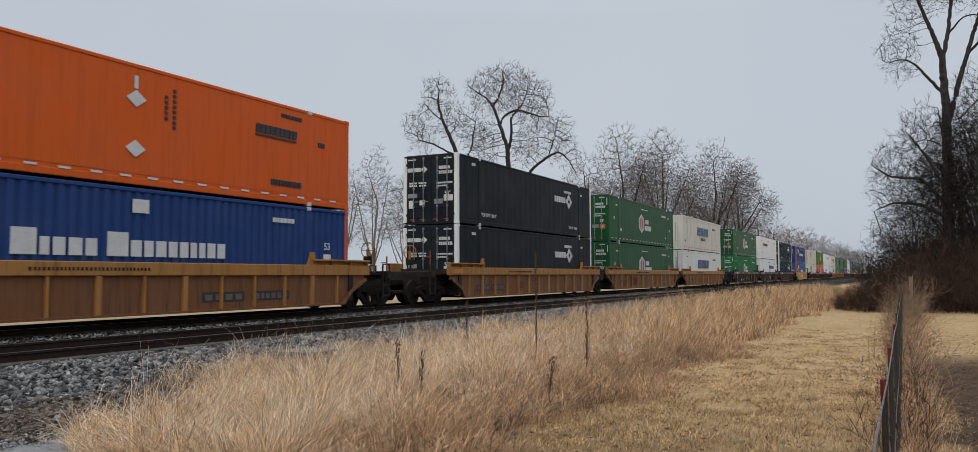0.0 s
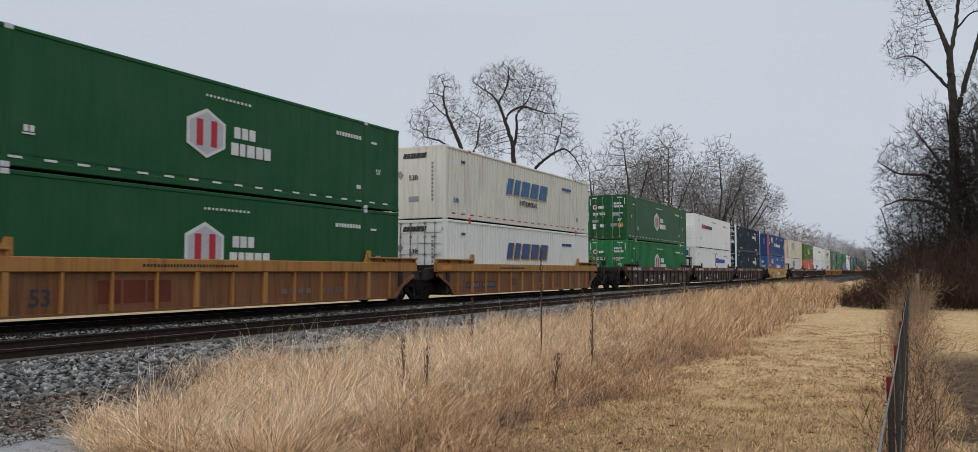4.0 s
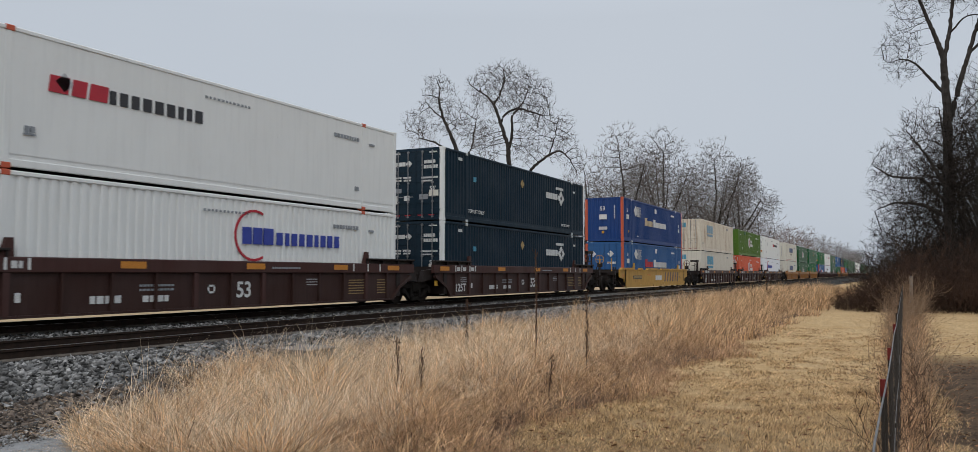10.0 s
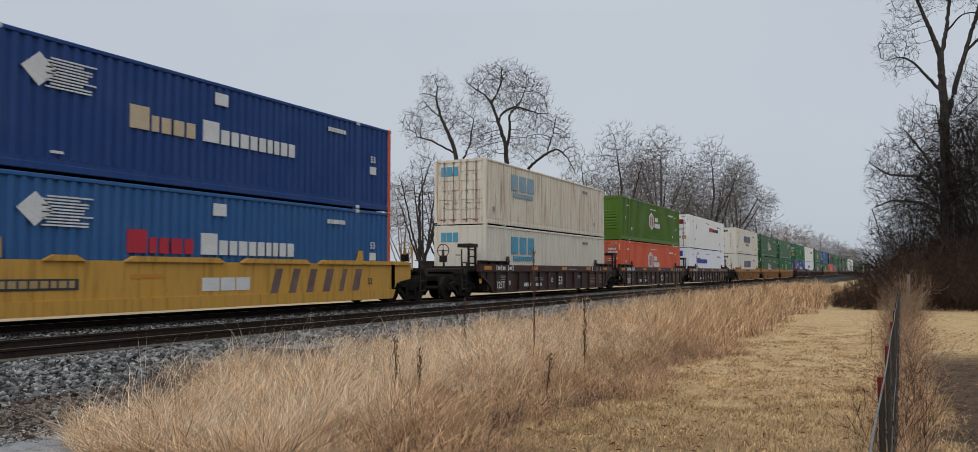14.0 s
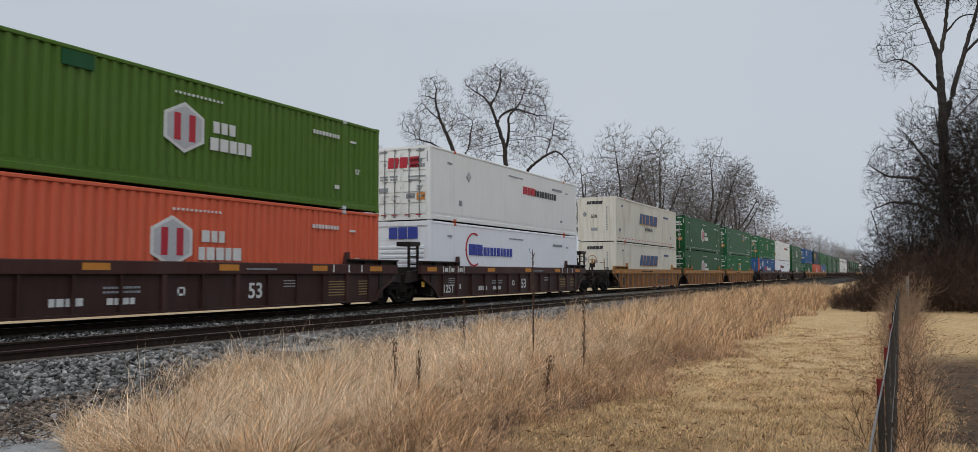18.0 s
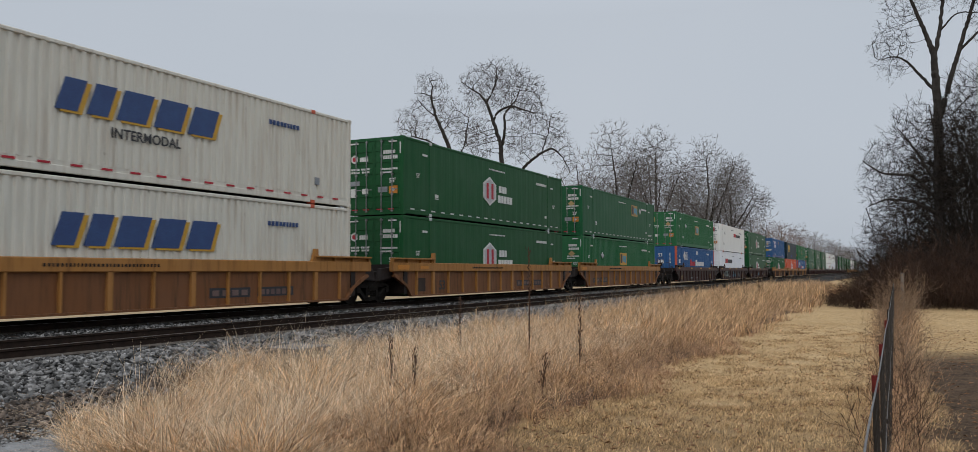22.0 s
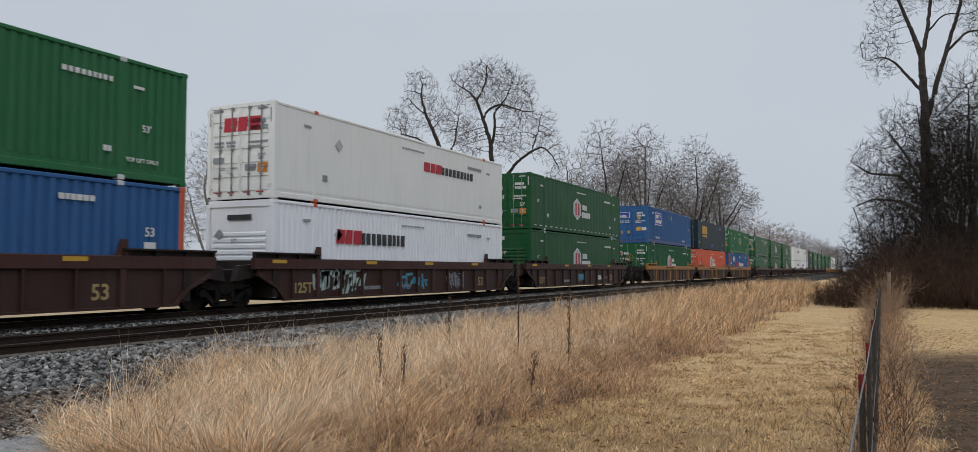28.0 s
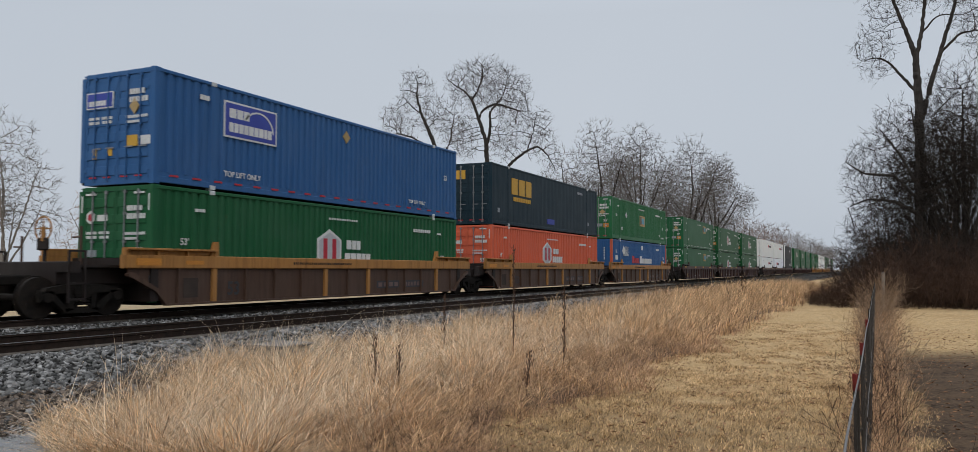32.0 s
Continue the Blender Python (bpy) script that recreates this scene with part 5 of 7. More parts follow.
def common(ink="mark_white", seed=0, number=True, u53=0.9, v53=1.43, sticker=True):
    """Small stencilled markings that every container carries."""
    out = [("row", "side", 1.4, 2.30, 0.34, 0.08, ink, 3, 0, 0.2, seed), ("row", "side", 12.6, 2.24, 1.3, 0.12, ink, 9, 0, 0.6, seed + 1),
           ("row", "side", 7.2, 2.42, 1.6, 0.06, ink, 12, 0, 1.2, seed + 2), ("row", "side", 14.5, 2.2, 0.3, 0.07, ink, 3, 0, 0.2, seed + 3),
           ("rect", "side", 2.34, 0.72, 0.26, 0.035, ink), ("row", "side", 2.36, 0.78, 0.22, 0.13, ink, 2, 0, 0.3, seed), ("row", "side", 13.7, 0.62, 0.2, 0.13, ink, 2, 0, 0.3, seed)]
    if number:
        out += [("text", "side", u53, v53, 0, 0.17, ink, "53'"), ("text", "side", 14.75, 1.2, 0, 0.17, ink, "53'")]
    return out


def door_marks(ink="mark_white", seed=0, orange=True):
    """Stencils and labels on the doors."""
    out = [("row", "end", 1.72, 2.26, 0.5, 0.13, ink, 5, 0, 0.3, seed), ("row", "end", 1.72, 2.06, 0.62, 0.13, ink, 6, 0, 0.3, seed + 1),
           ("row", "end", 0.3, 1.69, 0.36, 0.07, ink, 4, 0, 0.3, seed), ("row", "end", 0.75, 1.69, 0.36, 0.07, ink, 4, 0, 0.3, seed + 2),
           ("row", "end", 0.3, 1.58, 0.36, 0.07, ink, 4, 0, 0.3, seed + 3), ("row", "end", 0.78, 1.58, 0.32, 0.07, ink, 3, 0, 0.3, seed + 4),
           ("row", "end", 1.6, 1.66, 0.74, 0.07, ink, 9, 0, 0.3, seed + 5), ("row", "end", 1.6, 1.54, 0.5, 0.06, ink, 6, 0, 0.3, seed + 6),
           ("text", "end", 1.98, 1.18, 0, 0.17, ink, "53'"), ("rect", "end", 0.25, 1.12, 0.42, 0.17, "mark_grey"), ("rect", "end", 0.28, 0.68, 0.2, 0.33, "mark_white"),
           ("rect", "end", 0.8, 0.8, 0.24, 0.2, "mark_white"), ("rect", "end", 1.5, 0.84, 0.4, 0.2, "mark_grey"),
           ("rect", "end", 0.25, 2.68, 0.35, 0.05, ink), ("rect", "end", 1.95, 2.68, 0.35, 0.05, ink), ("rect", "end", 0.1, 2.25, 0.045, 0.42, ink), ("rect", "end", 2.44, 2.25, 0.045, 0.42, ink)]
    if orange:
        out += [("rect", "end", 1.98, 0.78, 0.36, 0.28, "mark_orange"), ("diamond+", "end", 2.06, 0.84, 0.18, 0.16, "mark_white")]
    return out


def hexagon(seed=0, u=6.58, doors=True, v=0.82):
    """White hexagon with red bars and a two-line white word."""
    out = [("hex", "side", u, v, 1.29, 1.28, "mark_white"), ("hex+", "side", u + 0.09, v + 0.09, 1.11, 1.10, "mark_grey_pale"), ("rect++", "side", u + 0.3, v + 0.3, 0.21, 0.68, "mark_red"), ("rect++", "side", u + 0.78, v + 0.3, 0.21, 0.68, "mark_red"),
           ("row", "side", u + 1.62, v + 0.66, 0.78, 0.30, "mark_white", 3, 0, 0.3, seed), ("row", "side", u + 1.52, v + 0.2, 1.5, 0.33, "mark_white", 5, 0, 0.28, seed + 4)] + common(seed=seed)
    if doors:
        out += door_marks(seed=seed) + [("hex", "end", 0.3, 1.95, 0.28, 0.34, "mark_white"), ("hex+", "end", 0.36, 2.02, 0.16, 0.2, "mark_red"), ("row", "end", 0.68, 2.02, 0.36, 0.16, "mark_white", 4, 0, 0.2, 3)]
    else:
        out += [("hex", "end", 0.35, 2.3, 0.26, 0.32, "mark_white"), ("row", "end", 0.72, 2.36, 0.4, 0.2, "mark_white", 4, 0, 0.2, 3), ("text", "end", 0.95, 1.62, 0, 0.18, "mark_white", "53'"), ("rect", "end", 0.75, 0.55, 0.55, 0.22, "mark_grey_pale")]
    return out


def slanted(ink, under, small=True, end_ink="mark_black"):
    """A broad slanting five-block word over a line of small capitals."""
    out = [("row", "side", 5.62, 1.36, 4.5, 0.72, under, 5, 0.24, 0.34, 2), ("row+", "side", 5.5, 1.41, 4.5, 0.72, ink, 5, 0.24, 0.34, 2)]
    if small:
        out += [("text", "side", 6.9, 0.98, 0, 0.235, "mark_black", "INTERMODAL")]
    out += [("text", "side", 0.62, 0.66, 0, 0.2, ink, "53ft"), ("row", "side", 12.2, 2.15, 1.3, 0.13, ink, 9, 0, 0.6, 4), ("rect", "side", 14.3, 0.6, 0.2, 0.22, "mark_grey"), ("row", "side", 1.3, 2.3, 0.3, 0.1, ink, 2, 0, 0.3, 1),
            ("row", "end", 0.62, 2.42, 1.05, 0.2, end_ink, 5, 0.06, 0.12, 2), ("text", "end", 0.9, 1.55, 0, 0.2, end_ink, "53ft"), ("diamond", "end", 0.35, 1.6, 0.3, 0.36, "mark_grey"), ("rect", "end", 0.9, 0.7, 0.45, 0.2, "mark_grey")]
    out += [("rect", "end", 1.95, 0.7 + 0.16 * i, 0.08, 0.1, "mark_grey") for i in range(10)]
    return out


def red_black(u, v, h=0.36, k=1.0, door="word"):
    """A red three-block word run on by a longer black one."""
    out = [("row", "side", u, v, 1.42 * k, h, "mark_red", 3, 0.04, 0.2, 1), ("row", "side", u + 1.5 * k, v, 2.75 * k, h * 0.85, "mark_black", 9, 0, 0.55, 5)]
    out += common("mark_grey", 3, False) + [("diamond", "side", 3.0, 1.75, 0.42, 0.42, "mark_grey_pale"), ("text", "side", 2.35, 0.75, 0, 0.14, "mark_grey", "53")]
    if door == "word":
        out += [("row", "end", 0.66, 2.05, 1.42, 0.42, "mark_red", 3, 0.03, 0.14, 1)] + door_marks("mark_grey", 5)
    elif door == "small":
        out += [("row", "end", 0.85, 2.3, 0.9, 0.16, "mark_black", 8, 0, 0.2, 3), ("diamond", "end", 0.35, 1.7, 0.36, 0.34, "mark_grey"), ("text", "end", 1.0, 1.62, 0, 0.13, "mark_grey", "53'"), ("rect", "end", 0.9, 0.42, 0.6, 0.12, "mark_grey_pale")]
    return out


def ringed(u, door=True):
    """A blue word half ringed by a broken red circle."""
    out = [("ring", "side", u, 1.15, 1.5, 1.42, "mark_red", 62, 300, 17), ("row+", "side", u + 0.3, 1.62, 1.22, 0.46, "mark_royal", 3, 0, 0.22, 3), ("row+", "side", u + 1.66, 1.62, 2.9, 0.36, "mark_royal", 9, 0, 0.55, 6)]
    out += common("mark_grey", 8, False) + [("row", "end", 0.72, 2.2, 1.3, 0.45, "mark_royal", 3, 0, 0.14, 3)]
    return out


def white_diamond(seed=0):
    """A white five-block word with a four-part diamond."""
    u, v = 12.12, 1.55
    out = [("row", "side", 10.55, 1.74, 1.5, 0.3, "mark_white", 5, 0, 0.28, 2)]
    out += [("diamond", "side", u, v - 0.08, 0.92, 0.78, "mark_white"), ("diamond+", "side", u + 0.3, v + 0.17, 0.32, 0.28, "mark_black")]
    for a, b in ((0.21, 0.0), (0.63, 0.0), (0.21, 0.34), (0.63, 0.34)):
        out.append(("rect+", "side", u + a - 0.03, v + 0.1 + b, 0.05, 0.06, "mark_black"))
    out += [("text", "side", 2.1, 0.42, 0, 0.15, "mark_white", "TOP LIFT ONLY"), ("text", "side", 12.5, 0.4, 0, 0.13, "mark_white", "TOP LIFT ONLY"), ("row", "side", 1.28, 2.5, 0.3, 0.12, "mark_white", 3, 0, 0.2, 1),
            ("row", "side", 11.9, 2.28, 1.0, 0.13, "mark_white", 6, 0, 0.3, 2), ("row", "side", 14.4, 2.3, 0.25, 0.1, "mark_white", 3, 0, 0.2, 3), ("row", "end", 0.22, 2.2, 0.62, 0.16, "mark_white", 5, 0, 0.15, 2), ("diamond", "end", 0.86, 2.14, 0.3, 0.28, "mark_white")]
    out += [m for m in door_marks(seed=seed, orange=False) if m[1] == "end"] + [("rect", "end", 1.95, 0.95, 0.42, 0.24, "cream")]
    return out


def streaked(word, second="mark_white", shift=0.0, front=True):
    """A diamond with speed lines, then a two-tone serif word."""
    s = shift
    out = [("diamond", "side", 2.5, 1.78, 0.8, 0.72, "mark_white"), ("lines", "side", 3.05, 1.8, 1.1, 0.68, "mark_white", 10),
           ("row", "side", 5.17 + s, 1.28, 0.55, 0.55, word, 1, 0, 0.1, 1), ("row", "side", 5.8 + s, 1.28, 1.35, 0.38, word, 4, 0, 0.32, 2),
           ("row", "side", 7.42 + s, 1.28, 0.55, 0.55, second, 1, 0, 0.1, 3), ("row", "side", 8.05 + s, 1.28, 2.95, 0.38, second, 9, 0, 0.34, 4),
           ("rect", "side", 7.82, 2.3, 0.46, 0.32, "mark_white"), ("text", "side", 0.82, 1.98, 0, 0.2, "mark_white", "53"), ("rect", "side", 0.8, 1.5, 0.52, 0.3, "mark_white"),
           ("rect", "side", 1.15, 0.62, 0.16, 0.15, "mark_yellow"), ("row", "side", 12.6, 2.35, 0.9, 0.13, "mark_white", 6, 0, 0.25, 2), ("rect", "side", 3.2, 0.42, 0.3, 0.06, "mark_white"), ("text", "side", 14.9, 1.62, 0, 0.22, "mark_white", "53"), ("rect", "side", 14.9, 1.22, 0.34, 0.26, "mark_white")]
    if front:
        out += [("text", "end", 1.02, 2.05, 0, 0.26, "mark_white", "53"), ("rect", "end", 0.98, 1.46, 0.5, 0.32, "mark_white"), ("rect", "end", 0.95, 0.78, 0.55, 0.2, "mark_grey_pale"), ("rect", "end", 1.15, 0.55, 0.15, 0.15, "mark_yellow")]
        out += [("rect", "end", 1.98, 1.5 + 0.11 * i, 0.07, 0.07, "mark_white") for i in range(8)]
    else:
        out += [("diamond", "end", 0.3, 1.9, 0.45, 0.42, "mark_white"), ("diamond", "end", 1.5, 1.9, 0.45, 0.42, "mark_white"), ("row", "end", 1.5, 1.45, 0.6, 0.15, "mark_white", 5, 0, 0.3, 2)]
    return out


def three_letter(ink, sub=True, u=2.65, v=1.72, w=2.65, h=0.72, end_ink=""):
    """A heavy three-block word over a line of small blocks."""
    out = [("row", "side", u, v, w, h, ink, 3, 0, 0.2, 4), ("row", "side", u + 0.2, v - 0.32, w - 0.3, 0.2, ink, 10, 0, 0.2, 2)]
    out += [("row", "side", 12.3, 2.4, 0.9, 0.13, "mark_grey", 6, 0, 0.3, 1), ("rect", "side", 0.7, 0.6, 0.2, 0.2, "mark_grey"), ("rect", "side", 14.2, 0.6, 0.2, 0.2, "mark_grey")]
    out += [("row", "end", 0.36, 2.15, 0.85, 0.42, end_ink or ink, 3, 0, 0.12, 4)]
    return out


def square_emblem(u, v, s=1.45, h=0.76, seed=0, light="mark_tan"):
    """A yellow square with a black and a blue block."""
    out = [("rect", "side", u, v, s, h, light), ("rect+", "side", u + 0.1, v + 0.12, 0.36, h - 0.2, "mark_black"), ("rect+", "side", u + 0.55, v + 0.22, 0.42, h - 0.4, "mark_sky"), ("rect+", "side", u + 1.02, v + 0.14, 0.3, h - 0.34, "mark_sky"),
           ("diamond", "side", 11.98 if u > 9 else 3.36 if u < 8 else 12.0, 1.93 if u > 9 else 1.6, 0.54, 0.4, "mark_grey_pale"), ("text", "side", 13.9 + 0.4, 0.45, 0, 0.1, "mark_white", "TOP LIFT ONLY")]
    return out + common(seed=seed, u53=0.9, v53=1.6) + door_marks(seed=seed) + [("rect", "end", 0.25, 2.05, 0.55, 0.4, light), ("rect+", "end", 0.3, 2.12, 0.18, 0.26, "mark_black"), ("diamond", "end", 1.7, 1.66, 0.4, 0.36, "mark_tan")]


def arch_panel():
    """A dark-blue panel with a white border, two white words and an arch."""
    out = [("rect", "side", 2.37, 1.50, 2.17, 1.0, "mark_white"), ("rect+", "side", 2.42, 1.55, 2.07, 0.9, "mark_royal"), ("row++", "side", 2.56, 2.05, 0.8, 0.26, "mark_white", 3, 0, 0.14, 2),
           ("row++", "side", 2.56, 1.66, 1.75, 0.26, "mark_white", 9, 0, 0.16, 3), ("ring++", "side", 3.1, 1.28, 1.3, 1.1, "mark_white", 0, 150, 9),
           ("text", "side", 2.4, 0.42, 0, 0.15, "mark_white", "TOP LIFT ONLY"), ("text", "side", 12.2, 0.42, 0, 0.13, "mark_white", "TOP LIFT ONLY"), ("row", "side", 1.5, 2.35, 0.32, 0.13, "mark_white", 3, 0, 0.2, 2),
           ("text", "side", 15.0, 1.55, 0, 0.2, "mark_white", "53"), ("diamond", "side", 7.9, 2.1, 0.42, 0.42, "mark_tan")]
    out += door_marks(orange=False)[:8] + [("rect", "end", 0.2, 1.98, 0.95, 0.42, "mark_white"), ("rect+", "end", 0.23, 2.01, 0.89, 0.36, "mark_royal"), ("row++", "end", 0.3, 2.05, 0.6, 0.13, "mark_white", 6, 0, 0.16, 3), ("rect", "end", 1.62, 0.95, 0.4, 0.28, "mark_yellow"), ("rect", "end", 2.06, 0.98, 0.4, 0.22, "mark_white"),
           ("rect", "end", 0.95, 0.75, 0.2, 0.2, "mark_yellow"), ("diamond", "end", 1.72, 1.75, 0.34, 0.42, "mark_tan"), ("rect", "end", 0.45, 0.68, 0.14, 0.25, "mark_tan")]
    return out


def black_word():
    return [("diamond", "side", 7.58, 1.86, 0.56, 0.4, "mark_white"), ("diamond", "side", 7.58, 0.68, 0.56, 0.4, "mark_white"), ("rect", "side", 7.8, 2.3, 0.1, 0.3, "mark_white"), ("row", "side", 11.85, 1.92, 1.72, 0.24, "mark_black", 9, 0.03, 0.14, 3), ("rect", "side", 11.85, 1.82, 1.72, 0.055, "mark_black"),
            ("row", "side", 12.5, 0.5, 1.3, 0.16, "mark_black", 11, 0, 0.3, 2), ("row", "side", 12.9, 2.5, 0.9, 0.1, "mark_black", 8, 0, 0.3, 2), ("row", "side", 14.6, 1.85, 0.3, 0.14, "mark_black", 2, 0, 0.2, 1)] + [("rect", "side", 8.7, 1.7 + 0.13 * i, 0.09, 0.08, "mark_black") for i in range(5)] + [("rect", "side", 8.95, 1.5 + 0.13 * i, 0.09, 0.08, "mark_black") for i in range(8)]


TRAIN = []


def add_unit(s0, kind, front, rear, upper, lower, extras=()):
    car = well_car(kind, s0, front, rear, extras=extras)
    TRAIN.append((car, 0.0, s0, 0.0))
    for level, load in ((0, lower), (1, upper)):
        TRAIN.append((load(level, s0 > 475), 0.0, s0, FLOOR + level * (HEIGHT + 0.02)))
    return car


HEX = hexagon()
GREEN = maker("green", "plain", "doors", HEX, "dark green steel container with a white hexagon emblem", tape="mark_white")
GREEN_FRONT = maker("green", "plain", "louvre", hexagon(2, doors=False), "dark green steel container with a ribbed front wall")
BRIGHT = maker("light_green", "ribbed", "doors", hexagon(3), "bright green ribbed container with a white hexagon emblem")
RIBBED_GREEN = maker("olive_green", "ribbed", "doors", hexagon(6), "dark green ribbed container with a white hexagon emblem")
LIME = maker("lime", "ribbed", "louvre", hexagon(4, 6.87, False, 0.95) + [("rect", "side", 4.1, 2.43, 0.8, 0.34, "green")], "lime green container with a white hexagon emblem")
REDDISH = maker("red_orange", "ribbed", "doors", hexagon(5, 6.54, True, 1.0), "red-orange ribbed container with a white hexagon emblem")
SLANT_OLD = maker("cream", "fine", "smooth", slanted("mark_faded", "mark_straw"), "weathered off-white container with faded slanting blue word", tape="mark_red")
SLANT_NEW = maker("pale_cream", "fine", "doors", slanted("mark_blue", "mark_yellow", False), "clean white ribbed container with a slanting navy word")
SLANT_NAVY = maker("cream", "fine", "smooth", slanted("mark_blue", "mark_yellow"), "off-white rust-streaked container with a slanting navy word", tape="mark_red")
SLANT_NAVY_LOW = maker("cream", "fine", "smooth", slanted("mark_blue", "mark_yellow", False), "off-white ribbed container with a slanting navy word")
BLACK = maker("black", "plain", "doors", white_diamond(), "matt black container with white corner posts and diamond", posts="white")
NAVY = maker("navy", "fine", "doors", white_diamond(2) + [("diamond", "side", 7.4, 1.95, 0.4, 0.4, "mark_tan"), ("rect", "side", 2.6, 1.75, 0.22, 0.2, "mark_sky")], "dark navy container with white corner posts and diamond", posts="white")
WHITE_A = maker("white", "plain", "louvre", red_black(2.85, 1.72, door="small"), "clean white container with red and black lettering")
WHITE_B = maker("white", "plain", "doors", red_black(8.8, 1.75), "white container with red and black lettering and doors ahead")
WHITE_C = maker("cool_white", "fine", "louvre", red_black(3.1, 1.68, 0.46, 1.0, "small"), "white ribbed container with red and black lettering")
RING_A = maker("white", "fine", "doors", ringed(8.3), "white ribbed container with a blue word and red ring")
RING_B = maker("cool_white", "plain", "louvre", ringed(2.92), "cool white container with a blue word and red ring")
BLUE = maker("blue", "ribbed", "front", streaked("mark_straw"), "deep blue ribbed container with coral corner posts", posts="coral_post")
BLUE_LOW = maker("mid_blue", "ribbed", "doors", streaked("mark_red", front=False), "faded blue ribbed container with coral corner posts", posts="coral_post")
BLUE_FRONT = maker("mid_blue", "ribbed", "front", streaked("mark_red"), "blue ribbed container with coral posts and red word", posts="coral_post")
BLUE_WHITE = maker("blue", "ribbed", "front", streaked("mark_white", shift=-0.25), "deep blue ribbed container with white serif lettering", posts="coral_post")
ORANGE = maker("orange", "plain", "doors", black_word(), "bright orange plate-sided container with black lettering", tape="mark_white")
CREAM = maker("rusty_cream", "fine", "doors", three_letter("mark_ghost", end_ink="mark_sky"), "rust-stained cream container with a pale blue word")
WHITE_SKY = maker("warm_white", "fine", "smooth", three_letter("mark_sky", v=1.68, h=0.78), "off-white ribbed container with a bright blue word")
SQUARE_HI = maker("olive_green", "plain", "doors", square_emblem(10.1, 1.7, seed=1), "green container with a yellow square emblem", tape="mark_white")
SQUARE_LOW = maker("light_olive", "fine", "smooth", square_emblem(7.3, 1.22, 1.48, 0.8, seed=2, light="mark_yellow"), "ribbed green container with a bright yellow square")
SQUARE_MID = maker("light_olive", "fine", "doors", square_emblem(7.45, 1.2, 1.5, 0.8, seed=3), "mid-green ribbed container with a yellow square emblem")
ARCH = maker("mid_blue", "ribbed", "doors", arch_panel(), "mid-blue ribbed container with a white-framed panel", tape="mark_red")
SLATE = maker("slate", "plain", "doors", three_letter("mark_yellow", u=2.35, v=1.58, w=2.55, h=0.8) + [("rect", "side", 7.2, 0.36, 1.1, 0.28, "mark_royal")], "slate-blue container with heavy yellow lettering")

WORN = [("text", 2.5, 0.40, 0, 0.36, "mark_black", "53"), ("rect", 0.95, 0.36, 0.5, 0.5, "mark_soot"), ("rect", -0.15, 0.78, 0.12, 0.16, "mark_black"), ("rect", 9.9, 0.42, 1.5, 0.26, "mark_black"), ("rect", 11.7, 0.42, 1.5, 0.26, "mark_black"), ("row+", 10.0, 0.47, 1.3, 0.15, "mark_dim", 4, 0, 0.5, 1), ("row+", 11.8, 0.47, 1.3, 0.15, "mark_dim", 6, 0, 0.5, 2), ("row", 5.2, 1.22, 3.0, 0.07, "dark_brown", 30, 0, 0.9, 2), ("rect", -0.6, 1.17, 0.75, 0.17, "mark_orange"), ("rect", 0.95, 1.2, 0.6, 0.1, "mark_orange")]
WORN_B = [("text", 5.85, 0.5, 0, 0.3, "mark_black", "53"), ("rect", 1.5, 0.42, 1.2, 0.28, "mark_black"), ("rect", 2.9, 0.42, 1.3, 0.28, "mark_black"), ("row+", 1.6, 0.48, 1.0, 0.16, "mark_dim", 4, 0, 0.5, 1), ("row+", 3.0, 0.48, 1.1, 0.16, "mark_dim", 6, 0, 0.5, 2), ("row", 4.5, 1.22, 2.6, 0.07, "dark_brown", 30, 0, 0.9, 2), ("rect", -0.6, 1.17, 0.75, 0.17, "mark_orange")]
BIG_RED = [("row", 4.1, 0.4, 2.0, 0.52, "mark_rust", 3, 0, 0.12, 7)]
DARK = [("text", 8.3, 0.46, 0, 0.42, "mark_white", "53"), ("text", 0.84, 0.38, 0, 0.31, "mark_white", "125T"), ("row", 3.9, 0.42, 0.8, 0.17, "mark_white", 4, 0, 0.25, 2), ("row", 5.3, 0.42, 0.75, 0.15, "mark_white", 4, 0, 0.25, 3), ("row", 5.2, 0.78, 1.0, 0.05, "mark_grey", 10, 0, 0.3, 4), ("row", 5.2, 0.68, 1.0, 0.05, "mark_grey", 9, 0, 0.3, 5), ("rect", 7.3, 0.58, 0.05, 0.22, "mark_white"), ("rect", 7.5, 0.58, 0.05, 0.22, "mark_white"), ("rect", 7.3, 0.75, 0.25, 0.05, "mark_white"), ("rect", 7.3, 0.58, 0.25, 0.05, "mark_white"),
        ("rect", -0.75, 0.62, 0.2, 0.2, "mark_yellow"), ("row", 2.2, 0.5, 0.12, 0.2, "mark_white", 1, 0, 0.2, 1)]
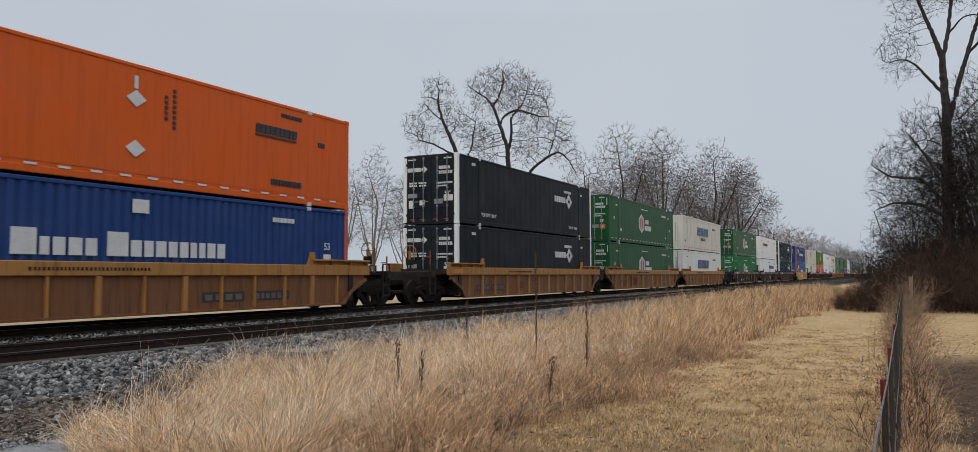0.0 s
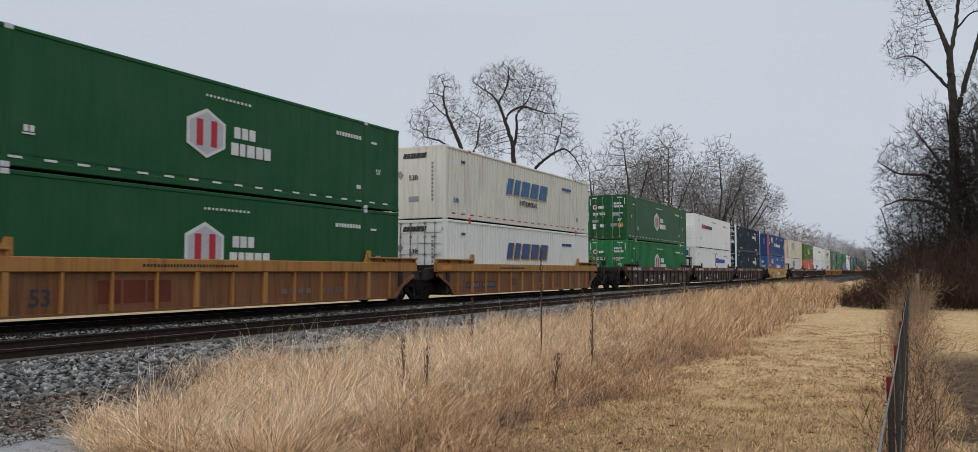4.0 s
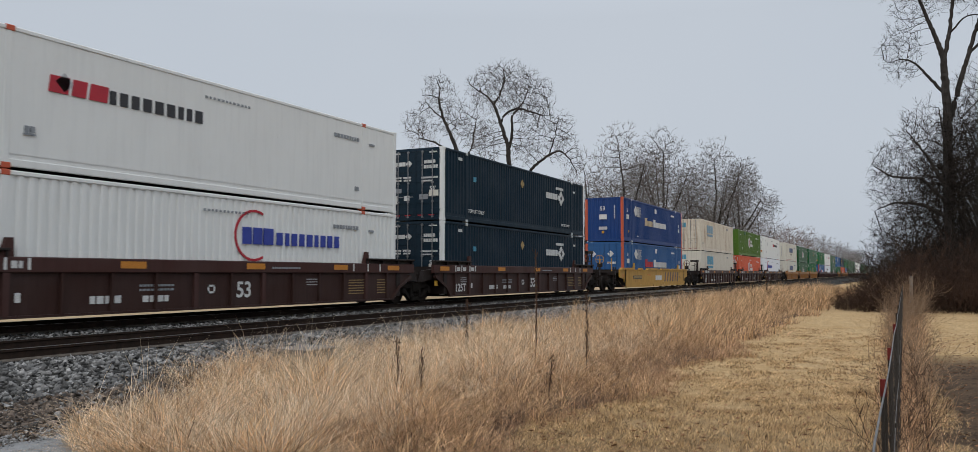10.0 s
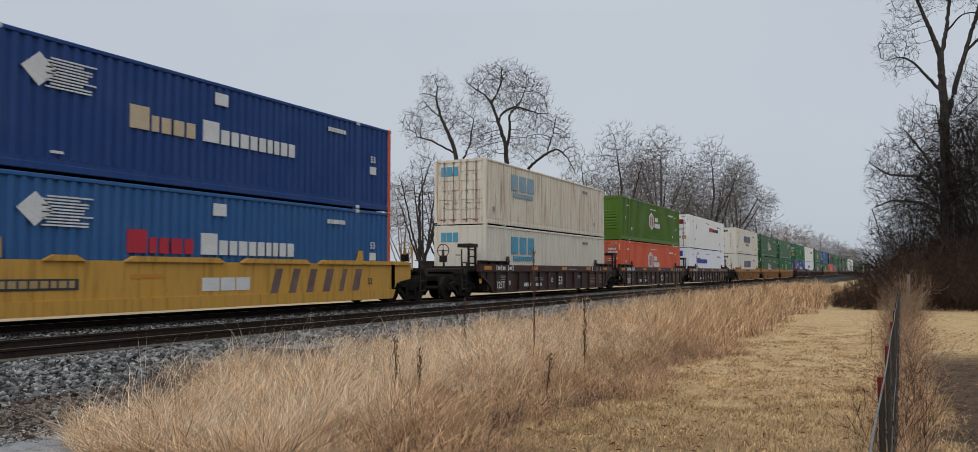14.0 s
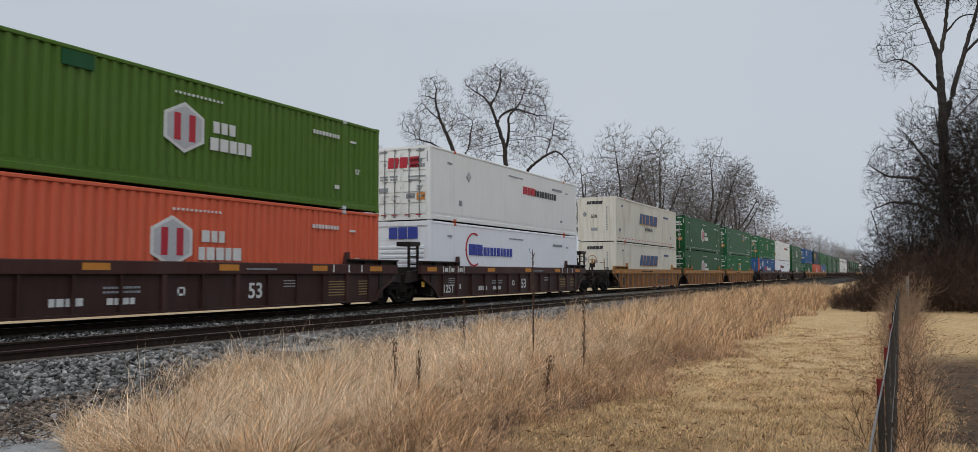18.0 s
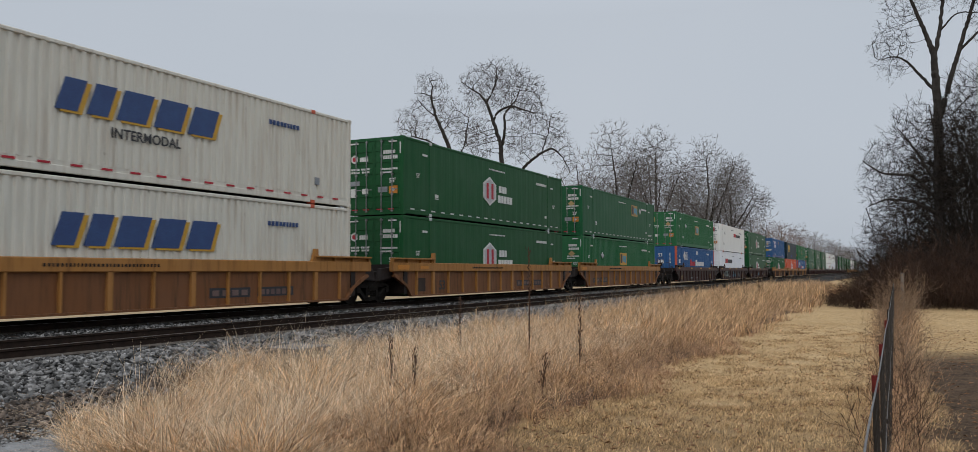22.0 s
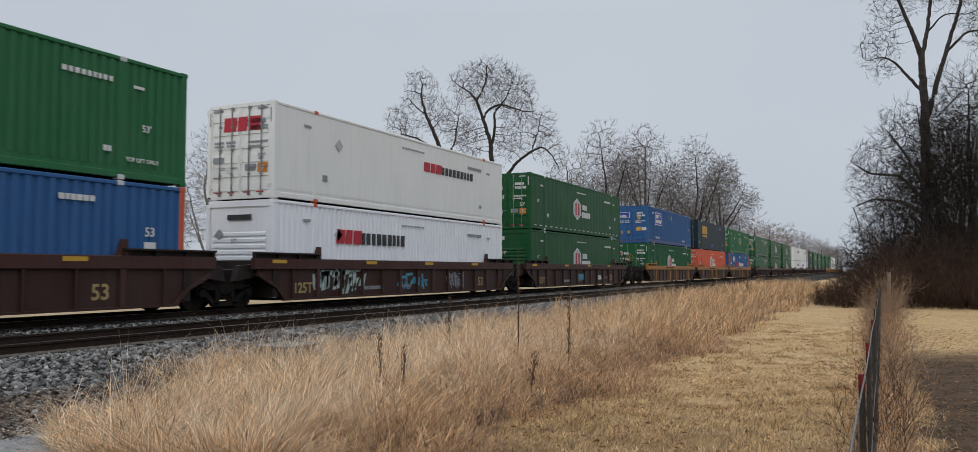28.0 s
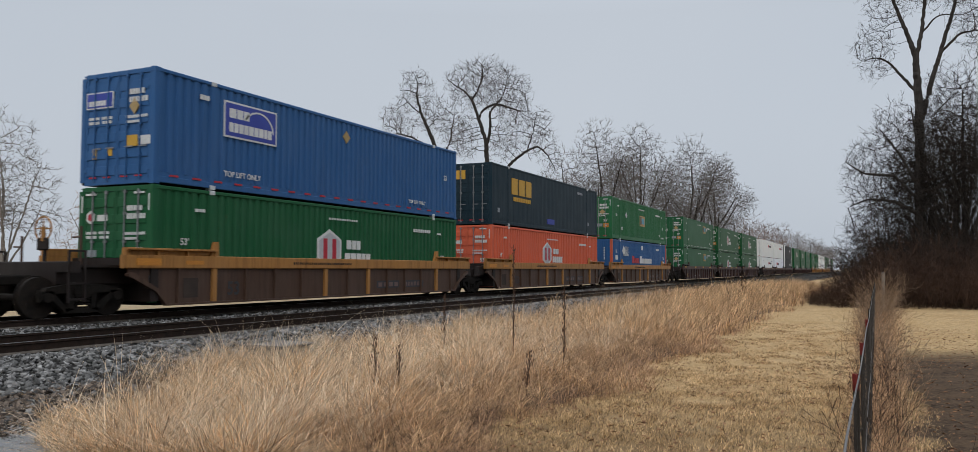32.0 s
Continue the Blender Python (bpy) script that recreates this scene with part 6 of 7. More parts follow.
DARK += [("rect", u, 1.2, 0.7, 0.16, "mark_orange") for u in (-0.5, 4.6, 8.6, 12.4, 15.4)] + [("row", u, 0.86 - 0.085 * k, w, 0.028, "mark_tan" if u > 12 else "mark_grey_pale", n, 0, 0.5, k) for k in range(6) for u, w, n in ((13.3, 1.0, 12), (14.9, 0.55, 7))] + [("row", u, 0.9 - 0.08 * k, 0.5, 0.03, "mark_grey_pale", 6, 0, 0.5, k) for k in range(3) for u in (1.3, 11.2)] + [("rect", u, 1.16, 0.06, 0.24, "mark_white") for u in (0.7, 1.2, 1.9, 2.4, 13.4, 14.2, 14.9)] + [("row", u, 1.19, 0.24, 0.15, "mark_white", 2, 0, 0.3, 2) for u in (0.85, 1.35, 2.05)] + [("row", 9.6, 1.22, 1.2, 0.05, "mark_grey", 12, 0, 0.3, 2)]
PLAIN_DARK = [("text", 13.38, 0.42, 0, 0.36, "mark_tan", "53"), ("text", 0.84, 0.4, 0, 0.31, "mark_tan", "125T"), ("row", 4.6, 0.42, 1.2, 0.12, "mark_grey", 9, 0, 0.3, 2), ("row", 6.8, 0.45, 0.9, 0.1, "mark_grey", 7, 0, 0.3, 2)] + [("rect", u, 1.28, 0.62, 0.1, "mark_yellow") for u in (-0.2, 4.6, 8.6, 12.6)]
TAGGED = PLAIN_DARK + [("scrawl", 1.7, 0.26, 2.7, 0.9, "mark_mint", 22, 0.17, 6), ("scrawl", 6.6, 0.34, 2.3, 0.62, "mark_sky", 17, 0.10, 5), ("scrawl", 10.5, 0.3, 1.5, 0.72, "mark_grey", 26, 0.04, 4)]
SIGNED = PLAIN_DARK + [("rect", 7.1, 0.5, 1.1, 0.34, "mark_sky"), ("row", 10.9, 0.48, 0.6, 0.26, "mark_white", 2, 0, 0.2, 2), ("row", 12.0, 0.5, 1.2, 0.2, "mark_dim", 6, 0, 0.5, 2)]
SCRAWL = [("row", 1.75, 0.72, 2.1, 0.24, "mark_black", 1, 0, 0.1, 1), ("row+", 1.85, 0.77, 1.9, 0.15, "mark_tan", 9, 0, 0.3, 2), ("row", 7.35, 0.62, 1.7, 0.34, "mark_white", 3, 0, 0.1, 2), ("row", 9.8, 0.25, 4.2, 0.95, "mark_dim", 6, 0.3, 1.6, 5), ("rect", -0.7, 0.86, 0.5, 0.22, "mark_orange"), ("row", 5.2, 0.95, 0.9, 0.1, "mark_orange", 1, 0, 0.2, 1), ("text", 14.6, 0.7, 0, 0.2, "mark_black", "53")]
STEP = [("stand", -1.15, 1.15, 0.62, 1.15, "dark_brown")]
STEP_REAR = [("stand", LENGTH + 1.1, 1.15, 0.75, 1.25, "dark_brown")]
for s0, kind, front, rear, up, low, extras in (
    (5.42, "ochre", "joint", "end", ORANGE, BLUE_WHITE, WORN), (28.92, "ochre", "end", "joint", BLACK, BLACK, WORN_B), (48.42, "ochre", "joint", "joint", GREEN, GREEN, WORN[:1] + BIG_RED + WORN[5:]),
    (67.9, "ochre", "joint", "end", SLANT_OLD, SLANT_NEW, WORN_B),
    (91.31, "maroon", "end", "joint", GREEN, BRIGHT, DARK[:1] + DARK[2:]), (110.6, "maroon", "joint", "joint", WHITE_A, RING_A, DARK + STEP), (130.1, "maroon", "joint", "end", NAVY, NAVY, DARK + STEP_REAR),
    (153.62, "yellow", "end", "end", BLUE, BLUE_LOW, SCRAWL),
    (177.26, "maroon", "end", "joint", CREAM, WHITE_SKY, DARK + STEP), (196.85, "maroon", "joint", "joint", LIME, REDDISH, [("text", 9.75, 0.46, 0, 0.42, "mark_white", "53")] + DARK[1:] + STEP), (216.49, "maroon", "joint", "end", WHITE_B, RING_B, DARK + STEP + STEP_REAR),
    (239.9, "ochre", "end", "joint", SLANT_NAVY, SLANT_NAVY_LOW, WORN), (259.29, "ochre", "joint", "joint", GREEN, GREEN, WORN), (278.76, "ochre", "joint", "end", SQUARE_HI, SQUARE_LOW, WORN_B),
    (302.1, "maroon", "end", "joint", SQUARE_MID, BLUE_FRONT, PLAIN_DARK), (321.62, "maroon", "joint", "joint", WHITE_B, WHITE_C, TAGGED), (341.3, "maroon", "joint", "end", GREEN, GREEN_FRONT, SIGNED),
    (365.1, "brown", "end", "joint", ARCH, RIBBED_GREEN, WORN), (384.85, "brown", "joint", "joint", SLATE, REDDISH, WORN), (404.4, "brown", "joint", "end", SQUARE_MID, BLUE_FRONT, WORN),
    (427.9, "maroon", "end", "joint", SQUARE_HI, SQUARE_HI, PLAIN_DARK), (447.4, "maroon", "joint", "joint", GREEN, GREEN, PLAIN_DARK), (466.9, "maroon", "joint", "end", GREEN, GREEN, PLAIN_DARK),
    (490.4, "maroon", "end", "joint", WHITE_B, WHITE_B, PLAIN_DARK), (509.9, "maroon", "joint", "joint", WHITE_B, WHITE_C, PLAIN_DARK), (529.4, "maroon", "joint", "end", BLACK, BLACK, ()),
    (552.9, "maroon", "end", "joint", GREEN, GREEN, ()), (572.4, "maroon", "joint", "joint", GREEN, GREEN, ()), (591.9, "maroon", "joint", "end", SQUARE_HI, SQUARE_HI, ()),
    (615.4, "ochre", "end", "joint", GREEN, GREEN, ()), (634.9, "ochre", "joint", "joint", SQUARE_MID, GREEN, ()), (654.4, "ochre", "joint", "end", WHITE_B, WHITE_B, ()),
    (677.9, "ochre", "end", "joint", WHITE_B, WHITE_C, ()), (697.4, "ochre", "joint", "joint", GREEN, GREEN, ()), (716.9, "ochre", "joint", "end", GREEN, NAVY, ()), (740.4, "maroon", "end", "joint", BLACK, BLACK, ()), (759.9, "maroon", "joint", "end", GREEN, GREEN, ()),
):
    add_unit(s0, kind, front, rear, up, low, extras)



# ---- trees, brush, fence ----
grown_tree(*place(25.05, 30), 25, [
    [(0.3, 0, -0.3, 0.44), (0.2, 0, 6, 0.36), (0, 0, 9.0, 0.31), (0, 0, 11.0, 0.27), (-0.1, 0, 12.8, 0.24), (-0.85, 0, 15.0, 0.18), (-1.3, 0.1, 16.4, 0.15), (-1.95, 0.2, 17.2, 0.11), (-2.75, 0.3, 17.7, 0.08), (-3.5, 0.3, 18.3, 0.035)],
    [(-1.15, 0, 16.6, 0.11), (-0.75, -0.1, 17.4, 0.1), (-0.4, -0.2, 18.3, 0.08), (-0.4, -0.2, 19.4, 0.05), (-0.9, -0.2, 19.9, 0.02)],
    [(0, 0, 12.4, 0.2), (0.3, -0.3, 14.0, 0.17), (0.2, -0.4, 15.3, 0.14), (0.9, -0.4, 16.0, 0.1), (1.5, -0.4, 17.0, 0.06), (1.8, -0.5, 18.4, 0.02)],
    [(-0.75, 0, 14.7, 0.15), (-0.4, 0.3, 15.6, 0.13), (0.75, 0.4, 16.2, 0.13), (1.9, 0.5, 15.8, 0.10), (3.0, 0.5, 15.5, 0.06), (3.8, 0.5, 15.5, 0.03)],
    [(0.2, 0, 7.6, 0.25), (0.8, 0.2, 9.2, 0.23), (2.2, 0.3, 11.0, 0.19), (3.5, 0.3, 12.0, 0.15), (4.5, 0.3, 12.4, 0.12), (5.3, 0.3, 11.6, 0.08), (5.9, 0.3, 10.4, 0.035)],
    [(3.5, 0.3, 12.0, 0.09), (4.0, -0.4, 13.6, 0.06), (4.3, -0.7, 15.2, 0.03)],
], [(-0.3, 0, 17.7, 3.2, 2.6, 2.3), (2.0, 0, 16.8, 2.0, 2.2, 2.2), (2.5, 0.2, 15.0, 1.8, 2, 1.6), (4.3, 0, 13.4, 1.5, 1.7, 2.4), (5.6, 0.3, 11.2, 1.0, 1.3, 1.7), (1.5, 0, 12.6, 1.5, 2, 1.7), (-1.8, 0, 13.0, 1.3, 1.8, 2.0)],
    5, "tall bare deciduous tree with dark forked limbs", apart=0.33, twig=0.0092, thick=0.68, spray_length=0.5)
grown_tree(*place(28.55, 30), 28, [
    [(0.4, 0, -0.3, 0.36), (0.4, 0, 5, 0.32), (0.1, 0, 9.5, 0.27), (-0.2, 0, 11.1, 0.23), (-0.7, 0, 12.3, 0.2), (-1.3, 0.1, 13.7, 0.16), (-1.65, 0.2, 15.1, 0.11), (-1.5, 0.2, 16.0, 0.06), (-1.9, 0.2, 16.8, 0.02)],
    [(-1.25, 0.1, 13.6, 0.08), (-1.9, -0.2, 14.0, 0.06), (-2.6, -0.3, 14.8, 0.03)],
    [(-1.65, 0.1, 15.2, 0.07), (-2.3, -0.3, 15.4, 0.05), (-2.9, -0.3, 15.3, 0.03)],
    [(-0.2, 0, 10.8, 0.12), (-1.9, -0.3, 11.7, 0.09), (-3.1, -0.3, 12.0, 0.05)],
    [(0.2, 0, 9.6, 0.15), (1.0, 0.4, 11.6, 0.1), (1.3, 0.5, 13.6, 0.04)],
], [(-1.7, 0, 15.5, 1.3, 1.7, 1.7), (-2.9, 0, 12.9, 1.5, 1.8, 1.8), (-0.3, 0, 13.4, 1.3, 1.8, 1.8), (1.2, 0, 12.6, 1.1, 1.4, 2.4)],
    6, "bare deciduous tree with a leaning dark trunk", apart=0.33, twig=0.0092, thick=0.68, spray_length=0.5)
# trees further off get paler twigs, which stand in for haze
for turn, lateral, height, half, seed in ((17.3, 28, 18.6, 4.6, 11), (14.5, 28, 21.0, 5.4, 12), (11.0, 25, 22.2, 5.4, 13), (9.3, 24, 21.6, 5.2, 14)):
    domed_tree(*place(turn, lateral), height, half, seed, "bare grey deciduous tree beyond the railway", fork=8, apart=0.44, twig=0.0118, fine="mid_haze_twig", stem="haze_limb", girth=0.0115, clear=0.26, spray_length=0.65)
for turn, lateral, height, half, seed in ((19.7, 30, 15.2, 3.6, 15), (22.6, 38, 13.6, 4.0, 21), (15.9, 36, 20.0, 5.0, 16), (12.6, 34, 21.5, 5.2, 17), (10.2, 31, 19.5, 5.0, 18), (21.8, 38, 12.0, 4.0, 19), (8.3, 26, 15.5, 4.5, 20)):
    domed_tree(*place(turn, lateral), height, half, seed, "bare grey deciduous tree beyond the railway", fork=6, apart=0.62, twig=0.0135, fine="haze_twig", stem="haze_limb", spray_length=0.8)
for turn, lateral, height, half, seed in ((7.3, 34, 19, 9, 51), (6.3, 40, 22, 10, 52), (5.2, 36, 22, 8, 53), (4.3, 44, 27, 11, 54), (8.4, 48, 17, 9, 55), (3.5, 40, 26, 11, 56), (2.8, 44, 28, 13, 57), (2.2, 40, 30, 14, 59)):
    domed_tree(*place(turn, lateral), height, half, seed, "distant hazy bare tree beyond the railway", apart=1.2, twig=0.03, fine="haze_brown" if turn > 5.5 else "haze_twig", stem="haze_limb", spray=5, spray_length=1.6)
for turn, lateral, height, half, seed in ((34.5, 31, 10.2, 1.9, 61), (36.6, 34, 9.6, 1.9, 62), (40.6, 31, 9.2, 2.0, 69), (43.9, 31, 9.4, 2.0, 63), (42.2, 35, 8.6, 1.9, 64), (32.4, 36, 9.6, 2.0, 65), (55.5, 34, 8.4, 2.0, 66), (58.0, 36, 7.6, 2.0, 67), (47.6, 33, 7.6, 2.1, 68)):
    domed_tree(*place(turn, lateral), height, half, seed, "slender pale-barked bare tree beyond the railway", fork=6, clear=0.16, girth=0.010, apart=0.26, twig=0.0066, bark="pale_bark", stem="pale_bark", fine="pale_twig", spray=4, spray_length=0.35)
for turn, lateral, height, half, seed in ((30.9, 31, 11.4, 2.4, 151), (29.7, 36, 12.0, 2.6, 152), (27.0, 34, 11.0, 2.6, 153)):
    domed_tree(*place(turn, lateral), height, half, seed, "bare tree branching from low down beyond the railway", fork=7, clear=0.13, apart=0.36, twig=0.0092, fine="twig", stem="bark", spray=3)
for turn, lateral, height, half, seed in ((49.2, 33, 6.3, 1.1, 161), (51.5, 35, 5.2, 1.0, 162)):
    domed_tree(*place(turn, lateral), height, half, seed, "small bare tree with russet leaves still hanging", fork=6, clear=0.14, girth=0.010, apart=0.22, twig=0.007, bark="pale_bark", stem="pale_bark", fine="russet_twig", spray=4, spray_length=0.25)

# the big tree and the thicket at the end of the garden
grown_tree(2.4, 46, -3, [
    [(0, 0, -0.3, 0.44), (-0.05, 0, 5.0, 0.37), (0.05, 0, 9.24, 0.32), (0, 0, 10.95, 0.28), (-0.05, 0, 12.35, 0.22), (-0.36, 0, 13.4, 0.16), (-0.9, 0, 15, 0.12), (-1.4, 0, 17, 0.07), (-2.0, 0, 19.4, 0.02)],
    [(-0.05, 0, 12.2, 0.17), (0.25, 0.2, 13.7, 0.14), (0.4, 0.2, 15, 0.11), (0.6, 0.2, 17.5, 0.07), (0.9, 0.2, 20, 0.02)],
    [(0.1, 0, 9.0, 0.2), (0.6, 0, 10.95, 0.18), (1.07, 0, 12.5, 0.15), (1.7, 0, 14.7, 0.12), (2.2, 0, 17, 0.07), (2.7, 0, 19.4, 0.02)],
    [(-0.1, 0, 10.6, 0.13), (-0.77, -0.1, 11.5, 0.1), (-1.3, -0.1, 12.2, 0.08), (-1.9, -0.1, 12.5, 0.05), (-2.5, 0, 12.4, 0.02)],
    [(0.3, 0.1, 13.6, 0.08), (1.0, 0.1, 14.4, 0.05), (1.9, 0.1, 14.2, 0.03)],
    [(1.0, 0, 12.4, 0.1), (2.0, 0.3, 13.4, 0.07), (3.2, 0.4, 13.4, 0.04), (4.2, 0.4, 12.8, 0.02)],
], [(-1.9, 0, 13.0, 1.0, 1.3, 1.7), (-1.1, 0, 16.6, 1.6, 1.6, 2.6), (0.8, 0, 17.2, 1.4, 1.6, 2.6), (2.7, 0.2, 15.2, 1.5, 1.6, 3.0), (3.4, 0.3, 12.9, 1.3, 1.4, 1.3)],
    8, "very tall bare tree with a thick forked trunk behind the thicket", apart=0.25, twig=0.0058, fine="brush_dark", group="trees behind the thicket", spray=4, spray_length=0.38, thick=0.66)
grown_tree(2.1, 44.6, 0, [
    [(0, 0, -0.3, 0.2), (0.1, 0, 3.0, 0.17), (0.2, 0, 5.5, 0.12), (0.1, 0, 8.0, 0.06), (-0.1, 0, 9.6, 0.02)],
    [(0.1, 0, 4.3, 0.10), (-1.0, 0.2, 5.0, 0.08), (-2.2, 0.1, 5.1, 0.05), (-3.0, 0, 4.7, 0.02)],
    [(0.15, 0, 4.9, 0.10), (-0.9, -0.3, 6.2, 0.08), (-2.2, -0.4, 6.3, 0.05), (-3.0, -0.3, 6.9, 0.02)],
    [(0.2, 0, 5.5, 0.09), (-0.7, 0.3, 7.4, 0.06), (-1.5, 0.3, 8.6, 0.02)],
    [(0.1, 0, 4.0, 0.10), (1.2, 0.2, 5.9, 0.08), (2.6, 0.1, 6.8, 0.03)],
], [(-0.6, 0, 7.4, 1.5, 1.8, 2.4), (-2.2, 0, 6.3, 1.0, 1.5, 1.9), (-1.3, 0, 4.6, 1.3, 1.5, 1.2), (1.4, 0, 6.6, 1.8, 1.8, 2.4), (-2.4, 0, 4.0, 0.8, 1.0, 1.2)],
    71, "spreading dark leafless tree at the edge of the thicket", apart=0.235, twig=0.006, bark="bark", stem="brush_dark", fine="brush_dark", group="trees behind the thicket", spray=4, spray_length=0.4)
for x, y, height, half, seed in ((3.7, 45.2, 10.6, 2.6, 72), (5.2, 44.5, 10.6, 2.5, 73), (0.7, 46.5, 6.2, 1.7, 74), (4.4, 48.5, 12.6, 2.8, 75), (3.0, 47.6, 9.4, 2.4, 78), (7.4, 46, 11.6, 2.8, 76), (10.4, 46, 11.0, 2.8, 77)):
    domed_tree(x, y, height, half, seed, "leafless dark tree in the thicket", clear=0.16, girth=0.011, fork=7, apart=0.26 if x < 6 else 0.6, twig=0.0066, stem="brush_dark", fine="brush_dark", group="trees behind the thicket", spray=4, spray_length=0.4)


def brush(x, y, wide, deep, tall, count, seed, label, mat="brush", width=0.011, fan=0.45, twigs=(6, 4), group="brush along the far end of the lawn", name="brush"):
    """A tangle of leafless stems that fan out from many feet and fork."""
    rng = np.random.default_rng(seed)
    px, py = rng.uniform(-wide / 2, wide / 2, count), rng.uniform(-deep / 2, deep / 2, count)
    edge = 1 - 0.55 * (np.abs(px) / (wide / 2)) ** 2.5
    d = unit(np.stack([rng.normal(size=count) * fan, rng.normal(size=count) * fan, np.ones(count)], 1))
    pts, rad = shoots(rng, np.stack([px, py, np.full(count, -0.05)], 1), d, tall * edge * rng.uniform(0.5, 1.1, count), np.full(count, width), 4, 0.2, 0.02, width * 0.4)
    sets = [tubes(pts, rad, 3)]
    for c in twigs:
        pts, rad = side_shoots(rng, pts, rad, c, 0.5, 2, 0.3, 0.05, width * 0.35)
        sets.append(ribbons(pts, rad, rng))
    if name == "brush":
        ob = new(name)
        child("stem", arrays_mesh("stem", *sets[0], M[mat]), ob)["kind"] = "stuff"
        child("twig", arrays_mesh("twig", *joined(sets[1:]), M[mat]), ob)["kind"] = "stuff"
    else:
        ob = new(name, arrays_mesh(name, *joined(sets), M[mat]))
    ob.matrix_basis = pose(x, y, 0)
    return tagged(ob, label, "bush", group)


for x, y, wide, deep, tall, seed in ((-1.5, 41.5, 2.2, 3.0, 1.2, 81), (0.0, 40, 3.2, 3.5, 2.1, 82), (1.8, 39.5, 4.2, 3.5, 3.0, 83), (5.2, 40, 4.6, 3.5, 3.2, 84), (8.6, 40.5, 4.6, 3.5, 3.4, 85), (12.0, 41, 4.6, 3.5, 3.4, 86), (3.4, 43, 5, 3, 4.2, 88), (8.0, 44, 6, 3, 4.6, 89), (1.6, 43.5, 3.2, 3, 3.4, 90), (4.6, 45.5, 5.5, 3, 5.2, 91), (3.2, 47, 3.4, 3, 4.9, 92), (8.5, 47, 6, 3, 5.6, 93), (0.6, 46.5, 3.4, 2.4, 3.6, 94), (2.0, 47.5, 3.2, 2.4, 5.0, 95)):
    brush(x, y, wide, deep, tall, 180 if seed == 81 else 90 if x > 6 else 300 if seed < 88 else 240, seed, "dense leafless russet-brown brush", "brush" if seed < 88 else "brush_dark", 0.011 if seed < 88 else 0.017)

# ---- the chain-link fence, grown through with dead weeds ----
def fence_x(y):
    return -0.080 + 0.00755 * y


FENCE_TOP = 1.16


def fence():
    top = new("chain_link_fence")
    tagged(top, "old chain-link wire fence on red steel posts, overgrown", "fence")
    y0, y1 = 1.2, 36.0
    # diamonds of wire: denser where the camera stands near, one mesh a stretch
    for a, b, pitch, r in ((1.2, 9.0, 0.12, 0.0005), (9.0, 20.0, 0.15, 0.0007), (20.0, 36.0, 0.22, 0.0016)):
        sets = []
        n = int((b - a) / pitch)
        rows = int(FENCE_TOP / pitch)
        seg = []
        for i in range(-rows, n):
            for s in (1, -1):
                pa, pb = a + i * pitch, a + (i + rows) * pitch
                z0, z1 = (0.03, FENCE_TOP) if s > 0 else (FENCE_TOP, 0.03)
                lo, hi = max(pa, a), min(pb, b)
                if hi - lo < 0.01:
                    continue
                f = lambda y: z0 + (z1 - z0) * (y - pa) / (pb - pa)
                o = 0.002 * s
                ys = np.linspace(lo, hi, 9)
                wob = 0.0025 * np.sin(ys * 1.7)
                seg.append(np.stack([fence_x(ys) + o + wob, ys, f(ys)], 1))
        pts = np.stack(seg)
        ob = child("wire_mesh", arrays_mesh("wire_mesh", *tubes(pts, np.full(pts.shape[:2], r), 3), M["wire"]), top, "sagging diamond wire mesh")
        ob["kind"] = "stuff"
    ys = np.linspace(y0, y1, 60)
    for z in (FENCE_TOP, 0.62):
        p = np.stack([fence_x(ys) + 0.0025 * np.sin(ys * 1.7), ys, z - 0.012 * np.abs(np.sin(ys * 1.3))], 1)
        child("strand", arrays_mesh("strand", *tubes(p[None], np.full((1, 60), 0.0035), 4), M["strand"]), top, "tight horizontal wire")
    for y in (1.3, 4.0, 5.7, 8.4, 10.8, 13.4, 16.2, 19.2, 22.4, 25.8, 29.4, 33.2):
        x = fence_x(y) - 0.016
        h = FENCE_TOP - 0.02
        s = Shape().box(x - 0.013, x + 0.013, y - 0.002, y + 0.002, -0.3, h - 0.075).box(x - 0.002, x + 0.002, y - 0.03, y + 0.002, -0.3, h - 0.075)
        for k in range(8):
            s.box(x + 0.015, x + 0.024, y - 0.01, y + 0.01, 0.1 + k * 0.11, 0.13 + k * 0.11)
        post = child("post", s.mesh("post", M["wire"]), top, "rusty steel T-post")
        s = Shape().box(x - 0.014, x + 0.014, y - 0.004, y + 0.004, h - 0.075, h).box(x - 0.004, x + 0.004, y - 0.03, y + 0.004, h - 0.075, h)
        child("painted_tip", s.mesh("painted_tip", M["post_red" if y < 9 else "wire"]), post, "red-painted post tip" if y < 9 else "rusty post tip")
    return top


fence()
for y in (35.4, 36.3):
    s = Shape().tube((fence_x(y) + 0.25, y, -0.3), (fence_x(y) + 0.3, y, 1.5), 0.07, 8, 0.06)
    tagged(new("fence_post", s.mesh("fence_post", M["wood_grey"])), "weathered round wooden post at the fence end", "post", "old wooden posts")

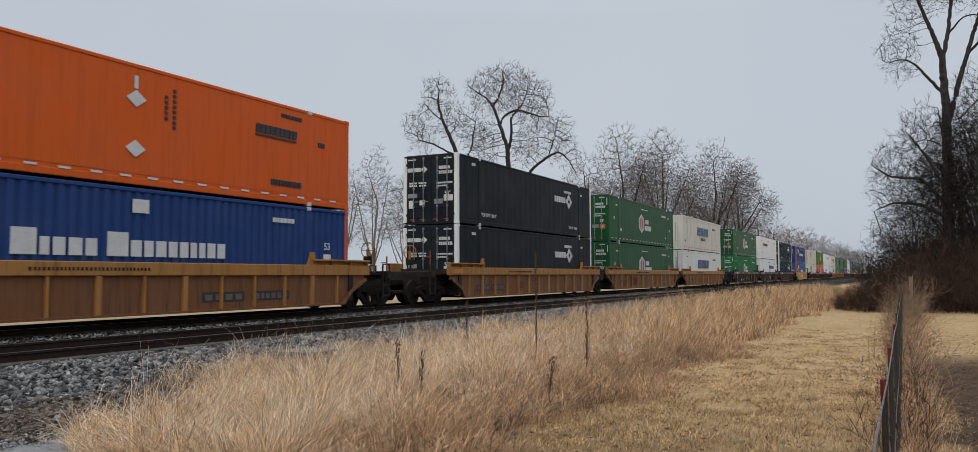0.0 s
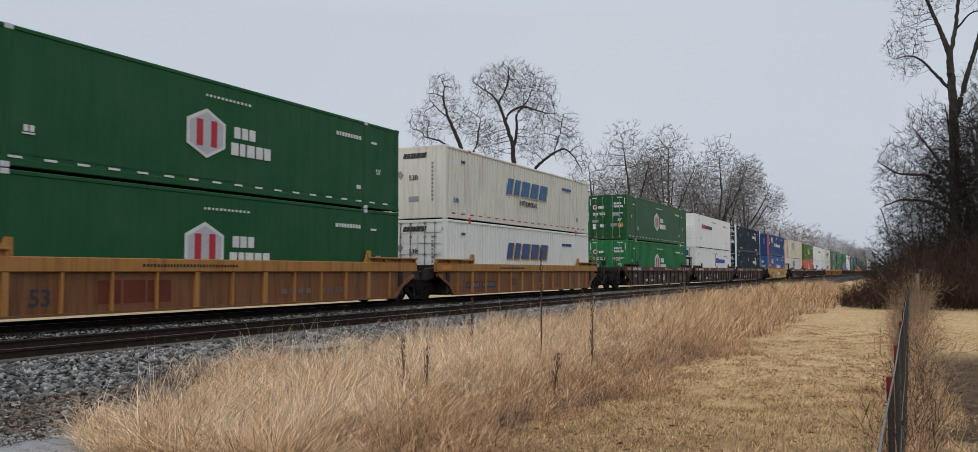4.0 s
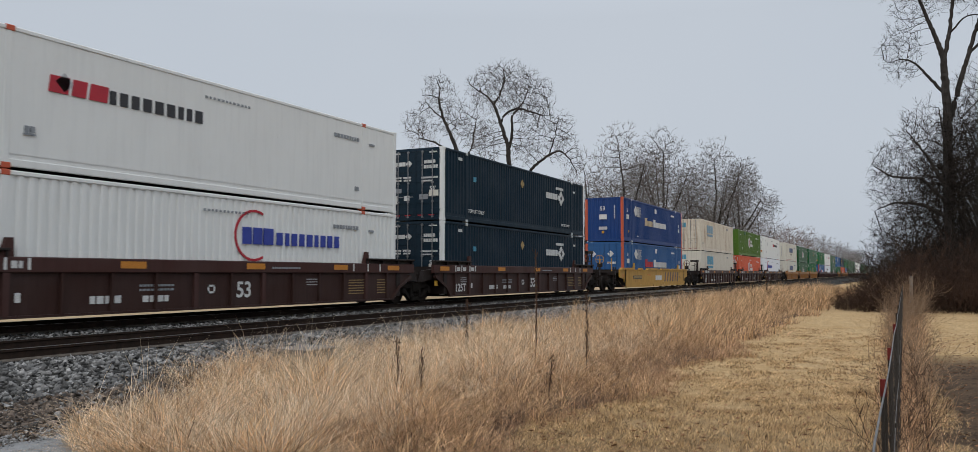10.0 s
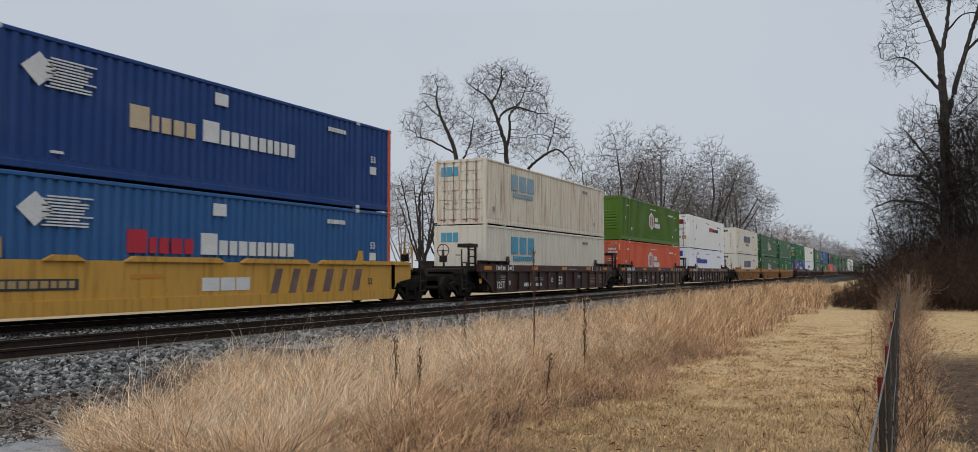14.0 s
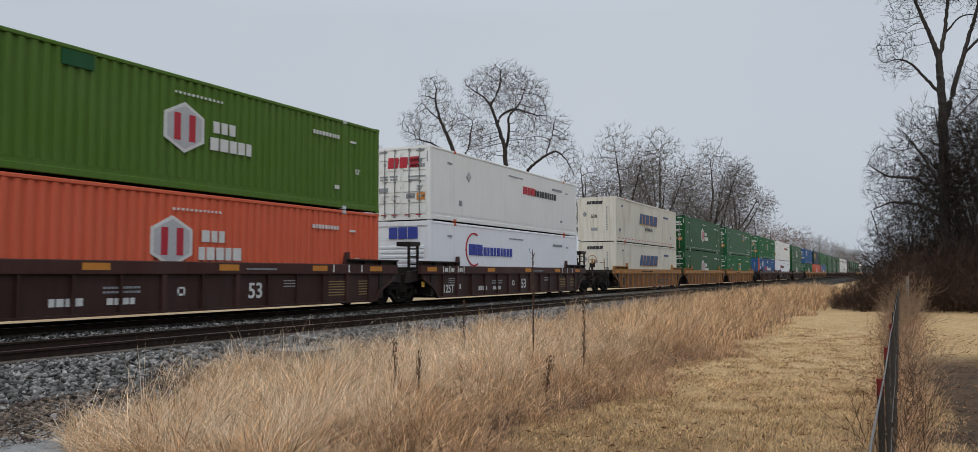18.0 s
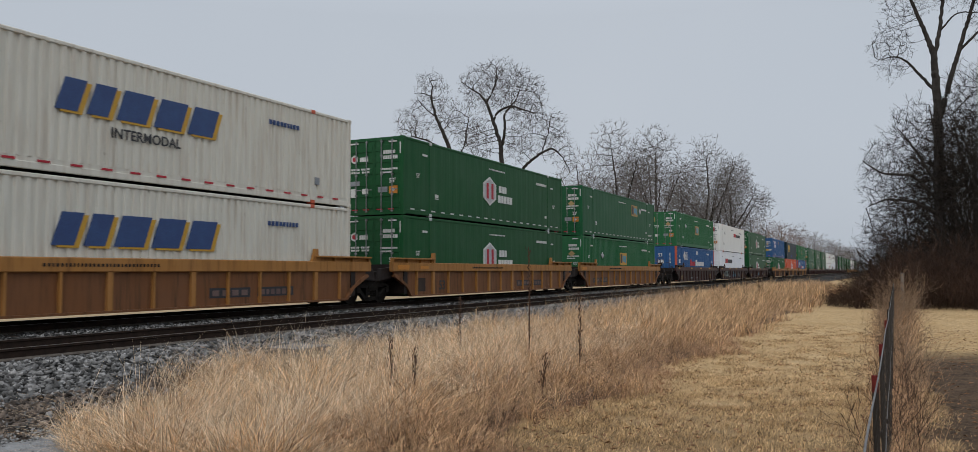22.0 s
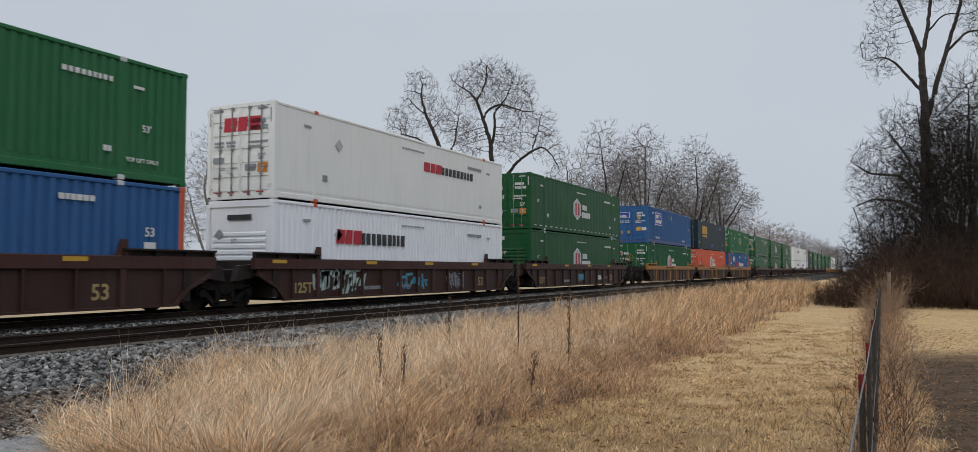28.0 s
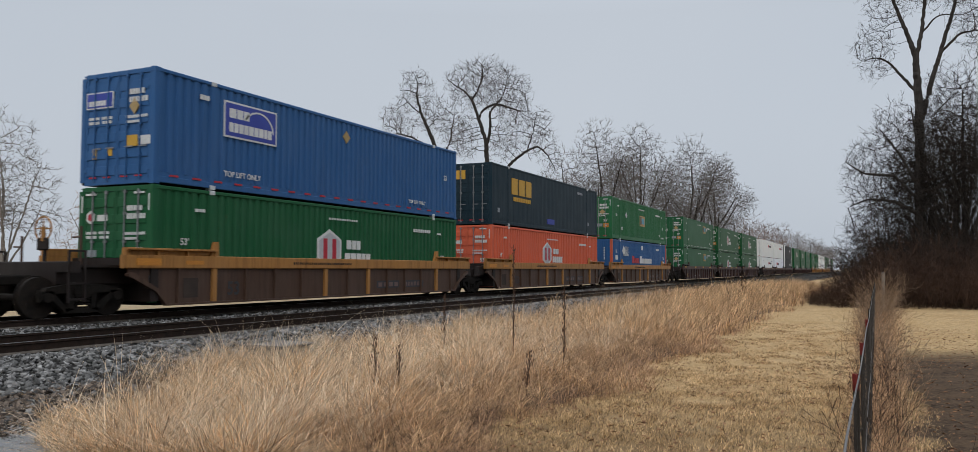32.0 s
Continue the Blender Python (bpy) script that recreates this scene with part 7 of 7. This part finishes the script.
r = random.Random(5)
for y, wide, tall, count, seed in ((3.6, 0.4, 0.6, 14, 101), (5.4, 0.5, 0.7, 22, 102), (7.6, 0.6, 0.8, 30, 103), (10.4, 0.7, 0.85, 36, 104), (13.6, 0.8, 0.9, 44, 105), (17.6, 0.9, 0.95, 50, 106), (22.5, 1.0, 1.05, 60, 107), (28, 1.2, 1.2, 70, 108), (33.5, 1.6, 1.7, 110, 109)):
    brush(fence_x(y) + 0.08, y, wide * 0.7, 3.0 + 0.08 * y, tall, count, seed, "grey-brown dead weeds grown through the fence", "brush_pale" if y > 12 else "brush", 0.003 + 0.00012 * y, 0.4, (5, 3), "dead weeds along the fence", "dead_weeds")
rng = np.random.default_rng(77)
n = 8000
y = 3.0 + 32 * rng.random(n)
x = fence_x(y) + rng.normal(size=n) * (0.09 + 0.007 * y) + 0.05
blades("fence_grass", x, y, np.zeros(n) - 0.03, rng.uniform(0.12, 0.42, n), 0.6, 0.006, 78, M["straw_red"], "uncut dry grass along the fence", 0.6)


# ---- tall dead weeds in the grass ----
def stalk(x, y, tall, seed, label, heavy=0.02, side=10):
    """A dead flower stalk: a stem with short side sprigs and clotted seed heads."""
    rng = np.random.default_rng(seed)
    zs = np.linspace(-0.05, tall, 9)
    sway = np.cumsum(rng.normal(size=(9, 2)) * 0.012, axis=0)
    pts = np.stack([sway[:, 0], sway[:, 1], zs], 1)[None]
    rad = np.linspace(0.011, 0.004, 9)[None]
    top = new("dead_weed")
    top.matrix_basis = pose(x, y, 0)
    child("stem", arrays_mesh("stem", *tubes(pts, rad, 6), M["weed"]), top)
    p2, r2 = side_shoots(rng, pts, rad, side, 0.10, 3, 0.2, 0.4, 0.003, 0.3, (0.3, 0.7))
    tip = np.linspace(0.25, 0.97, 90)
    c = np.stack([np.interp(tip, zs / tall, pts[0, :, i]) for i in range(2)] + [tip * tall], 1) + rng.normal(size=(90, 3)) * heavy
    s = Shape()
    for q in c:
        s.tube(q, q + np.array([0, 0, 0.026]), 0.008 if tall > 1 else 0.0048, 4, 0.003)
    child("seed_head", s.mesh("seed_head", M["weed"]), top, "dark brown dried seed head")
    child("sprig", arrays_mesh("sprig", *tubes(p2, r2, 3), M["weed"]), top)
    return tagged(top, label, "weed", "dead weed stalks")


for x, y, tall, seed, heavy in ((-5.2, 12.1, 2.0, 1, 0.018), (-4.2, 11.7, 1.35, 2, 0.02), (-5.2, 8.1, 0.85, 3, 0.028), (-5.0, 8.3, 0.7, 4, 0.026), (-6.3, 46, 1.5, 5, 0.03), (-6.0, 44, 1.4, 6, 0.03), (-6.6, 50, 1.4, 7, 0.03), (-3.7, 9.2, 0.6, 8, 0.03), (-6.9, 13.0, 1.15, 9, 0.02), (-6.0, 40, 1.4, 10, 0.03)):
    stalk(x, y, tall, seed, "tall dark-brown dead weed stalk in dry grass", heavy)
for x, y, wide, tall, count, seed in ((-8.6, 8.3, 1.2, 0.5, 120, 111), (-7.5, 6.6, 0.8, 0.4, 70, 112), (-8.8, 14.0, 1.5, 0.6, 120, 113)):
    brush(x, y, wide, wide, tall, count, seed, "low tangle of brown dead weeds on the ballast edge", "weed", 0.004, 0.7, (5, 3), "dead weeds on the ballast", "dead_weeds")
for x, y, wide, tall, count, seed in ((-5.6, 7.4, 0.7, 0.62, 22, 121), (-4.6, 8.6, 0.6, 0.5, 20, 122), (-6.4, 9.4, 0.8, 0.7, 22, 123), (-3.7, 7.4, 0.5, 0.4, 24, 124), (-3.8, 10.8, 0.6, 0.45, 24, 125), (-5.8, 14.2, 0.9, 0.75, 24, 126), (-4.0, 15.5, 0.7, 0.5, 24, 127), (-7.0, 7.6, 0.7, 0.55, 22, 128)):
    brush(x, y, wide, wide, tall, count, seed, "dark-brown dead weed stems among the dry grass", "weed", 0.004, 0.45, (5, 2), "dead weeds in the grass", "dead_weeds")
brush(-8.9, 34, 2.5, 5.0, 1.4, 90, 114, "arching dead bramble stems beside the track", "brush_pale", 0.008, 0.9, (5, 3), "dead weeds on the ballast", "bramble")

# a weathered cover lying at the foot of the ballast
s = Shape().box(-9.35, -8.75, 10.75, 11.5, 0.10, 0.31, 0.02).box(-9.42, -8.68, 10.68, 11.57, 0.31, 0.355, 0.012)
tagged(new("cable_box", s.mesh("cable_box", M["wood_grey"])), "low weathered grey box with a flat lid on ballast", "box")

# ---- fallen leaves ----
rng = np.random.default_rng(9)
n = 3600
y = 4.8 + 20 * rng.random(n) ** 1.6
x = np.where(rng.random(n) < 0.32, rng.uniform(-3.4, 0.3, n), rng.uniform(0.5, 4.2, n))
w = rng.uniform(0.015, 0.04, n)
a = rng.uniform(0, 2 * np.pi, n)
c, s_ = np.cos(a) * w, np.sin(a) * w
z = 0.03 + rng.uniform(0, 0.03, n)
v = np.stack([np.stack([x - c, y - s_, z], 1), np.stack([x + s_ * 0.6, y - c * 0.6, z + 0.012], 1), np.stack([x + c, y + s_, z + 0.004], 1), np.stack([x - s_ * 0.6, y + c * 0.6, z + 0.016], 1)], 1).reshape(-1, 3)
tagged(new("fallen_leaves", arrays_mesh("fallen_leaves", v, np.arange(4 * n).reshape(-1, 4), M["leaf"])), "scattered curled brown fallen leaves on the lawn", "leaves", kind="stuff")

# slim pale marker posts beyond the railway
for turn, lateral, tall in ((50.2, 24, 1.9), (49.0, 27, 2.2), (52.6, 23, 1.7)):
    x, y = place(turn, lateral)
    s = Shape().tube((x, y, -0.3), (x, y, tall), 0.05, 8)
    tagged(new("marker_post", s.mesh("marker_post", M["grey_white"])), "slim pale grey marker post beyond the tracks", "post", "marker posts")


def motions():
    """The train runs towards -Y past the camera; its wheels roll where they pass close by."""
    for ob, x, s0, z in TRAIN:
        walk(ob, [(t, pose(SIDE_X + x, s0 - run, RAIL_TOP + z)) for t, run in RUN])
    ts, rs = [r[0] for r in RUN], [r[1] for r in RUN]
    for w, e, s in WHEELS:
        if not -30 < s < 440:
            continue
        first = float(np.interp(s - 55, rs, ts))
        last = float(np.interp(s - 7, rs, ts))
        if last - first < 0.5:
            continue
        rows = [(0.0, pose(0, e, -0.015))] if first > 0.05 else []
        for k in range(round(first * FPS), round(last * FPS) + 1, 1):
            t = k / FPS
            rows.append((t, pose(0, e, -0.015, math.degrees((float(np.interp(t, ts, rs)) - float(np.interp(first, ts, rs))) / 0.47))))
        if last < 31.95:
            rows.append((32.0, rows[-1][1]))
        walk(w, rows)


motions()
